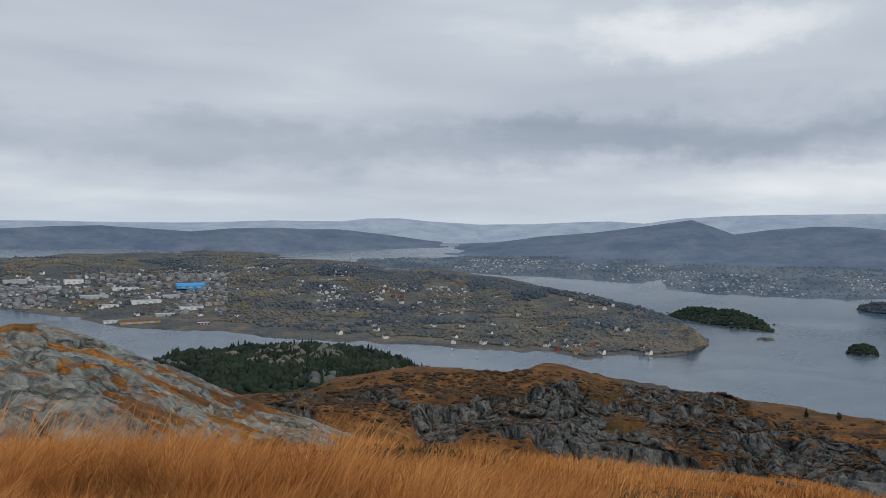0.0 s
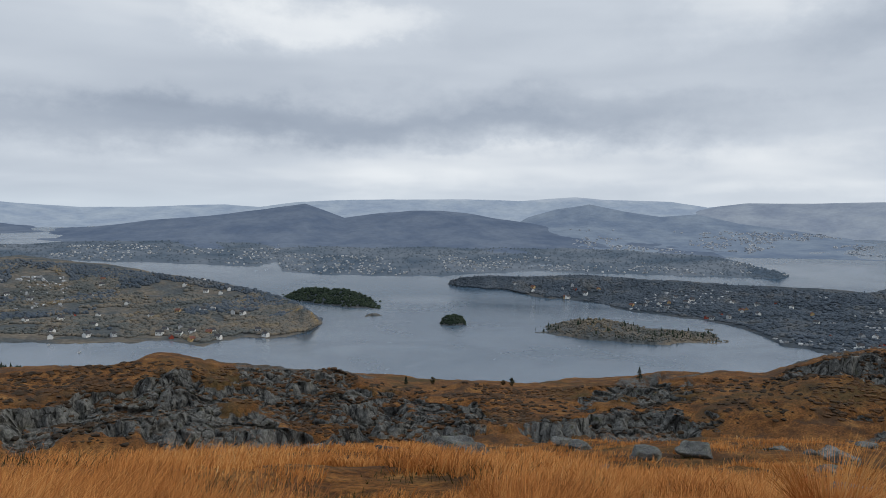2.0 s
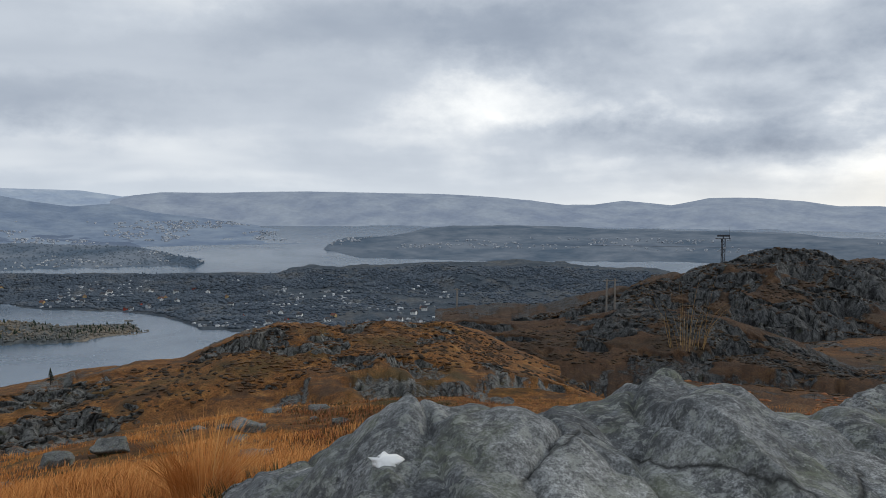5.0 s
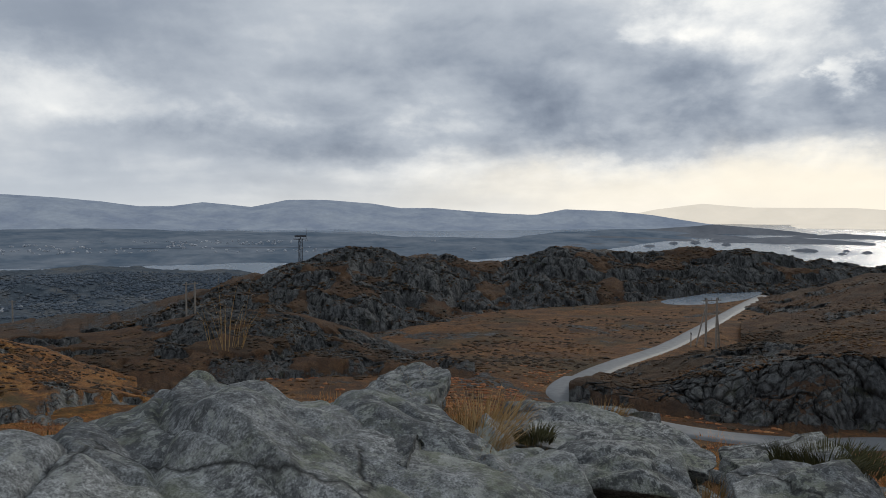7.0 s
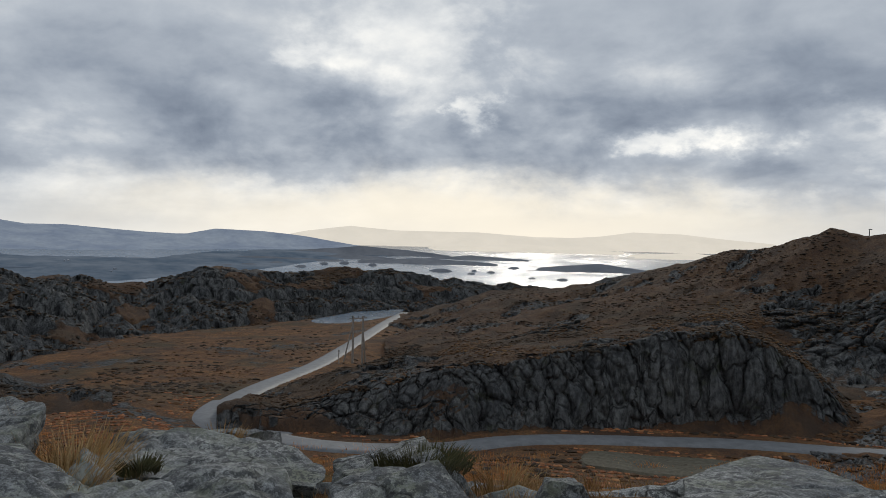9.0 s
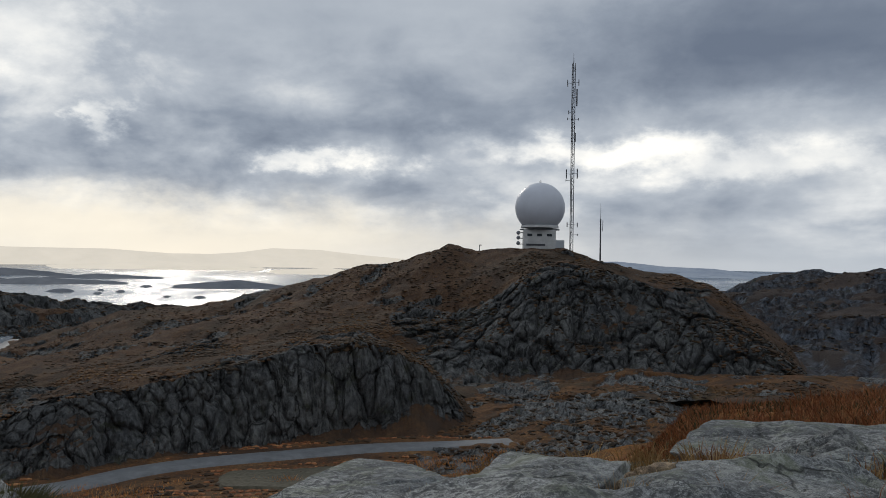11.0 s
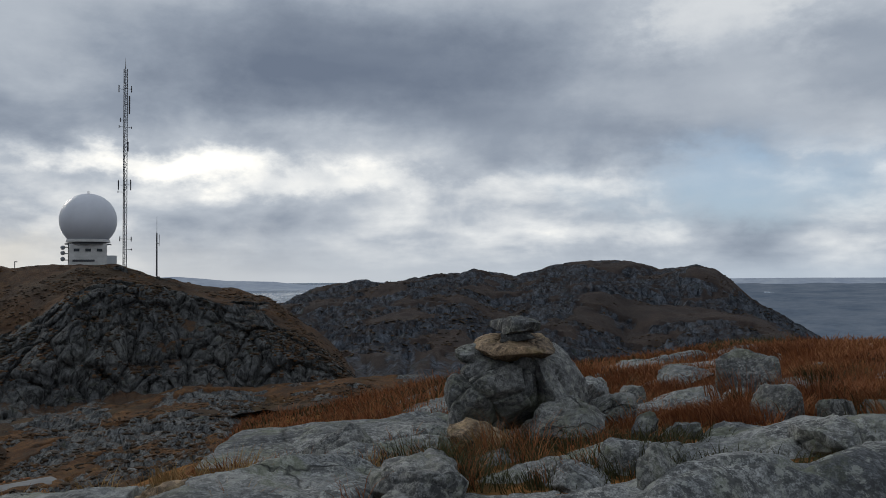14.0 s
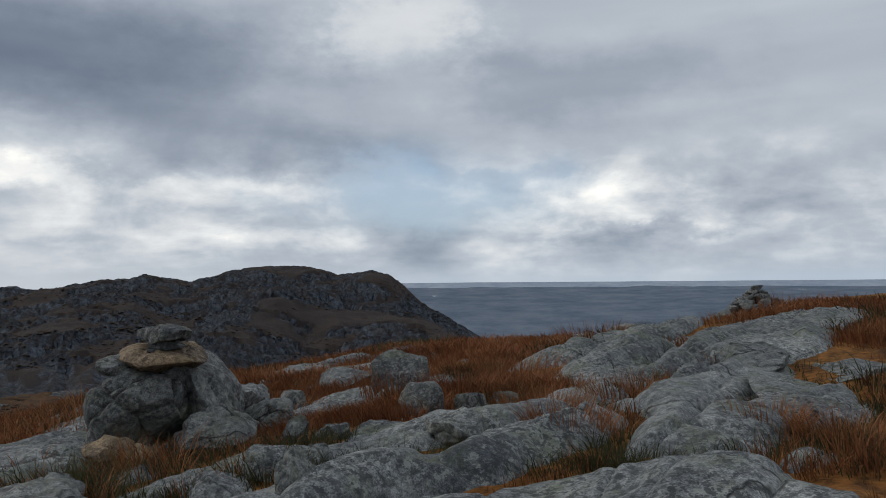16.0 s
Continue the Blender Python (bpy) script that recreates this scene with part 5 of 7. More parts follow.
def gravel_patch():
    bm = bmesh.new()
    x, y = polar(135.5, 88)
    flat = VALLEY_P.reshape(-1, 3)
    bmesh.ops.create_grid(bm, x_segments=24, y_segments=14, size=1)
    for v in bm.verts:
        q = v.co.copy()
        k = 1 - 0.25 * (abs(q.x) ** 3 * abs(q.y) ** 3)
        px, py = q.x * 9 * k, q.y * 5 * k
        a = radians(-135.5)
        v.co = (x + px * math.cos(a) - py * math.sin(a), y + px * math.sin(a) + py * math.cos(a), 0)
        edge = max(abs(q.x), abs(q.y))
        gx, gy = v.co.x, v.co.y
        k2 = np.argmin((flat[:, 0] - gx) ** 2 + (flat[:, 1] - gy) ** 2)
        v.co.z = float(flat[k2, 2]) + 0.22 - (0.5 if edge > 0.95 else 0)
    me = bpy.data.meshes.new("gravel_lot")
    bm.to_mesh(me)
    bm.free()
    me.materials.append(GRAVEL)
    tagged(new("gravel_lot", me), "flat brown gravel patch beside the road", "gravel", kind="structure")


gravel_patch()


# ---- rocks ----
@lru_cache(None)
def cube_sphere(n):
    g = np.linspace(-1, 1, n)
    u, v = np.meshgrid(g, g, indexing="ij")
    one = np.ones_like(u)
    V, F, base = [], [], 0
    for ax, s in ((0, 1), (0, -1), (1, 1), (1, -1), (2, 1), (2, -1)):
        c = [u, v] if s > 0 else [v, u]
        p = [None] * 3
        p[ax], p[(ax + 1) % 3], p[(ax + 2) % 3] = one * s, c[0], c[1]
        V.append(np.stack(p, 2).reshape(-1, 3))
        i = (np.arange(n - 1)[:, None] * n + np.arange(n - 1)[None]).ravel() + base
        F.append(np.stack([i, i + n, i + n + 1, i + 1], 1))
        base += n * n
    V, F = np.concatenate(V), np.concatenate(F)
    key = np.round(V * 1000).astype(np.int64)
    _, first, inv = np.unique(key, axis=0, return_index=True, return_inverse=True)
    return V[first], inv.reshape(-1)[F]


def stone_mesh(name, w, d, h, seed, mat, n=30, power=4.5, cuts=12, rough=0.10):
    """A weathered block: rounded box, planed by a few joints, with uneven skin."""
    rng = np.random.default_rng(seed)
    V, F = cube_sphere(n)
    V = V / (np.abs(V) ** power).sum(1, keepdims=True) ** (1 / power)
    for _ in range(cuts):
        nrm = rng.normal(size=3) * (1, 1, 0.9)
        nrm /= np.linalg.norm(nrm)
        off = rng.uniform(0.52, 0.92)
        over = V @ nrm - off
        V = V - np.where(over > 0, over * 0.98, 0)[:, None] * nrm
    lo, hi = V.min(0), V.max(0)
    V = (V - (lo + hi) / 2) / ((hi - lo) / 2)
    s = np.array([w, d, h]) / 2
    P = V * s
    q = P + rng.uniform(-50, 50, 3)
    size = max(0.25, 0.45 * min(w, d))
    u = V / (np.linalg.norm(V, axis=1, keepdims=True) + 1e-9)
    val, joint = blocks(q[:, 0] / size, q[:, 1] / size, q[:, 2] / size * 1.4, seed)
    disp = rough * min(w, d, 1.6 * h) * (fbm(q[:, 0] / size, q[:, 1] / size, q[:, 2] / size, 5, 0.55, seed) + 0.5 * val - 0.55 * np.exp(-joint * 10))
    disp += 0.018 * fbm(q[:, 0] * 7, q[:, 1] * 7, q[:, 2] * 7, 4, 0.65, seed + 3)
    return mesh_of(name, P + u * disp[:, None], F, mat)


def rock(A, r, zb, zt, w, d, seed, mat, name="rock", label="", category="rock", power=5.0, cuts=20, n=42, tilt=7.0, foot=True, rough=0.085):
    rng = random.Random(seed)
    x, y = polar(A, r)
    base = min(zb, float(ground_z(x, y)) - 0.12) if foot else zb
    if foot and A > 130 and r < 12 and w < 1.0:
        zt = max(zt, float(bed_z(x, y)) + 0.75 * (zt - zb))
    h = (zt - base) * 1.04
    if not label:
        kind = {"grey_gneiss": "lichen-spotted dark grey gneiss", "pale_gneiss": "pale grey ice-smoothed gneiss", "rust_brown_stone": "rust-brown weathered stone"}[mat.name]
        label = kind + (" slab set in the moor" if w > 2.2 * (zt - zb) else " block among withered grass")
    ob = new(name, stone_mesh(name, w * 1.12, d * 1.05, h, seed, mat, n, power, cuts, rough))
    ob.matrix_world = pose(x, y, base + h / 2, rng.uniform(-tilt, tilt), rng.uniform(-tilt, tilt), -A + rng.uniform(-10, 10))
    return tagged(ob, label, category)


def balanced_stone(A, r, zb, zt, w, d, seed, mat):
    return rock(A, r, zb - 0.04, zt, w, d, seed, mat, "balanced_stone", "flat weathered stone stacked on the great boulder", "stone", power=3.4, cuts=12, foot=False, tilt=5, rough=0.10)


def great_boulder(A, r, zb, zt, w, d, seed, mat):
    """One great block that stands on a narrow foot and leans out to one side."""
    h = zt - zb
    me = stone_mesh("boulder", w, d, h, seed, mat, 80, 2.9, 9, 0.12)
    for v in me.vertices:
        t = min(1.0, max(0.0, v.co.z / h + 0.5))
        v.co.x = v.co.x * (0.58 + 0.42 * t) - 0.16 * (1 - t)
        v.co.y *= 0.66 + 0.34 * t
        v.co.z += 0.07 * t * v.co.x / w * 2
    ob = new("boulder", me)
    x, y = polar(A, r)
    ob.matrix_world = pose(x, y, zb + h / 2, 2, 0, -A)
    return tagged(ob, "great lichen-covered grey boulder narrowing to its foot", "boulder")


rock(92.5, 4.60, 0.24, 0.45, 0.36, 0.7, 111, GNEISS)
rock(98.7, 6.00, -0.04, 0.20, 0.41, 0.8, 112, GNEISS_LIGHT)
rock(104.9, 6.59, -0.07, 0.16, 1.41, 1.8, 113, GNEISS_LIGHT)
rock(106.1, 5.39, -0.01, 0.24, 0.91, 1.3, 114, GNEISS_LIGHT)
rock(100.1, 4.60, 0.15, 0.29, 0.77, 1.0, 115, GNEISS_LIGHT)
rock(108.8, 6.18, -0.08, 0.00, 0.72, 1.4, 116, GNEISS_LIGHT)
rock(117.5, 6.55, -0.12, 0.03, 0.99, 1.2, 117, GNEISS_LIGHT)
rock(117.7, 5.35, 0.02, 0.19, 0.95, 1.2, 118, GNEISS_LIGHT)
rock(104.5, 7.59, -0.10, -0.00, 1.32, 1.0, 119, GNEISS)
rock(93.2, 6.40, 0.23, 0.34, 0.69, 1.2, 120, GNEISS_LIGHT)
rock(127.9, 5.60, 0.09, 0.15, 0.33, 0.8, 121, GNEISS_LIGHT)
rock(141.5, 5.99, 0.0, 0.15, 1.14, 2.0, 122, GNEISS_LIGHT)
rock(151.7, 6.37, 0.03, 0.20, 1.15, 2.2, 123, GNEISS_LIGHT)
rock(158.5, 5.90, 0.04, 0.25, 0.44, 0.5, 124, GNEISS_BROWN)
rock(168.6, 8.30, -0.40, 0.06, 2.30, 2.1, 125, GNEISS_LIGHT, power=6, cuts=5, tilt=2)
rock(163.8, 5.20, 0.22, 0.38, 1.31, 1.6, 126, GNEISS_LIGHT)
rock(168.8, 7.75, -0.10, 0.22, 0.56, 0.6, 127, GNEISS)
great_boulder(179.3, 8.96, -0.22, 0.80, 1.22, 1.2, 128, GNEISS)
rock(183.0, 9.35, -0.10, 0.86, 0.62, 1.3, 129, GNEISS, label="leaning grey gneiss slab behind the great boulder", tilt=3)
balanced_stone(180.2, 8.86, 0.72, 0.98, 0.73, 0.9, 130, GNEISS_BROWN)
balanced_stone(177.7, 8.87, 0.75, 0.93, 0.35, 0.5, 131, GNEISS)
balanced_stone(180.3, 8.76, 0.96, 1.05, 0.31, 0.4, 132, GNEISS)
balanced_stone(180.4, 8.76, 1.03, 1.18, 0.46, 0.6, 133, GNEISS)
rock(177.7, 7.96, -0.02, 0.32, 0.53, 0.7, 134, GNEISS_BROWN)
rock(178.3, 7.20, -0.12, 0.08, 0.80, 0.9, 135, GNEISS)
rock(183.2, 8.54, 0.04, 0.43, 0.74, 1.4, 136, GNEISS)
rock(174.1, 5.87, 0.15, 0.42, 0.58, 1.0, 137, GNEISS)
rock(188.3, 8.00, 0.07, 0.38, 0.23, 0.35, 138, GNEISS)
rock(190.8, 8.19, 0.05, 0.27, 0.36, 0.6, 139, GNEISS_LIGHT)
rock(193.5, 7.99, 0.04, 0.29, 0.46, 0.8, 140, GNEISS_LIGHT)
rock(186.5, 6.60, 0.05, 0.41, 0.32, 0.5, 141, GNEISS_LIGHT)
rock(188.9, 5.80, 0.12, 0.41, 0.27, 0.45, 142, GNEISS)
rock(190.3, 6.80, 0.11, 0.33, 0.49, 0.8, 143, GNEISS_LIGHT)
rock(184.0, 6.20, 0.16, 0.31, 0.50, 0.8, 144, GNEISS_LIGHT)
rock(199.0, 7.38, 0.11, 0.35, 0.48, 0.9, 148, GNEISS_LIGHT)
rock(209.5, 10.99, 0.20, 0.47, 1.17, 2, 150, GNEISS_LIGHT)
rock(211.5, 19.98, 0.10, 0.41, 1.53, 3, 151, GNEISS_LIGHT)
rock(209.3, 14.99, 0.13, 0.47, 0.86, 3, 152, GNEISS_LIGHT)
rock(213.7, 14.98, 0.22, 0.48, 1.02, 2.5, 153, GNEISS_LIGHT)
rock(218.1, 17.96, 0.29, 0.61, 1.48, 3, 154, GNEISS_LIGHT)
rock(217.7, 11.46, 0.25, 0.41, 0.80, 2, 156, GNEISS_LIGHT)
rock(213.8, 9.98, 0.22, 0.34, 0.48, 1.5, 157, GNEISS_LIGHT)
rock(221.0, 8.95, 0.31, 0.52, 1.11, 2.2, 158, GNEISS_LIGHT)
rock(223.3, 10.94, 0.30, 0.48, 0.81, 2, 159, GNEISS_LIGHT)
rock(191.5, 14.00, -0.13, 0.16, 0.83, 2, 160, GNEISS_LIGHT)
rock(200.3, 18.00, -0.49, -0.18, 0.60, 1.5, 161, GNEISS_LIGHT)
rock(204.5, 19.00, -0.35, -0.10, 1.39, 2, 162, GNEISS_LIGHT)
rock(191.2, 14.99, -0.25, -0.04, 0.88, 2, 163, GNEISS_LIGHT)
rock(184.9, 12.00, -0.02, 0.15, 0.63, 1.5, 164, GNEISS_LIGHT)


def white_mark(stones, A, el):
    """A splash of white trail paint on the stone, in the line of sight from the standing place."""
    way = Vector((math.sin(radians(A)), math.cos(radians(A)), math.tan(radians(el)))).normalized()
    start = Vector((0.6 * math.sin(radians(57)), 0.6 * math.cos(radians(57)), EYE_Z))
    best = 99.0
    for stone in stones:
        co = np.empty(len(stone.data.vertices) * 3, dtype=np.float32)
        stone.data.vertices.foreach_get("co", co)
        m = np.array(stone.matrix_world)
        P = co.reshape(-1, 3) @ m[:3, :3].T + m[:3, 3]
        rel = P - np.array(start)
        along = rel @ np.array(way)
        off = np.linalg.norm(rel - along[:, None] * np.array(way), axis=1)
        k = np.argmin(np.where(off < 0.05, along, 99))
        if off[k] < 0.05 and along[k] < best:
            best, ob, spot = along[k], stone, P[k].copy()
    if best > 90:
        return
    p, n = Vector(spot), Vector(-way) + Vector((0, 0, 0.9))
    bm = bmesh.new()
    bmesh.ops.create_icosphere(bm, subdivisions=3, radius=1)
    rotm = n.normalized().to_track_quat("Z", "Y").to_matrix().to_4x4()
    for v in bm.verts:
        g = 1 + 0.7 * noise.noise(v.co * 2.2) + 0.4 * noise.noise(v.co * 5.0)
        v.co = Vector((v.co.x * 0.055 * g, v.co.y * 0.036 * g, v.co.z * 0.012))
    bm.transform(ob.matrix_world.inverted() @ Matrix.Translation(p) @ rotm)
    part("paint_mark", bm, WHITE_MARK, ob, "splash of white trail paint", True)


white_mark([bedrock], 64.3, -16.96)


def cairn():
    """A small pile of stones on the far brow."""
    x0, y0 = polar(218.7, 24)
    z0 = float(ground_z(x0, y0))
    top = EYE_Z + 24 * math.tan(radians(-0.56))
    base = top - 0.62
    ob = thing("cairn", x0, y0, base, "small cairn of dark stones on the grassy brow", "cairn")
    rng = random.Random(5)
    k = 0
    for level, (count, spread) in enumerate(((10, 0.62), (8, 0.44), (5, 0.25), (3, 0.1), (1, 0.0))):
        for q in range(count):
            a = 2 * math.pi * q / count + rng.random()
            s = rng.uniform(0.26, 0.40) * (0.85 if level > 2 else 1)
            st = new("stone", stone_mesh("stone", s * 1.3, s, s * 0.62, 900 + k, GNEISS, 9, 3, 6, 0.15))
            st.matrix_basis = pose(spread * math.cos(a), spread * math.sin(a), -0.02 + level * 0.135, rng.uniform(-12, 12), rng.uniform(-12, 12), rng.uniform(0, 360))
            st.parent = ob
            k += 1
    slab_z = min(z0, base - 0.1)
    rock(218.7, 24.2, slab_z - 0.3, base + 0.03, 2.2, 2.4, 990, GNEISS, label="grass-edged rock knoll under the cairn")


cairn()


def scattered_rocks():
    """Loose grey rocks on the grassy slopes."""
    rng = random.Random(77)
    for k in range(34):
        A, r = (rng.uniform(14, 62), rng.uniform(24, 66)) if k < 26 else (rng.uniform(186, 204), rng.uniform(9, 16))
        s = rng.uniform(0.5, 1.5) if k < 26 else rng.uniform(0.25, 0.55)
        g = float(ground_z(*polar(A, r)))
        rock(A, r, g - 0.3, g + s * 0.42, s * 1.3, s, 1200 + k, GNEISS, label="loose grey rock half sunk in withered grass", n=12, cuts=10)


scattered_rocks()


# ---- radar station ----
def radar_station():
    A, r = 151.9, 222.0
    x, y = polar(A, r)
    z = EYE_Z + r * math.tan(radians(0.86))
    ob = thing("radar_station", x, y, z, "white radome ball on a square grey building on the hilltop", "radar station", turn=-A + 180)
    bm = bmesh.new()
    bmesh.ops.create_icosphere(bm, subdivisions=5, radius=6.75)
    for v in [v for v in bm.verts if v.co.z < -5.1]:
        v.co.z = -5.1
    bmesh.ops.translate(bm, verts=bm.verts, vec=(0, 0, 11.2))
    dome = part("radome", bm, RADOME, ob, "smooth white radome ball", True)
    bm = bmesh.new()
    for k in range(3):
        rod(bm, (-.25 + .25 * k, 0, 17.9), (-.25 + .25 * k, 0, 18.7 - .2 * abs(k - 1)), 0.04)
    part("lightning_rod", bm, STEEL, dome)
    bm = bmesh.new()
    bmesh.ops.create_cone(bm, cap_ends=True, segments=48, radius1=5.2, radius2=5.0, depth=0.7, matrix=Matrix.Translation((0, 0, 6.0)))
    part("ring_beam", bm, CONCRETE, ob)
    bm = bmesh.new()
    bmesh.ops.create_cone(bm, cap_ends=True, segments=48, radius1=5.4, radius2=5.4, depth=0.22, matrix=Matrix.Translation((0, 0, 5.2)))
    part("gallery", bm, DARK_STEEL, ob, "dark steel gallery under the dome")
    bm = bmesh.new()
    box(bm, 0, 0, 2.3, 8.6, 8.4, 5.6, 0.08)
    part("body", bm, CONCRETE, ob, "pale concrete tower base")
    bm = bmesh.new()
    box(bm, -5.4, 0.3, 0.9, 2.4, 6.0, 2.8, 0.06)
    part("annex", bm, GREY_PAINT, ob)
    for k in range(3):
        bm = bmesh.new()
        box(bm, -2.6 + 2.6 * k, 4.24, 3.6, 1.3, 0.1, 0.7)
        part("window", bm, GLASS_DARK, ob)
    bm = bmesh.new()
    box(bm, 1.0, 4.25, 1.0, 5.0, 0.12, 0.5)
    part("vent_grille", bm, DARK_STEEL, ob)
    bm = bmesh.new()
    for k in range(7):
        rod(bm, (4.5, 2 - .7 * k, 0), (4.5, 2 - .7 * k, 5.4), 0.05)
    for zz in (1.2, 2.8, 4.4):
        box(bm, 5.0, 0, zz, 1.2, 4.6, 0.1)
    part("stair_frame", bm, DARK_STEEL, ob)
    for zz in (1.4, 2.9, 4.2):
        bm = bmesh.new()
        bmesh.ops.create_uvsphere(bm, u_segments=14, v_segments=8, radius=0.55, matrix=Matrix.Translation((5.7, 2.4, zz)) @ Matrix.Diagonal((1, .45, 1, 1)))
        part("dish", bm, STEEL, ob, "", True)
    bm = bmesh.new()
    bmesh.ops.create_cone(bm, cap_ends=True, segments=30, radius1=12.5, radius2=7.0, depth=1.6, matrix=Matrix.Translation((0, 0, -0.9)))
    part("plinth", bm, GRAVEL, ob, "gravel plinth")


def lattice_mast(name, A, r, z0, height, width, label, cat, antennas, step=1.4, stay=0.0):
    x, y = polar(A, r)
    ob = thing(name, x, y, z0, label, cat, turn=-A + 20)
    c = [(width * .58 * math.cos(2.094 * k), width * .58 * math.sin(2.094 * k)) for k in range(3)]
    for k in range(3):
        bm = bmesh.new()
        rod(bm, (*c[k], 0), (*c[k], height), 0.10 * width)
        part("leg", bm, DARK_STEEL, ob)
    n = int(height / step)
    bm = bmesh.new()
    for i in range(n):
        za, zb = height * i / n, height * (i + 1) / n
        for k in range(3):
            a, b = c[k], c[(k + 1) % 3]
            if i % 2:
                a, b = b, a
            rod(bm, (*a, za), (*b, zb), 0.05 * width, sides=4)
            rod(bm, (*a, za), (*b, za), 0.04 * width, sides=4)
    part("bracing", bm, DARK_STEEL, ob)
    bm = bmesh.new()
    rod(bm, (0, 0, height), (0, 0, height * 1.035 + 1.0), 0.09, 0.03)
    part("spike", bm, DARK_STEEL, ob)
    for h, off, size in antennas:
        bm = bmesh.new()
        rod(bm, (0, 0, h), (off, 0, h), 0.05, sides=4)
        rod(bm, (off, 0, h - size / 2), (off, 0, h + size / 2), 0.09 + .02 * size)
        part("antenna", bm, DARK_STEEL, ob)
    return ob


def sky_masts():
    z = EYE_Z + 215 * math.tan(radians(0.70))
    lattice_mast("radio_mast", 154.1, 215, z, 49.5, 0.85, "tall slender lattice radio mast beside the radome", "mast",
                 [(44.5, 1.5, 1.6), (44.2, -1.6, 1.8), (36.5, -1.2, 1.0), (34.8, 1.5, .6), (34.8, -1.5, .6), (40.5, 1.0, 4.5), (30, .7, 2.4), (20.5, 1.4, 2.6), (20.3, -1.6, 2.4), (18.6, -1.7, .5), (7, 1.6, 1.2), (7, -1.2, 1.2), (4.4, 1.7, .5)])
    x, y = polar(156.1, 210)
    z = EYE_Z + 210 * math.tan(radians(0.1))
    ob = thing("whip_mast", x, y, z, "thin pole mast with a whip aerial", "mast")
    bm = bmesh.new()
    rod(bm, (0, 0, 0), (0, 0, 10.6), 0.22, 0.16, 8)
    part("pole", bm, DARK_STEEL, ob)
    bm = bmesh.new()
    rod(bm, (0, 0, 10.6), (0, 0, 14.6), 0.06, 0.03)
    part("whip", bm, DARK_STEEL, ob)
    bm = bmesh.new()
    rod(bm, (-.6, 0, 7.4), (-.6, 0, 10.2), 0.07)
    rod(bm, (-.6, 0, 8), (0, 0, 8), 0.05)
    part("antenna", bm, DARK_STEEL, ob)
    x, y = polar(147.7, 222)
    ob = thing("lamp_post", x, y, EYE_Z + 222 * math.tan(radians(0.5)), "short post with a lamp arm on the hill crest", "lamp post")
    bm = bmesh.new()
    rod(bm, (0, 0, -.3), (0, 0, 2.1), 0.1)
    part("post", bm, DARK_STEEL, ob)
    bm = bmesh.new()
    box(bm, -.25, 0, 2.15, .8, .25, .22, .04)
    part("lamp_head", bm, DARK_STEEL, ob)
    # lookout tower behind the dark hill
    z = EYE_Z + 400 * math.tan(radians(-3.9))
    ob = lattice_mast("radar_tower", 85.65, 400, z, 13.4, 1.7, "steel lattice tower with a scanner platform", "tower", [], step=1.9)
    bm = bmesh.new()
    box(bm, 0, 0, 13.5, 6.2, 3.0, 0.35)
    box(bm, 0, 0, 14.3, 0.4, 0.4, 1.3)
    box(bm, 0, 0, 14.9, 5.6, 0.9, 0.9)
    part("scanner", bm, DARK_STEEL, ob, "flat scanner on the platform")
    bm = bmesh.new()
    rod(bm, (3.0, 0, 13.5), (3.0, 0, 19.0), 0.14, 0.06)
    part("whip", bm, DARK_STEEL, ob)
    bm = bmesh.new()
    rod(bm, (1.6, 0, 0), (1.6, 0, 3.0), 1.0, 1.0, 12)
    part("drum", bm, STEEL, ob)


def power_pole(A, r, z0, h, twin, group="power line poles", gap=2.6):
    x, y = polar(A, r)
    ob = thing("power_pole", x, y, z0, "weathered timber double pole with a cross-arm" if twin else "single weathered timber pole with a cross-arm", "power pole", group, turn=-A + (35 if twin else 0))
    for dx in ((-gap / 2, gap / 2) if twin else (0,)):
        bm = bmesh.new()
        rod(bm, (dx, 0, -0.5), (dx, 0, h), 0.20 + r * 0.0003, 0.16 + r * 0.0003, 8)
        part("pole", bm, TIMBER, ob)
    bm = bmesh.new()
    box(bm, 0, 0, h - .5, gap + 2.0 if twin else 2.4, 0.16, 0.22)
    part("cross_arm", bm, TIMBER, ob)
    for dx in (-1.6, 0, 1.6) if twin else (-1, 1):
        bm = bmesh.new()
        rod(bm, (dx, 0, h - .4), (dx, 0, h + .05), 0.09, 0.06)
        part("insulator", bm, DARK_STEEL, ob)
    return ob


radar_station()
sky_masts()
big = power_pole(114.1, 180, -26.7, 10.3, True)
for sx in (-1, 1):
    bm = bmesh.new()
    rod(bm, (sx * 3.0, 1.2, -.5), (sx * 1.25, 0, 9.2), 0.17, 0.12, 8)
    part("stay_pole", bm, TIMBER, big)
power_pole(78.3, 223, EYE_Z + 223 * math.tan(radians(-8.2)), 13.2, True)
power_pole(67.55, 328, EYE_Z + 328 * math.tan(radians(-8.0)), 13.4, False)
for a in (59.7, 60.1):
    power_pole(a, 330, EYE_Z + 330 * math.tan(radians(-9.2)), 7.6, False)
x, y = polar(112.8, 176)
post = thing("road_post", x, y, -26.2, "short dark marker post beside the road", "post")
bm = bmesh.new()
rod(bm, (0, 0, -.3), (0, 0, 2.8), 0.14, 0.12)
part("post", bm, TIMBER, post)
bm = bmesh.new()
box(bm, 0, 0, 2.6, .5, .12, .5, .03)
part("sign_plate", bm, DARK_STEEL, post)


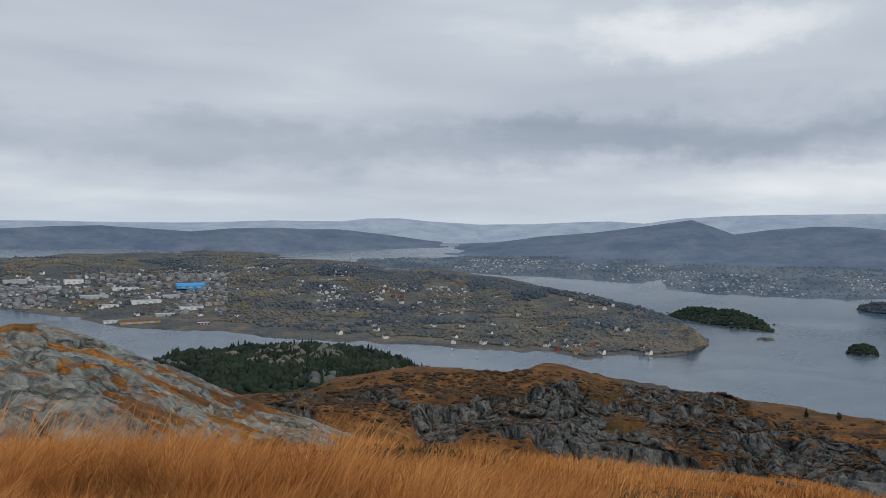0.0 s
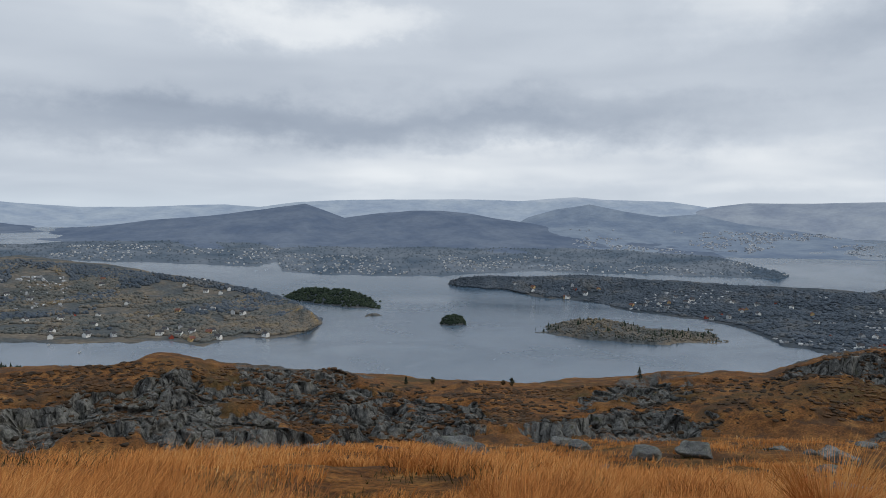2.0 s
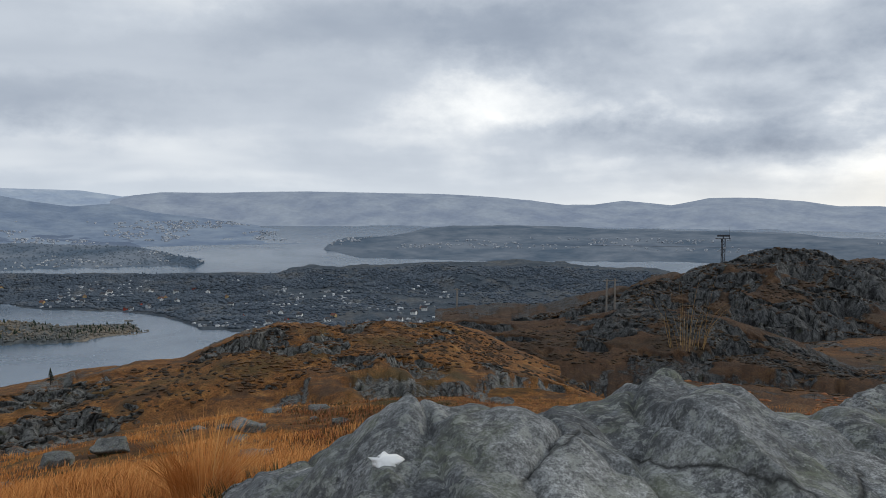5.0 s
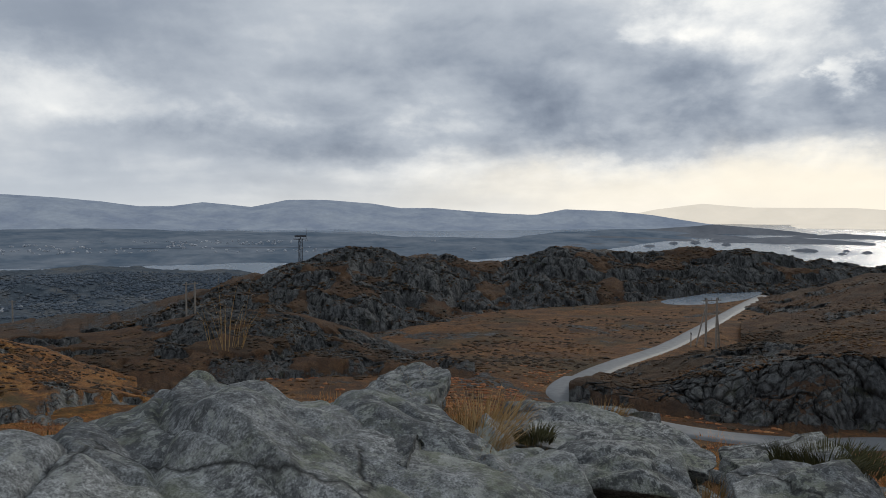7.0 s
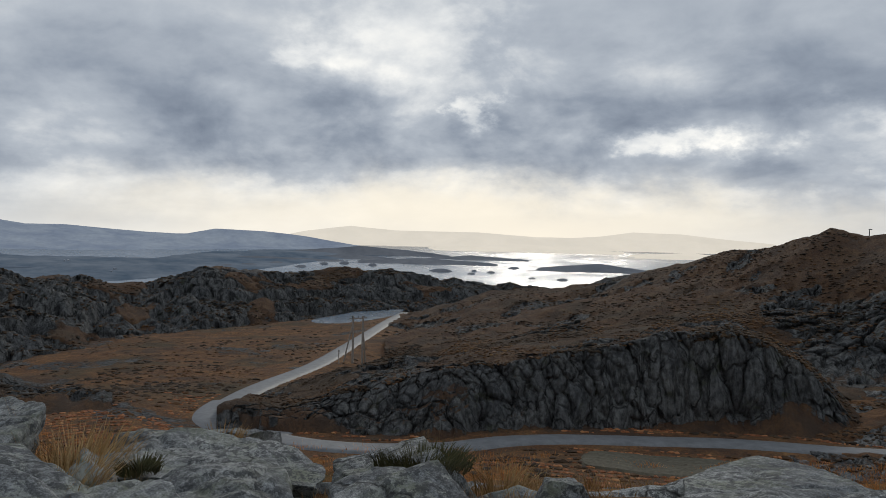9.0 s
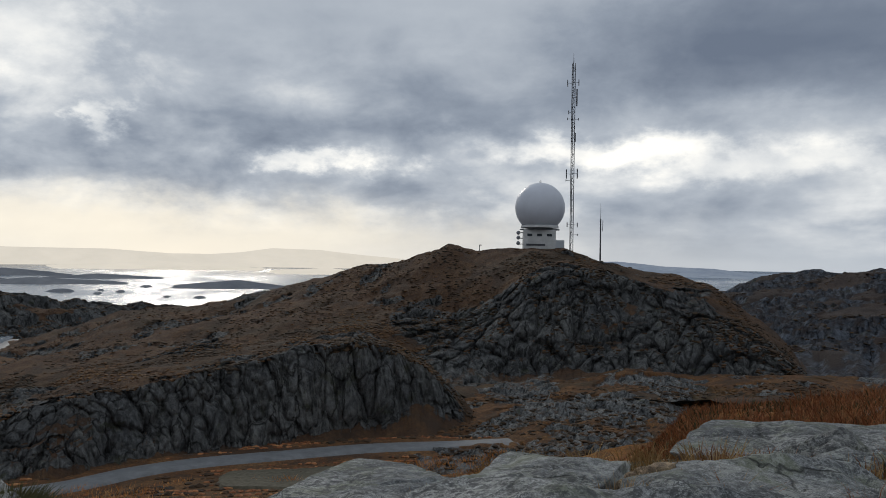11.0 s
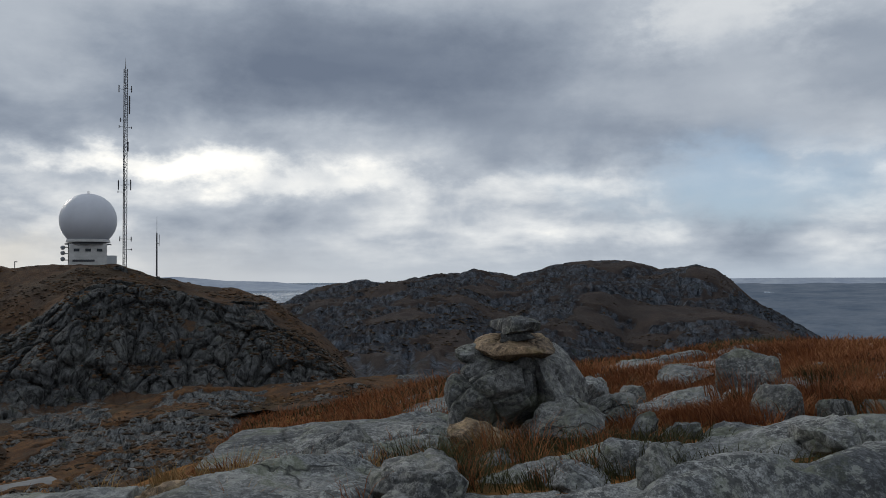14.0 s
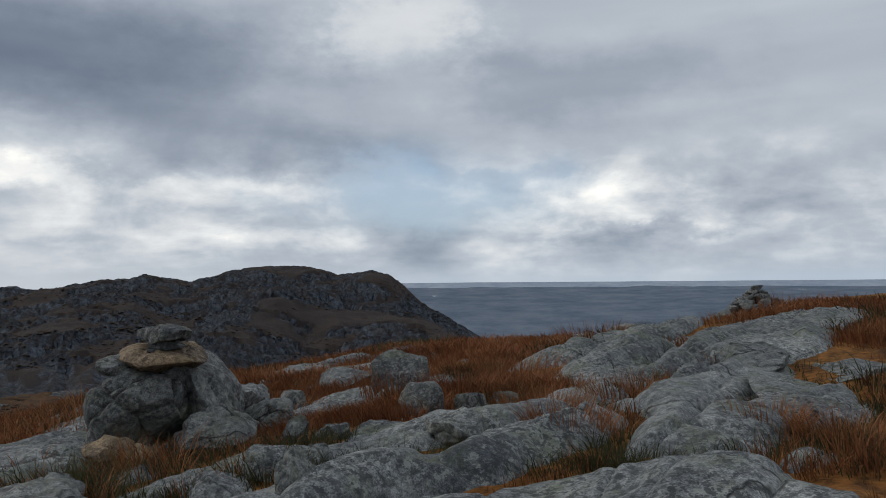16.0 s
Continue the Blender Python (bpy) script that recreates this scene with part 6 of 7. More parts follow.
# ---- woods, houses and the bridge round the fjord ----
def stuff_mesh(name, base_v, base_f, pos, scale, mat, label, category, turn=None, jitter=0.0, seed=0, smooth=False):
    """Many alike small pieces in one mesh."""
    rng = np.random.default_rng(seed)
    n, k = len(pos), len(base_v)
    V = np.repeat(base_v[None], n, 0)
    if jitter:
        V = V * (1 + jitter * rng.uniform(-1, 1, (n, k, 1)))
    V = V * scale[:, None, :]
    a = rng.uniform(0, 6.283, n) if turn is None else turn
    c, s = np.cos(a)[:, None], np.sin(a)[:, None]
    V = np.stack([V[..., 0] * c - V[..., 1] * s, V[..., 0] * s + V[..., 1] * c, V[..., 2]], 2) + pos[:, None]
    F = (base_f[None] + (np.arange(n) * k)[:, None, None]).reshape(-1, base_f.shape[1])
    return tagged(new(name, mesh_of(name, V.reshape(-1, 3), F, mat, smooth)), label, category, kind="stuff")


def ball(sub):
    bm = bmesh.new()
    bmesh.ops.create_icosphere(bm, subdivisions=sub, radius=1)
    V = np.array([v.co[:] for v in bm.verts])
    F = np.array([[v.index for v in f.verts] for f in bm.faces])
    bm.free()
    return V, F


def fir_shape(tiers=4, sides=6):
    V, F = [], []
    for t in range(tiers):
        z0, z1 = t / tiers * 0.85, min(1.0, (t + 1.6) / tiers * 0.9)
        rad = 0.30 * (1 - t / tiers) + 0.04
        b = len(V)
        for k in range(sides):
            a = 6.283 * k / sides + t
            q = rad * (1 if k % 2 else 0.72)
            V.append((q * math.cos(a), q * math.sin(a), z0))
        V.append((0, 0, z1))
        F += [(b + k, b + (k + 1) % sides, b + sides) for k in range(sides)]
    return np.array(V), np.array(F)


def spots(P, n, seed, rows=(4, 52), patch=0.0, size=120.0, az=None, el=None):
    """Random places on a sheet of land, gathered in patches, within bounds of azimuth and height angle."""
    rng = np.random.default_rng(seed)
    h, m = P.shape[:2]
    out = []
    got = 0
    for _ in range(40):
        i, j = rng.uniform(0, h - 1.01, n * 3), rng.uniform(rows[0], min(rows[1], m - 1.01), n * 3)
        i0, j0 = i.astype(int), j.astype(int)
        fi, fj = (i - i0)[:, None], (j - j0)[:, None]
        p = (P[i0, j0] * (1 - fi) + P[i0 + 1, j0] * fi) * (1 - fj) + (P[i0, j0 + 1] * (1 - fi) + P[i0 + 1, j0 + 1] * fi) * fj
        ok = np.ones(len(p), bool)
        if patch:
            ok &= fbm(p[:, 0] / size, p[:, 1] / size, p[:, 2] * 0, 4, 0.5, seed) > patch * (1 - 2 * rng.random(len(p)) * 0.3)
        A = (np.degrees(np.arctan2(p[:, 0], p[:, 1])) + 60) % 360 - 60
        E = np.degrees(np.arctan2(p[:, 2] - EYE_Z, np.hypot(p[:, 0], p[:, 1])))
        if az:
            ok &= (A > az[0]) & (A < az[1])
        if el:
            ok &= (E > el[0]) & (E < el[1])
        out.append(p[ok])
        got += ok.sum()
        if got >= n:
            break
    return np.concatenate(out)[:n]


BALL, FIR = ball(1), fir_shape()


def wood(P, n, seed, size, mat, label, patch=0.0, rows=(4, 52), lump=120, tall=0.95, yard=None, **bounds):
    p = spots(P, n, seed, rows, patch, lump, **bounds)
    rng = np.random.default_rng(seed + 1)
    if yard:
        # a built-up stretch, where few trees stand
        A, E = np.degrees(np.arctan2(p[:, 0], p[:, 1])), np.degrees(np.arctan2(p[:, 2] - EYE_Z, np.hypot(p[:, 0], p[:, 1])))
        built = (A > yard[0]) & (A < yard[1]) & (E > yard[2]) & (E < yard[3])
        p = p[~built | (rng.random(len(p)) < 0.18)]
    s = rng.uniform(0.55, 1.25, (len(p), 1)) * size * np.array([1, 1, tall]) * rng.uniform(0.8, 1.2, (len(p), 3))
    p[:, 2] += s[:, 2] * 0.45
    return stuff_mesh("woodland", *BALL, p, s, mat, label, "trees", jitter=0.28, seed=seed, smooth=True)


def firs(P, n, seed, size, mat, label, patch=0.0, rows=(4, 52), **bounds):
    p = spots(P, n, seed, rows, patch, 60, **bounds)
    rng = np.random.default_rng(seed + 1)
    h = rng.uniform(0.6, 1.3, len(p)) * size
    p[:, 2] -= 0.4
    s = np.stack([h * rng.uniform(.8, 1.25, len(p)), h * rng.uniform(.8, 1.25, len(p)), h], 1)
    return stuff_mesh("fir_wood", *FIR, p, s, mat, label, "trees", jitter=0.12, seed=seed)


wood(NORTH_P, 24000, 201, 5.0, LEAF_AUTUMN, "bare and yellowing autumn woodland", -0.16, (5, 50), 120, 0.6, yard=(-30, -15, -6.6, -3.4), az=(-30, 19))
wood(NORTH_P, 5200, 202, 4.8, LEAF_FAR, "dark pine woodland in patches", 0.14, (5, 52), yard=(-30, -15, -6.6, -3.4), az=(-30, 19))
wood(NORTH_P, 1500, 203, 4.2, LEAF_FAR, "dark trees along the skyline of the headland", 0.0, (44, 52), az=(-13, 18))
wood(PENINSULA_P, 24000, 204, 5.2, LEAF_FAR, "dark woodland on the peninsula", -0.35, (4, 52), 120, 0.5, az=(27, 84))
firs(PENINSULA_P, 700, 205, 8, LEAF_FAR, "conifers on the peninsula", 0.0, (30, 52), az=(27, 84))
wood(ISLE_A_P, 1100, 206, 3.8, LEAF_PINE, "dense dark trees covering the small island")
wood(ISLE_B_P, 240, 207, 2.6, LEAF_PINE, "dense dark trees covering the islet")
wood(ISLE_C_P, 900, 208, 2.6, LEAF_AUTUMN, "scrub and low trees on the island", 0.0, (5, 50), 40)
firs(ISLE_C_P, 120, 209, 8, LEAF_PINE, "scattered firs on the island", 0.0, (8, 50))
firs(PINE_P, 1500, 210, 6.0, LEAF_PINE, "spiry firs among the pines of the knoll", -0.3, (8, 54))
wood(PINE_P, 5200, 213, 2.3, LEAF_PINE, "dense dark pine wood on the knoll", -0.5, (6, 54), 40, 1.2)
wood(PINE_P, 500, 211, 3.0, LEAF_AUTUMN, "birches among the pines", 0.1, (8, 40), 40)
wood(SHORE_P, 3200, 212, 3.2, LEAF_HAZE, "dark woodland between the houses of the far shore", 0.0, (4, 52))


def house_template(name, wall_mat, roof_mat, label, L=11.0, W=8.0, H=5.0, rise=3.0):
    ob = thing(name, 0, 0, -500, label, "house", "houses round the fjord")
    bm = bmesh.new()
    v = [bm.verts.new(q) for q in ((-L / 2, -W / 2, -2), (L / 2, -W / 2, -2), (L / 2, W / 2, -2), (-L / 2, W / 2, -2), (-L / 2, -W / 2, H), (L / 2, -W / 2, H), (L / 2, W / 2, H), (-L / 2, W / 2, H), (-L / 2, 0, H + rise), (L / 2, 0, H + rise))]
    for f in ((0, 1, 5, 4), (1, 2, 6, 9, 5), (2, 3, 7, 6), (3, 0, 4, 8, 7), (3, 2, 1, 0)):
        bm.faces.new([v[k] for k in f])
    part("wall", bm, wall_mat, ob)
    bm = bmesh.new()
    for s in (-1, 1):
        q = [(-L / 2 - .5, s * (W / 2 + .6), H - .45), (L / 2 + .5, s * (W / 2 + .6), H - .45), (L / 2 + .5, 0, H + rise + .12), (-L / 2 - .5, 0, H + rise + .12)]
        lo = [bm.verts.new(p) for p in q]
        hi = [bm.verts.new((p[0], p[1], p[2] + .3)) for p in q]
        bm.faces.new(hi)
        bm.faces.new(lo[::-1])
        for k in range(4):
            bm.faces.new((lo[k], lo[(k + 1) % 4], hi[(k + 1) % 4], hi[k]))
    part("roof", bm, roof_mat, ob)
    for dx in (-L * .28, L * .28):
        for s in (-1, 1):
            bm = bmesh.new()
            box(bm, dx, s * (W / 2 + .02), H * .55, 1.8, .12, 1.5)
            part("window", bm, GLASS_DARK, ob)
    bm = bmesh.new()
    box(bm, L * .2, .6, H + rise, .9, .9, 1.8)
    part("chimney", bm, ROOF_RED, ob)
    return ob


def houses():
    kinds = [house_template("house", WHITE_PAINT, ROOF_DARK, "white-painted wooden house with a dark tiled roof"), house_template("house", GREY_PAINT, ROOF_DARK, "light grey wooden house with a dark roof", 9, 7.5, 5.5, 2.6),
             house_template("house", OCHRE_PAINT, ROOF_RED, "ochre wooden house with a brown tiled roof", 10, 8, 4.2, 3), house_template("house", RED_PAINT, ROOF_DARK, "red-painted boathouse near the shore", 9, 6.5, 3.4, 2.6)]
    rng = random.Random(31)
    zones = [(NORTH_P, 26, (-9, -2), (-5.6, -4.4)), (NORTH_P, 22, (-8, 14), (-8.6, -6.6)), (NORTH_P, 14, (-3, 12), (-6.6, -4.6)), (NORTH_P, 26, (-29, -13), (-4.4, -3.2)), (NORTH_P, 18, (-29, -12), (-6.9, -4.8)),
             (NORTH_P, 14, (-6, 16), (-9.3, -8.3)), (PENINSULA_P, 26, (40, 52), (-7.0, -5.6)), (PENINSULA_P, 20, (52, 66), (-8.6, -7.2)), (PENINSULA_P, 10, (31, 38), (-5.9, -5.0))]
    first = set()
    for z, (P, n, az, el) in enumerate(zones):
        for p in spots(P, n, 300 + z, (3, 50), 0.0, 100, az=az, el=el):
            k = rng.choices(range(4), (6, 3, 2, 1))[0]
            s = rng.uniform(0.85, 1.3)
            m = pose(p[0], p[1], p[2] + 0.8, 0, 0, rng.uniform(0, 180))
            if k not in first:
                first.add(k)
                kinds[k].matrix_world = m
                kinds[k].scale = (1.1, 1.1, 1.1)
                continue
            copy_thing(kinds[k], m)
    for k, ob in enumerate(kinds):
        if k not in first:
            p = spots(NORTH_P, 1, 380 + k, (3, 40), 0, 100, az=(-8, 8), el=(-8.6, -6))[0]
            ob.matrix_world = pose(*p)


houses()


def works_hall(A, el, L, W, H, wall, roof, label, rise=0.0, name="works_hall"):
    """An industrial building on the headland's quay or plain."""
    P = NORTH_P[:, 3:50].reshape(-1, 3)
    a = np.degrees(np.arctan2(P[:, 0], P[:, 1]))
    e = np.degrees(np.arctan2(P[:, 2] - EYE_Z, np.hypot(P[:, 0], P[:, 1])))
    p = P[np.argmin((a - A) ** 2 + (e - el) ** 2)]
    ob = thing(name, p[0], p[1], p[2], label, "industrial building", "harbour works", turn=-A + 8)
    bm = bmesh.new()
    box(bm, 0, 0, H / 2 - 1.5, L, W, H + 3)
    part("wall", bm, wall, ob)
    bm = bmesh.new()
    if rise:
        n = 10
        pts = [(-L / 2 - .5 + 0 * k, -W / 2 + W * k / n, H + rise * math.sin(math.pi * k / n) + .1) for k in range(n + 1)]
        a0, b0 = [bm.verts.new(q) for q in pts], [bm.verts.new((L / 2 + .5, q[1], q[2])) for q in pts]
        for k in range(n):
            bm.faces.new((a0[k], b0[k], b0[k + 1], a0[k + 1]))
        bm.faces.new(a0[::-1])
        bm.faces.new(b0)
    else:
        box(bm, 0, 0, H + .35, L + 1, W + 1, .6)
    part("roof", bm, roof, ob)
    for k in range(3):
        bm = bmesh.new()
        box(bm, (k - 1) * L * .28, -W / 2 - .06, 2.0, L * .12, .15, 4.0)
        part("gate", bm, GREY_PAINT, ob)
    return ob


works_hall(-17.4, -4.35, 78, 46, 6, BLUE_SHEET, BLUE_SHEET, "big bright blue storage hall with a rounded roof", 7)
for A, el, L, W, H, wm in [(-20.2, -5.35, 75, 30, 10, WHITE_PAINT), (-20.6, -6.7, 90, 36, 8, OCHRE_PAINT), (-17.3, -5.8, 60, 28, 9, WHITE_PAINT), (-23.4, -4.9, 70, 30, 8, GREY_PAINT), (-18.2, -5.0, 80, 30, 8, GREY_PAINT), (-26, -4.3, 60, 30, 12, GREY_PAINT), (-24.6, -3.9, 50, 24, 14, WHITE_PAINT), (-28, -3.9, 60, 30, 12, GREY_PAINT), (-21.5, -4.4, 70, 28, 8, WHITE_PAINT), (-16.5, -6.9, 26, 14, 7, RED_PAINT), (-18.8, -6.2, 60, 24, 8, GREY_PAINT), (-22.5, -5.5, 50, 24, 7, WHITE_PAINT), (-22.3, -6.6, 40, 18, 7, WHITE_PAINT)]:
    works_hall(A, el, L, W, H * 0.65, wm, GREY_PAINT if wm is not OCHRE_PAINT else ROOF_RED, {WHITE_PAINT: "white flat-roofed works hall by the harbour", GREY_PAINT: "pale grey flat-roofed works hall", OCHRE_PAINT: "long tan quayside warehouse with a red-brown roof", RED_PAINT: "small red-painted boat shed on the quay"}[wm])


def far_town(P, n, seed, size, az, el, label, mat=ROOFS_FAR):
    p = spots(P, n, seed, (3, 52), 0.02, 160, az=az, el=el)
    rng = np.random.default_rng(seed)
    s = rng.uniform(.6, 1.4, (len(p), 3)) * np.array([size, size * .7, size * .42])
    p[:, 2] += s[:, 2]
    V = np.array([(x, y, z) for x in (-1, 1) for y in (-1, 1) for z in (-1, 1)] + [(0, -1, 1.7), (0, 1, 1.7)], dtype=float)
    F = np.array([(0, 1, 3), (0, 3, 2), (4, 6, 7), (4, 7, 5), (0, 4, 5), (0, 5, 1), (2, 3, 7), (2, 7, 6), (1, 5, 8), (3, 9, 7), (1, 8, 9), (1, 9, 3), (5, 7, 9), (5, 9, 8)])
    return stuff_mesh("far_houses", V, F, p, s, mat, label, "houses", seed=seed)


far_town(SHORE_P, 240, 401, 3.2, (-6, 15.4), (-3.9, -2.4), "scattered pale houses along the far shore")
far_town(SHORE_P, 520, 402, 3.0, (15.5, 50), (-4.5, -3.0), "pale houses crowding the far shore")
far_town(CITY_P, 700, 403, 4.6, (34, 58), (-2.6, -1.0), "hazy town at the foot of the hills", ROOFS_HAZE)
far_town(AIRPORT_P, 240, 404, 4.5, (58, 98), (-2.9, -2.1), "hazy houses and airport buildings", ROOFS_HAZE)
far_town(NORTH_P, 420, 405, 3.8, (-30, -4), (-5.6, -2.9), "scattered pale houses of the harbour town")
far_town(NORTH_P, 340, 407, 7.5, (-30, -15), (-6.4, -3.5), "low grey and white sheds of the harbour district", HARBOUR_ROOFS)
far_town(NORTH_P, 160, 408, 3.8, (-9, 2), (-6.4, -4.4), "pale houses of the village among the trees")
far_town(PENINSULA_P, 240, 406, 3.4, (40, 68), (-8.6, -5.0), "scattered pale houses of the village")


def runway():
    """The pale strip of the airport, laid on the low land."""
    A = np.arange(74, 93.01, 0.25)
    flat = AIRPORT_P[:, 4:50].reshape(-1, 3)
    fa = np.degrees(np.arctan2(flat[:, 0], flat[:, 1]))
    fe = np.degrees(np.arctan2(flat[:, 2] - EYE_Z, np.hypot(flat[:, 0], flat[:, 1])))
    rows = []
    for d in (-0.035, 0.035):
        line = []
        for a in A:
            q = flat[np.argmin((fa - a) ** 2 * 4 + (fe - (-2.55 + d)) ** 2)]
            r = math.hypot(q[0], q[1])
            line.append((*polar(a, r), EYE_Z + r * math.tan(radians(-2.53 + d)) + 1.0))
        rows.append(line)
    P = np.array(rows)
    k = np.ones(9) / 9
    for i in range(2):
        r = np.hypot(P[i, :, 0], P[i, :, 1])
        r = np.convolve(np.pad(r, 4, mode="edge"), k, "valid")
        P[i, :, 0], P[i, :, 1] = r * np.sin(np.radians(A)), r * np.cos(np.radians(A))
        P[i, :, 2] = EYE_Z + r * math.tan(radians(-2.5 + (0.04 if i else -0.04)))
    # the plain's glowing haze colour serves for the strip too
    tagged(new("runway", grid_mesh("runway", P.transpose(1, 0, 2), SEA_PLAIN)), "long pale runway on the hazy lowland", "runway", kind="structure")


runway()


def bridge():
    """A slender suspension bridge over the sound."""
    r = float(fold(sea_r(-2.89)))
    z0 = EYE_Z + r * math.tan(radians(-2.89))
    x, y = polar(-6.5, r)
    ob = thing("suspension_bridge", x, y, z0, "pale grey suspension bridge with a tall pylon over the sound", "bridge", turn=6.5)
    k = r * math.pi / 180
    h = k * 1.0
    for x0, hh in ((0, h), (-5.6 * k, h * .55)):
        for dy in (-5, 5):
            bm = bmesh.new()
            rod(bm, (x0, dy, -3), (x0, dy * .8, hh), 2.2, 1.6, 8)
            part("pylon_leg", bm, CONCRETE, ob)
        bm = bmesh.new()
        box(bm, x0, 0, hh * .93, 2.4, 9, 2.4)
        box(bm, x0, 0, hh * .45, 2.4, 9, 2.0)
        part("cross_beam", bm, CONCRETE, ob)
    bm = bmesh.new()
    box(bm, -2.1 * k, 0, h * .46, 9.0 * k, 9, 1.6)
    part("deck", bm, CONCRETE, ob)
    for dy in (-4, 4):
        bm = bmesh.new()
        prev = None
        for q in range(33):
            u = q / 32
            p = (-5.6 * k * u, dy, h * .5 + (h * .48) * (1 - u) ** 2 * 1.0 + (h * .05) * u)
            if prev:
                rod(bm, prev, p, 0.35, sides=4)
            prev = p
        part("cable", bm, STEEL, ob)


bridge()


def motor_boat(A, el, L, label):
    r = float(sea_r(el))
    x, y = polar(A, r)
    ob = thing("motor_boat", x, y, EYE_Z - SEA_DROP + 0.2, label, "boat", turn=-A + 70)
    bm = bmesh.new()
    box(bm, 0, 0, .6, L, L * .3, 1.6)
    for v in bm.verts:
        if v.co.x > 0:
            v.co.y *= 0.25
            v.co.x += L * .15
        if v.co.z < 0:
            v.co.y *= .6
    part("hull", bm, WHITE_PAINT, ob)
    bm = bmesh.new()
    box(bm, -L * .1, 0, 2.0, L * .35, L * .2, 1.4, .1)
    part("cabin", bm, GREY_PAINT, ob)


motor_boat(2.5, -9.33, 9, "small white motor boat on the fjord")
motor_boat(0.7, -8.75, 8, "small white boat moored at the shore")


# ---- shrubs on the ridge ----
def shrub(A, el, r, h, label, fir=True):
    x, y = polar(A, r)
    z = EYE_Z + r * math.tan(radians(el)) - 0.15 * h
    ob = thing("fir_sapling" if fir else "bare_shrub", x, y, z, label, "shrub", "shrubs on the ridge")
    bm = bmesh.new()
    rod(bm, (0, 0, -.3), (0, 0, h * .9), .05 * h, .012 * h)
    part("trunk", bm, BARK, ob)
    rng = random.Random(int(A * 10))
    bm = bmesh.new()
    for k in range(130):
        t = rng.random() ** .8
        a = rng.uniform(0, 6.283)
        rad = h * (.30 * (1 - t) + .03) if fir else h * .42 * math.sin(.5 + 2.2 * t)
        p = Vector((0, 0, h * (.12 + .86 * t)))
        q = p + Vector((rad * math.cos(a), rad * math.sin(a), (-.06 if fir else .18) * h))
        s = Vector((-math.sin(a), math.cos(a), 0)) * h * .035
        u = (p + q) / 2 + Vector((0, 0, h * .03))
        vs = [bm.verts.new(c) for c in (p, u - s, q, u + s)]
        bm.faces.new(vs)
    part("needles" if fir else "twigs", bm, LEAF_PINE if fir else HEATHER, ob)


for A, el, r, h, f in ((24.3, -12.03, 92, 1.3, True), (31.8, -12.0, 93, 1.0, False), (31.2, -12.05, 93, .8, False), (40.6, -11.0, 94, 1.5, True), (26.2, -12.0, 92, .9, False)):
    shrub(A, el, r, h, "small dark fir standing on the rocky ridge" if f else "bare brown shrub on the rocky ridge", f)


# ---- grass and heather ----
def blade_mesh(name, base, height, width, lean_dir, lean, mat, seed=0, thin=False):
    """Curved, tapering blades: three joints each, or one for far ones."""
    n = len(base)
    side = np.stack([-np.sin(lean_dir + 0.9), np.cos(lean_dir + 0.9), np.zeros(n)], 1) * width[:, None]
    bend = np.stack([np.cos(lean_dir), np.sin(lean_dir), np.zeros(n)], 1)
    steps = (0.0, 0.6, 1.0) if thin else (0.0, 0.4, 0.75, 1.0)
    V = []
    for t in steps:
        c = base + bend * (height * lean * t ** 1.8)[:, None]
        c = c + np.stack([np.zeros(n), np.zeros(n), height * t * (1 - 0.28 * lean * t)], 1)
        w = (1 - t) ** 0.7
        V += [c] if t == 1 else [c - side * w, c + side * w]
    k = len(V)
    V = np.stack(V, 1)
    F = []
    for q in range(len(steps) - 2):
        a = 2 * q
        F += [(a, a + 1, a + 3), (a, a + 3, a + 2)]
    F += [(k - 3, k - 2, k - 1)]
    F = (np.array(F)[None] + (np.arange(n) * k)[:, None, None]).reshape(-1, 3)
    return mesh_of(name, V.reshape(-1, 3), F, mat, False)


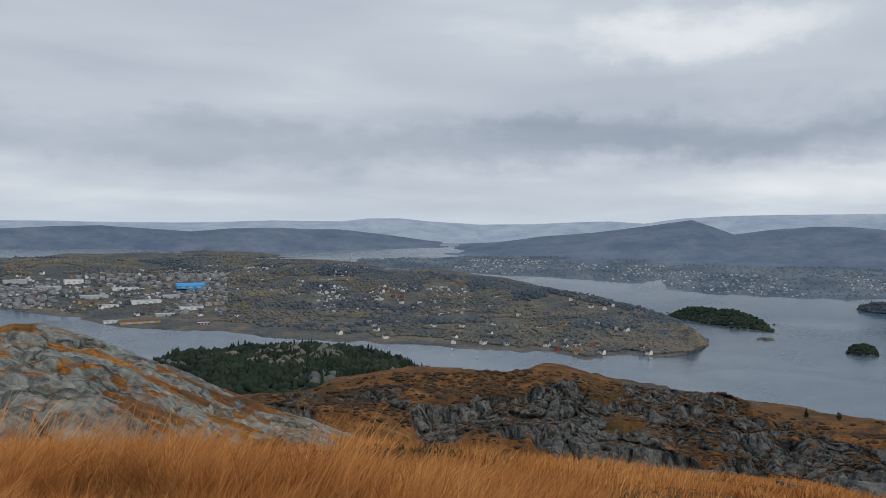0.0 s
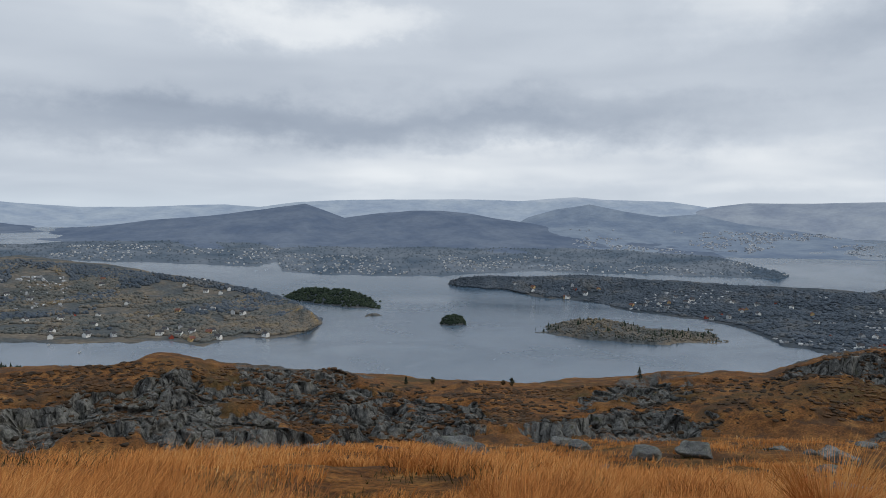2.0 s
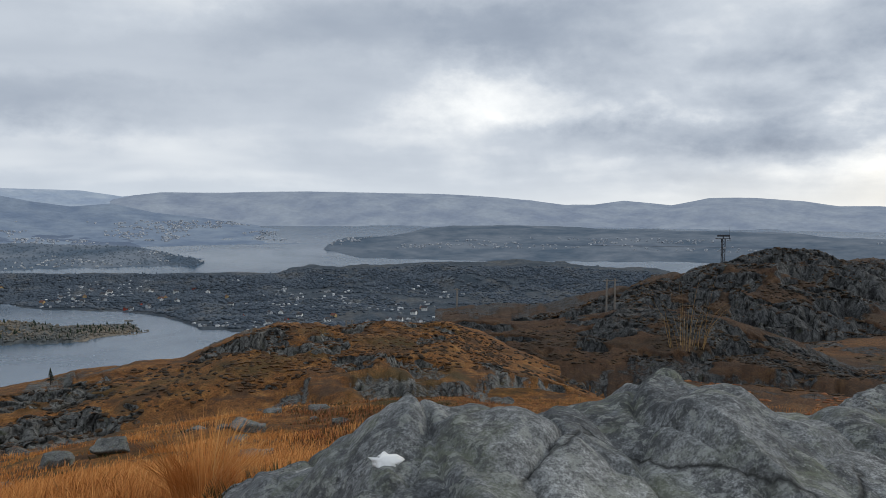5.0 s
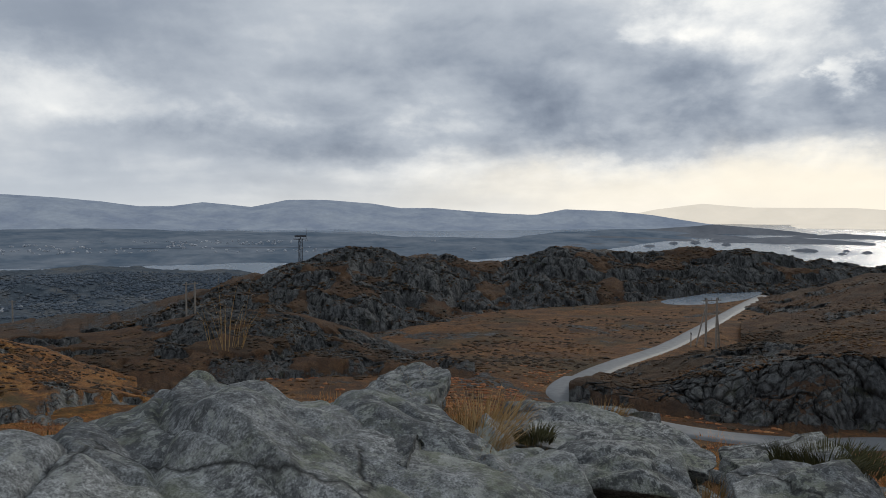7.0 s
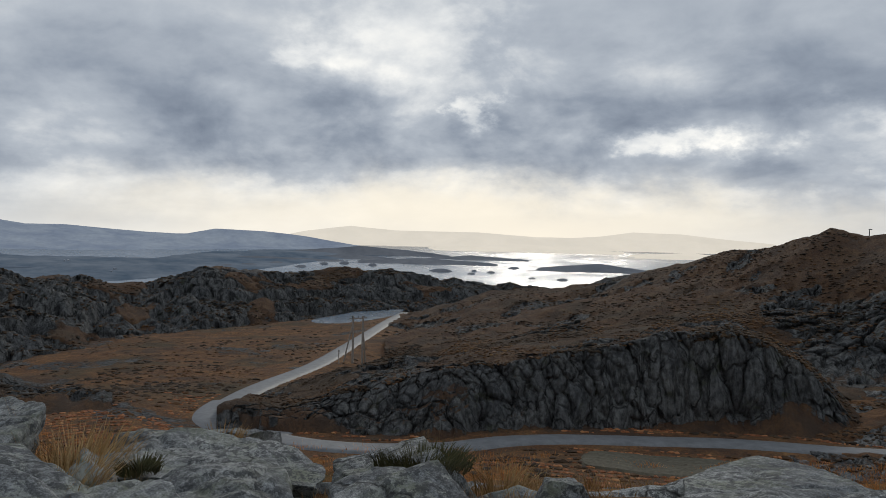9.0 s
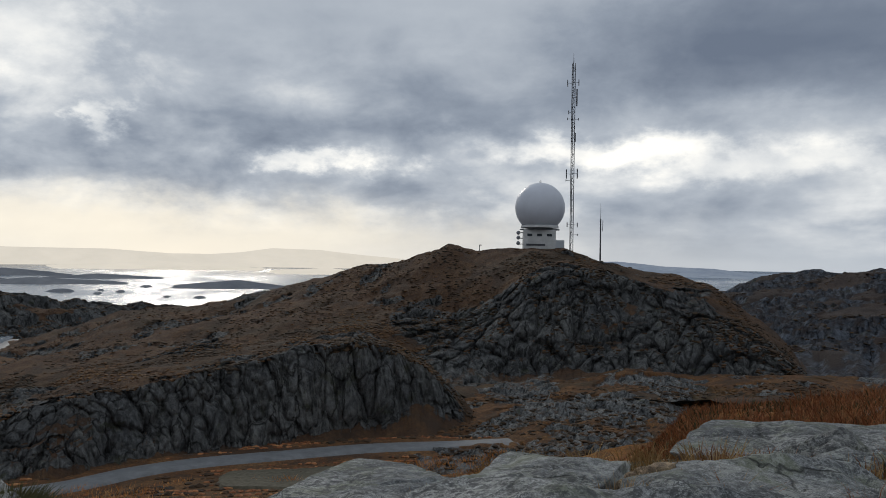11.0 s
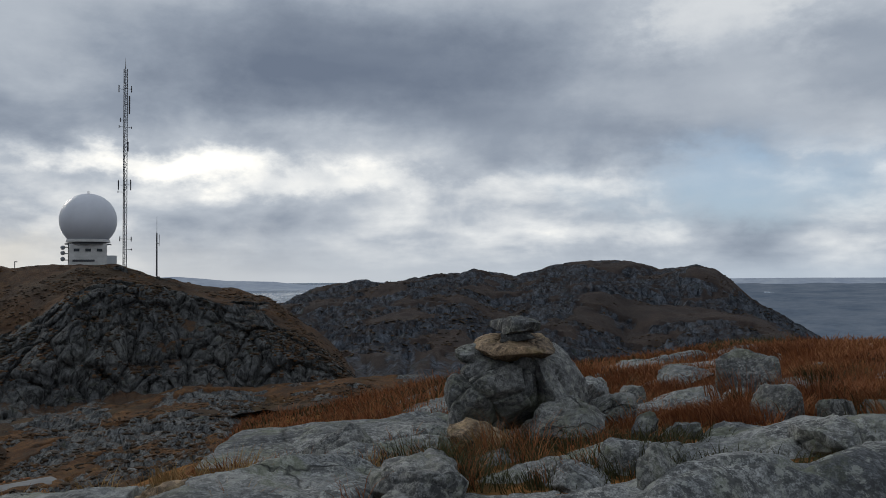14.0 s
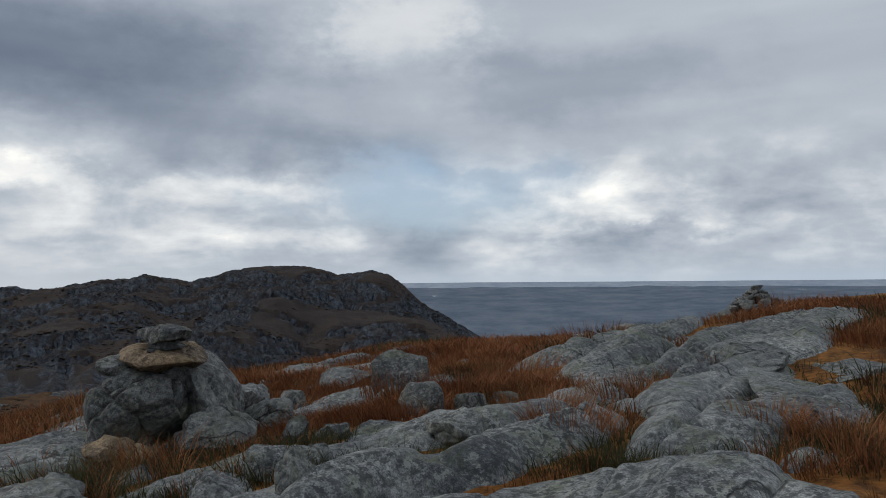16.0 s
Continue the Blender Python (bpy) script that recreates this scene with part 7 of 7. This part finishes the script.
def sward(name, label, mat, A0, A1, r0, r1, clumps, per, height, spread, seed, gap=-0.1, width=0.0034, thin=False, wind=0.5, size=2.2, zfun=None, keep=None):
    """Clumps of blades over a stretch of ground, with bare gaps between."""
    rng = np.random.default_rng(seed)
    A = rng.uniform(A0, A1, clumps * 2)
    r = np.exp(rng.uniform(math.log(r0), math.log(r1), clumps * 2))
    x, y = r * np.sin(np.radians(A)), r * np.cos(np.radians(A))
    ok = fbm(x / size, y / size, x * 0, 3, 0.5, seed) > gap
    if keep is not None:
        ok &= keep(A, r)
    if zfun is None and A1 > 55:
        ok &= (bed_z(x, y) < ground_z(x, y) - 0.01) | (A < 52)
    x, y, r = x[ok][:clumps], y[ok][:clumps], r[ok][:clumps]
    n = len(x)
    hc = height * rng.uniform(0.55, 1.25, n) * np.clip(1.05 + 1.5 * fbm(x / 1.3, y / 1.3, x * 0, 3, 0.5, seed + 9), 0.4, 1.8)
    a = rng.uniform(0, 6.283, (n, per))
    d = spread * np.sqrt(rng.random((n, per))) * np.clip(r / 8, 0.6, 2.5)[:, None]
    bx, by = (x[:, None] + d * np.cos(a)).ravel(), (y[:, None] + d * np.sin(a)).ravel()
    bz = (ground_z if zfun is None else zfun)(bx, by) - 0.02
    h = np.repeat(hc, per) * rng.uniform(0.55, 1.15, n * per)
    out_dir = a.ravel() * 1.0
    lean_dir = np.where(rng.random(n * per) < wind, rng.normal(0.5, 0.5, n * per), out_dir)
    lean = rng.uniform(0.15, 0.95, n * per)
    w = width * np.clip(np.hypot(bx, by) / 5, 0.8, 6) * rng.uniform(0.7, 1.3, n * per)
    me = blade_mesh(name, np.stack([bx, by, bz], 1), h, w, lean_dir, lean, mat, seed, thin)
    return tagged(new(name, me), label, "grass", kind="stuff")


def tuft(A, r, height, blades, spread, mat, label, name="grass_tuft", z=None, seed=1, lean=(0.1, 0.8), width=0.0045):
    """One clump of grass or heather, as a thing of its own."""
    rng = np.random.default_rng(seed)
    x, y = polar(A, r)
    z0 = float(ground_z(x, y)) if z is None else z
    a = rng.uniform(0, 6.283, blades)
    d = spread * np.sqrt(rng.random(blades))
    base = np.stack([d * np.cos(a), d * np.sin(a), np.full(blades, -0.03)], 1)
    h = height * rng.uniform(0.5, 1.1, blades)
    me = blade_mesh(name, base, h, np.full(blades, width) * rng.uniform(.6, 1.4, blades), a, rng.uniform(*lean, blades), mat, seed)
    ob = new(name, me)
    ob.matrix_world = pose(x, y, z0)
    return tagged(ob, label, "grass" if "grass" in name or "stalk" in name else "heather", "grass tufts" if "grass" in name else "")


sward("meadow_grass", "tall withered orange moor grass blown by wind", GRASS, -42, 22, 3.2, 9, 3400, 30, 0.34, 0.17, 501, -0.30)
sward("meadow_grass", "rust-red withered grass in patches", RUST_GRASS, -42, 24, 3.3, 9, 700, 30, 0.36, 0.17, 516, 0.08)
sward("meadow_grass", "pale straw grass in patches", STRAW, -42, 24, 3.3, 9, 420, 26, 0.34, 0.16, 517, 0.14)
sward("meadow_grass", "short orange moor grass", GRASS, 20, 58, 4.0, 10, 2400, 20, 0.17, 0.19, 518, -0.40)
sward("heath_plants", "dark heather in the short grass", HEATHER, 20, 58, 4.0, 12, 700, 18, 0.15, 0.2, 519, 0.02, thin=True, wind=0.1)
sward("meadow_grass", "tall pale orange grass at the foot of the rock slope", GRASS, -44, -4, 3.6, 7.5, 700, 34, 0.52, 0.2, 511, 0.0)
sward("meadow_grass", "withered orange moor grass", GRASS, -40, 60, 8, 22, 4200, 18, 0.26, 0.22, 502, -0.08, thin=True)
sward("meadow_grass", "withered orange grass on the far slope", GRASS, -14, 62, 20, 76, 8000, 9, 0.30, 0.35, 503, -0.05, thin=True, size=5)
sward("meadow_grass", "withered orange grass beneath the ridge", GRASS, 30, 62, 4.5, 20, 900, 16, 0.25, 0.2, 504, -0.05, thin=True)
sward("heath_plants", "dark green heather and moss between the grass", HEATHER, -20, 64, 4, 60, 1100, 14, 0.20, 0.28, 505, 0.08, thin=True, wind=0.1)
sward("rust_grass", "rust-red withered grass among the slabs", RUST_GRASS, 183, 232, 9, 26, 5600, 24, 0.17, 0.32, 506, -0.06, thin=True, wind=0.35)
sward("rust_grass", "short rust-brown grass between stones", RUST_GRASS, 160, 230, 4.0, 10, 700, 16, 0.20, 0.14, 507, 0.0, thin=True)
sward("straw_grass", "pale straw grass between the rocks", STRAW, 58, 165, 3.6, 9.5, 900, 16, 0.20, 0.13, 508, 0.02, thin=True)
sward("heath_plants", "dark heather between slabs", HEATHER, 165, 232, 6, 24, 2400, 18, 0.20, 0.28, 509, 0.04, thin=True, wind=0.1)
sward("valley_grass", "orange grass on the valley floor", GRASS, 82, 150, 58, 88, 3600, 9, 0.5, 0.5, 510, -0.05, thin=True, size=6)

sward("rust_grass", "rust-brown grass on the falling brow", RUST_GRASS, 140, 186, 11.5, 74, 6500, 12, 0.30, 0.30, 512, -0.25, thin=True, wind=0.3, size=5)
sward("heath_plants", "dark heather on the falling brow", HEATHER, 140, 186, 11.5, 74, 2200, 12, 0.26, 0.34, 513, 0.0, thin=True, wind=0.1, size=4)

sward("heath_plants", "dark heather below the rock outcrop", HEATHER, 56, 112, 14, 78, 3200, 11, 0.34, 0.4, 514, -0.08, thin=True, wind=0.1, size=5)
sward("rust_grass", "rust-brown grass below the rock outcrop", RUST_GRASS, 56, 112, 12, 78, 4200, 11, 0.34, 0.4, 515, -0.15, thin=True, wind=0.4, size=6)

for k, (A, r, h, n, s, z) in enumerate([(32.6, 7.6, .75, 620, .34, None), (51.0, 7.8, .85, 520, .24, None), (34.8, 8.2, .6, 420, .34, None), (22, 4.6, .55, 260, .25, None), (-12, 4.3, .5, 420, .35, None), (-22, 4.2, .5, 420, .35, None), (-3, 4.2, .5, 360, .3, None), (5, 4.6, .5, 300, .3, None)]):
    tuft(A, r, h, n, s, GRASS, "thick clump of withered orange grass", seed=700 + k)
for k, (A, r, h, n, s, z) in enumerate([(97.2, 5.8, .40, 420, .25, .0), (92.6, 4.3, .30, 320, .25, .15), (95.5, 5.0, .30, 360, .28, .1), (94, 4.4, .28, 300, .25, .15), (98, 6.4, .38, 320, .3, -.02), (100.5, 5.2, .25, 140, .16, .05), (111.8, 5.3, .24, 140, .14, None), (162.2, 6.5, .30, 160, .2, .14), (156.3, 5.2, .24, 150, .14, .2), (160, 6.0, .2, 140, .22, .16), (178.5, 7.6, .26, 110, .12, .1), (170, 7.0, .2, 140, .3, .08), (106, 7.2, .22, 140, .2, -.1), (124, 6.5, .3, 160, .2, None)]):
    tuft(A, r, h, n, s, STRAW, "clump of pale straw grass between the rocks", seed=720 + k, z=z)
for k, (A, r, h, n) in enumerate([(81.9, 6.6, .62, 26), (95.5, 6.2, .8, 16), (76, 6.3, .5, 8), (97.5, 7.2, .7, 12), (-27, 4.0, .8, 14), (0.5, 4.6, .75, 12), (-1.5, 4.6, .65, 8), (120, 7.2, .55, 10), (224, 9, .6, 10), (86.5, 7, .8, 14)]):
    tuft(A, r, h, n, .14, STRAW, "thin dry grass stalks swaying above the rocks", name="stalk_clump", seed=740 + k, lean=(.1, .8), width=.0022, z=EYE_Z - .97 if k == 0 else None)
for k, (A, r, h, n, s, z) in enumerate([(119.0, 6.2, .20, 520, .34, .02), (101.6, 5.9, .16, 200, .13, .12), (99.6, 5.1, .14, 160, .1, .15), (46, 6.0, .2, 420, .5, None), (60, 6.2, .14, 420, .4, None), (56, 6.4, .18, 420, .5, None), (170.8, 5.9, .16, 240, .2, .2), (206.5, 6.6, .22, 420, .35, .25), (209, 6.4, .2, 300, .3, .3), (196, 11, .3, 300, .4, None), (200, 13, .35, 300, .5, None), (217.5, 22, .55, 300, .8, None), (213, 19, .4, 260, .7, None)]):
    tuft(A, r, h * .75, n * 2, s, HEATHER, "low dark green heather cushion", name="heather_clump", seed=760 + k, z=z, lean=(.2, 1.0), width=.004)
for k, (A, r, h, n, s) in enumerate([(206, 7.2, .42, 420, .35), (209.5, 9.5, .4, 360, .4), (204.5, 8.8, .4, 340, .4), (218, 7.4, .32, 320, .3), (222, 7.2, .35, 320, .35), (199, 10.5, .5, 360, .5), (203, 12, .55, 360, .6), (195, 11.5, .5, 360, .5), (208, 17, .55, 320, .7), (221, 23, .6, 320, .9), (216, 21, .5, 300, .8)]):
    tuft(A, r, h, n, s, RUST_GRASS, "rust-red clump of withered grass", seed=780 + k)


# ---- tussocks on the hills ----
def tussocks(P, n, seed, size, mat, label, flat=0.78, cols=None, patch=0.0, lump=12.0):
    """Low rounded clumps of heather and grass wherever the ground is not too steep."""
    rng = np.random.default_rng(seed)
    gx, gy = np.gradient(P, axis=0), np.gradient(P, axis=1)
    nrm = np.cross(gx, gy)
    nz = np.abs(nrm[..., 2]) / (np.linalg.norm(nrm, axis=2) + 1e-9)
    h, m = P.shape[:2]
    c0, c1 = cols or (2, m - 10)
    i, j = rng.integers(1, h - 1, n * 6), rng.integers(c0, c1, n * 6)
    p = P[i, j] + (P[np.minimum(i + 1, h - 1), j] - P[i, j]) * rng.random((n * 6, 1))
    ok = nz[i, j] > flat
    ok &= fbm(p[:, 0] / lump, p[:, 1] / lump, p[:, 2] / lump, 4, 0.55, seed) > patch
    p = p[ok][:n]
    way = road_points()[::3]
    clear = np.min((p[:, None, 0] - way[None, :, 0]) ** 2 + (p[:, None, 1] - way[None, :, 1]) ** 2, axis=1) > 14
    p = p[clear]
    s = rng.uniform(0.4, 1.3, (len(p), 1)) * size * np.array([1.2, 1.2, 0.55])
    return stuff_mesh("tussocks", *BALL, p, s, mat, label, "heather", jitter=0.35, seed=seed)


tussocks(RIDGE_P, 1600, 801, 0.26, DARK_TUSSOCK, "dark heather tussocks on the rocky ridge", 0.6, (14, 104))
tussocks(RIDGE_P, 3600, 802, 0.25, TUSSOCK, "rust-brown grass tussocks on the rocky ridge", 0.7, (14, 104))
tussocks(VALLEY_P, 3600, 803, 0.46, DARK_TUSSOCK, "dark heather tussocks on the valley floor", 0.7, (2, 100), 0.05, 20)
tussocks(VALLEY_P, 4200, 804, 0.37, TUSSOCK, "rust-brown grass tussocks on the valley floor", 0.7, (2, 100), -0.02, 14)
tussocks(RADAR_P, 5200, 805, 0.37, DARK_TUSSOCK, "dark heather tussocks on the steep hill", 0.62, (20, 138))
tussocks(RADAR_P, 4200, 806, 0.34, TUSSOCK, "rust-brown grass tussocks on the steep hill", 0.7, (20, 138))
tussocks(DARK_P, 5200, 807, 0.53, DARK_TUSSOCK, "dark heather tussocks on the rock hill", 0.55, (10, 104))
tussocks(DARK_P, 2600, 808, 0.43, TUSSOCK, "rust-brown tussocks on the rock hill", 0.65, (10, 104))
tussocks(SPUR_P, 2600, 809, 0.25, DARK_TUSSOCK, "heather tussocks above the rock face", 0.7, (70, 122))
tussocks(SPUR_P, 1800, 810, 0.24, TUSSOCK, "rust-brown tussocks above the rock face", 0.7, (78, 122))
tussocks(SHELF_P, 3200, 811, 0.31, DARK_TUSSOCK, "dark heather tussocks on the terraced moor", 0.6, (4, 100))
tussocks(SHELF_P, 4200, 812, 0.28, TUSSOCK, "rust-brown tussocks on the terraced moor", 0.65, (4, 100))
tussocks(KNOLL_P, 1500, 813, 0.31, DARK_TUSSOCK, "dark heather on the grassy knoll", 0.6, (6, 64))
tussocks(BARE_P, 4000, 814, 0.99, DARK_TUSSOCK, "dark heather patches on the bare mountain", 0.6, (8, 126), 0.02, 40)
tussocks(VALLEY_P, 6000, 815, 0.28, RUST_GRASS, "orange grass tufts along the valley road", 0.75, (0, 34), -0.05, 9)
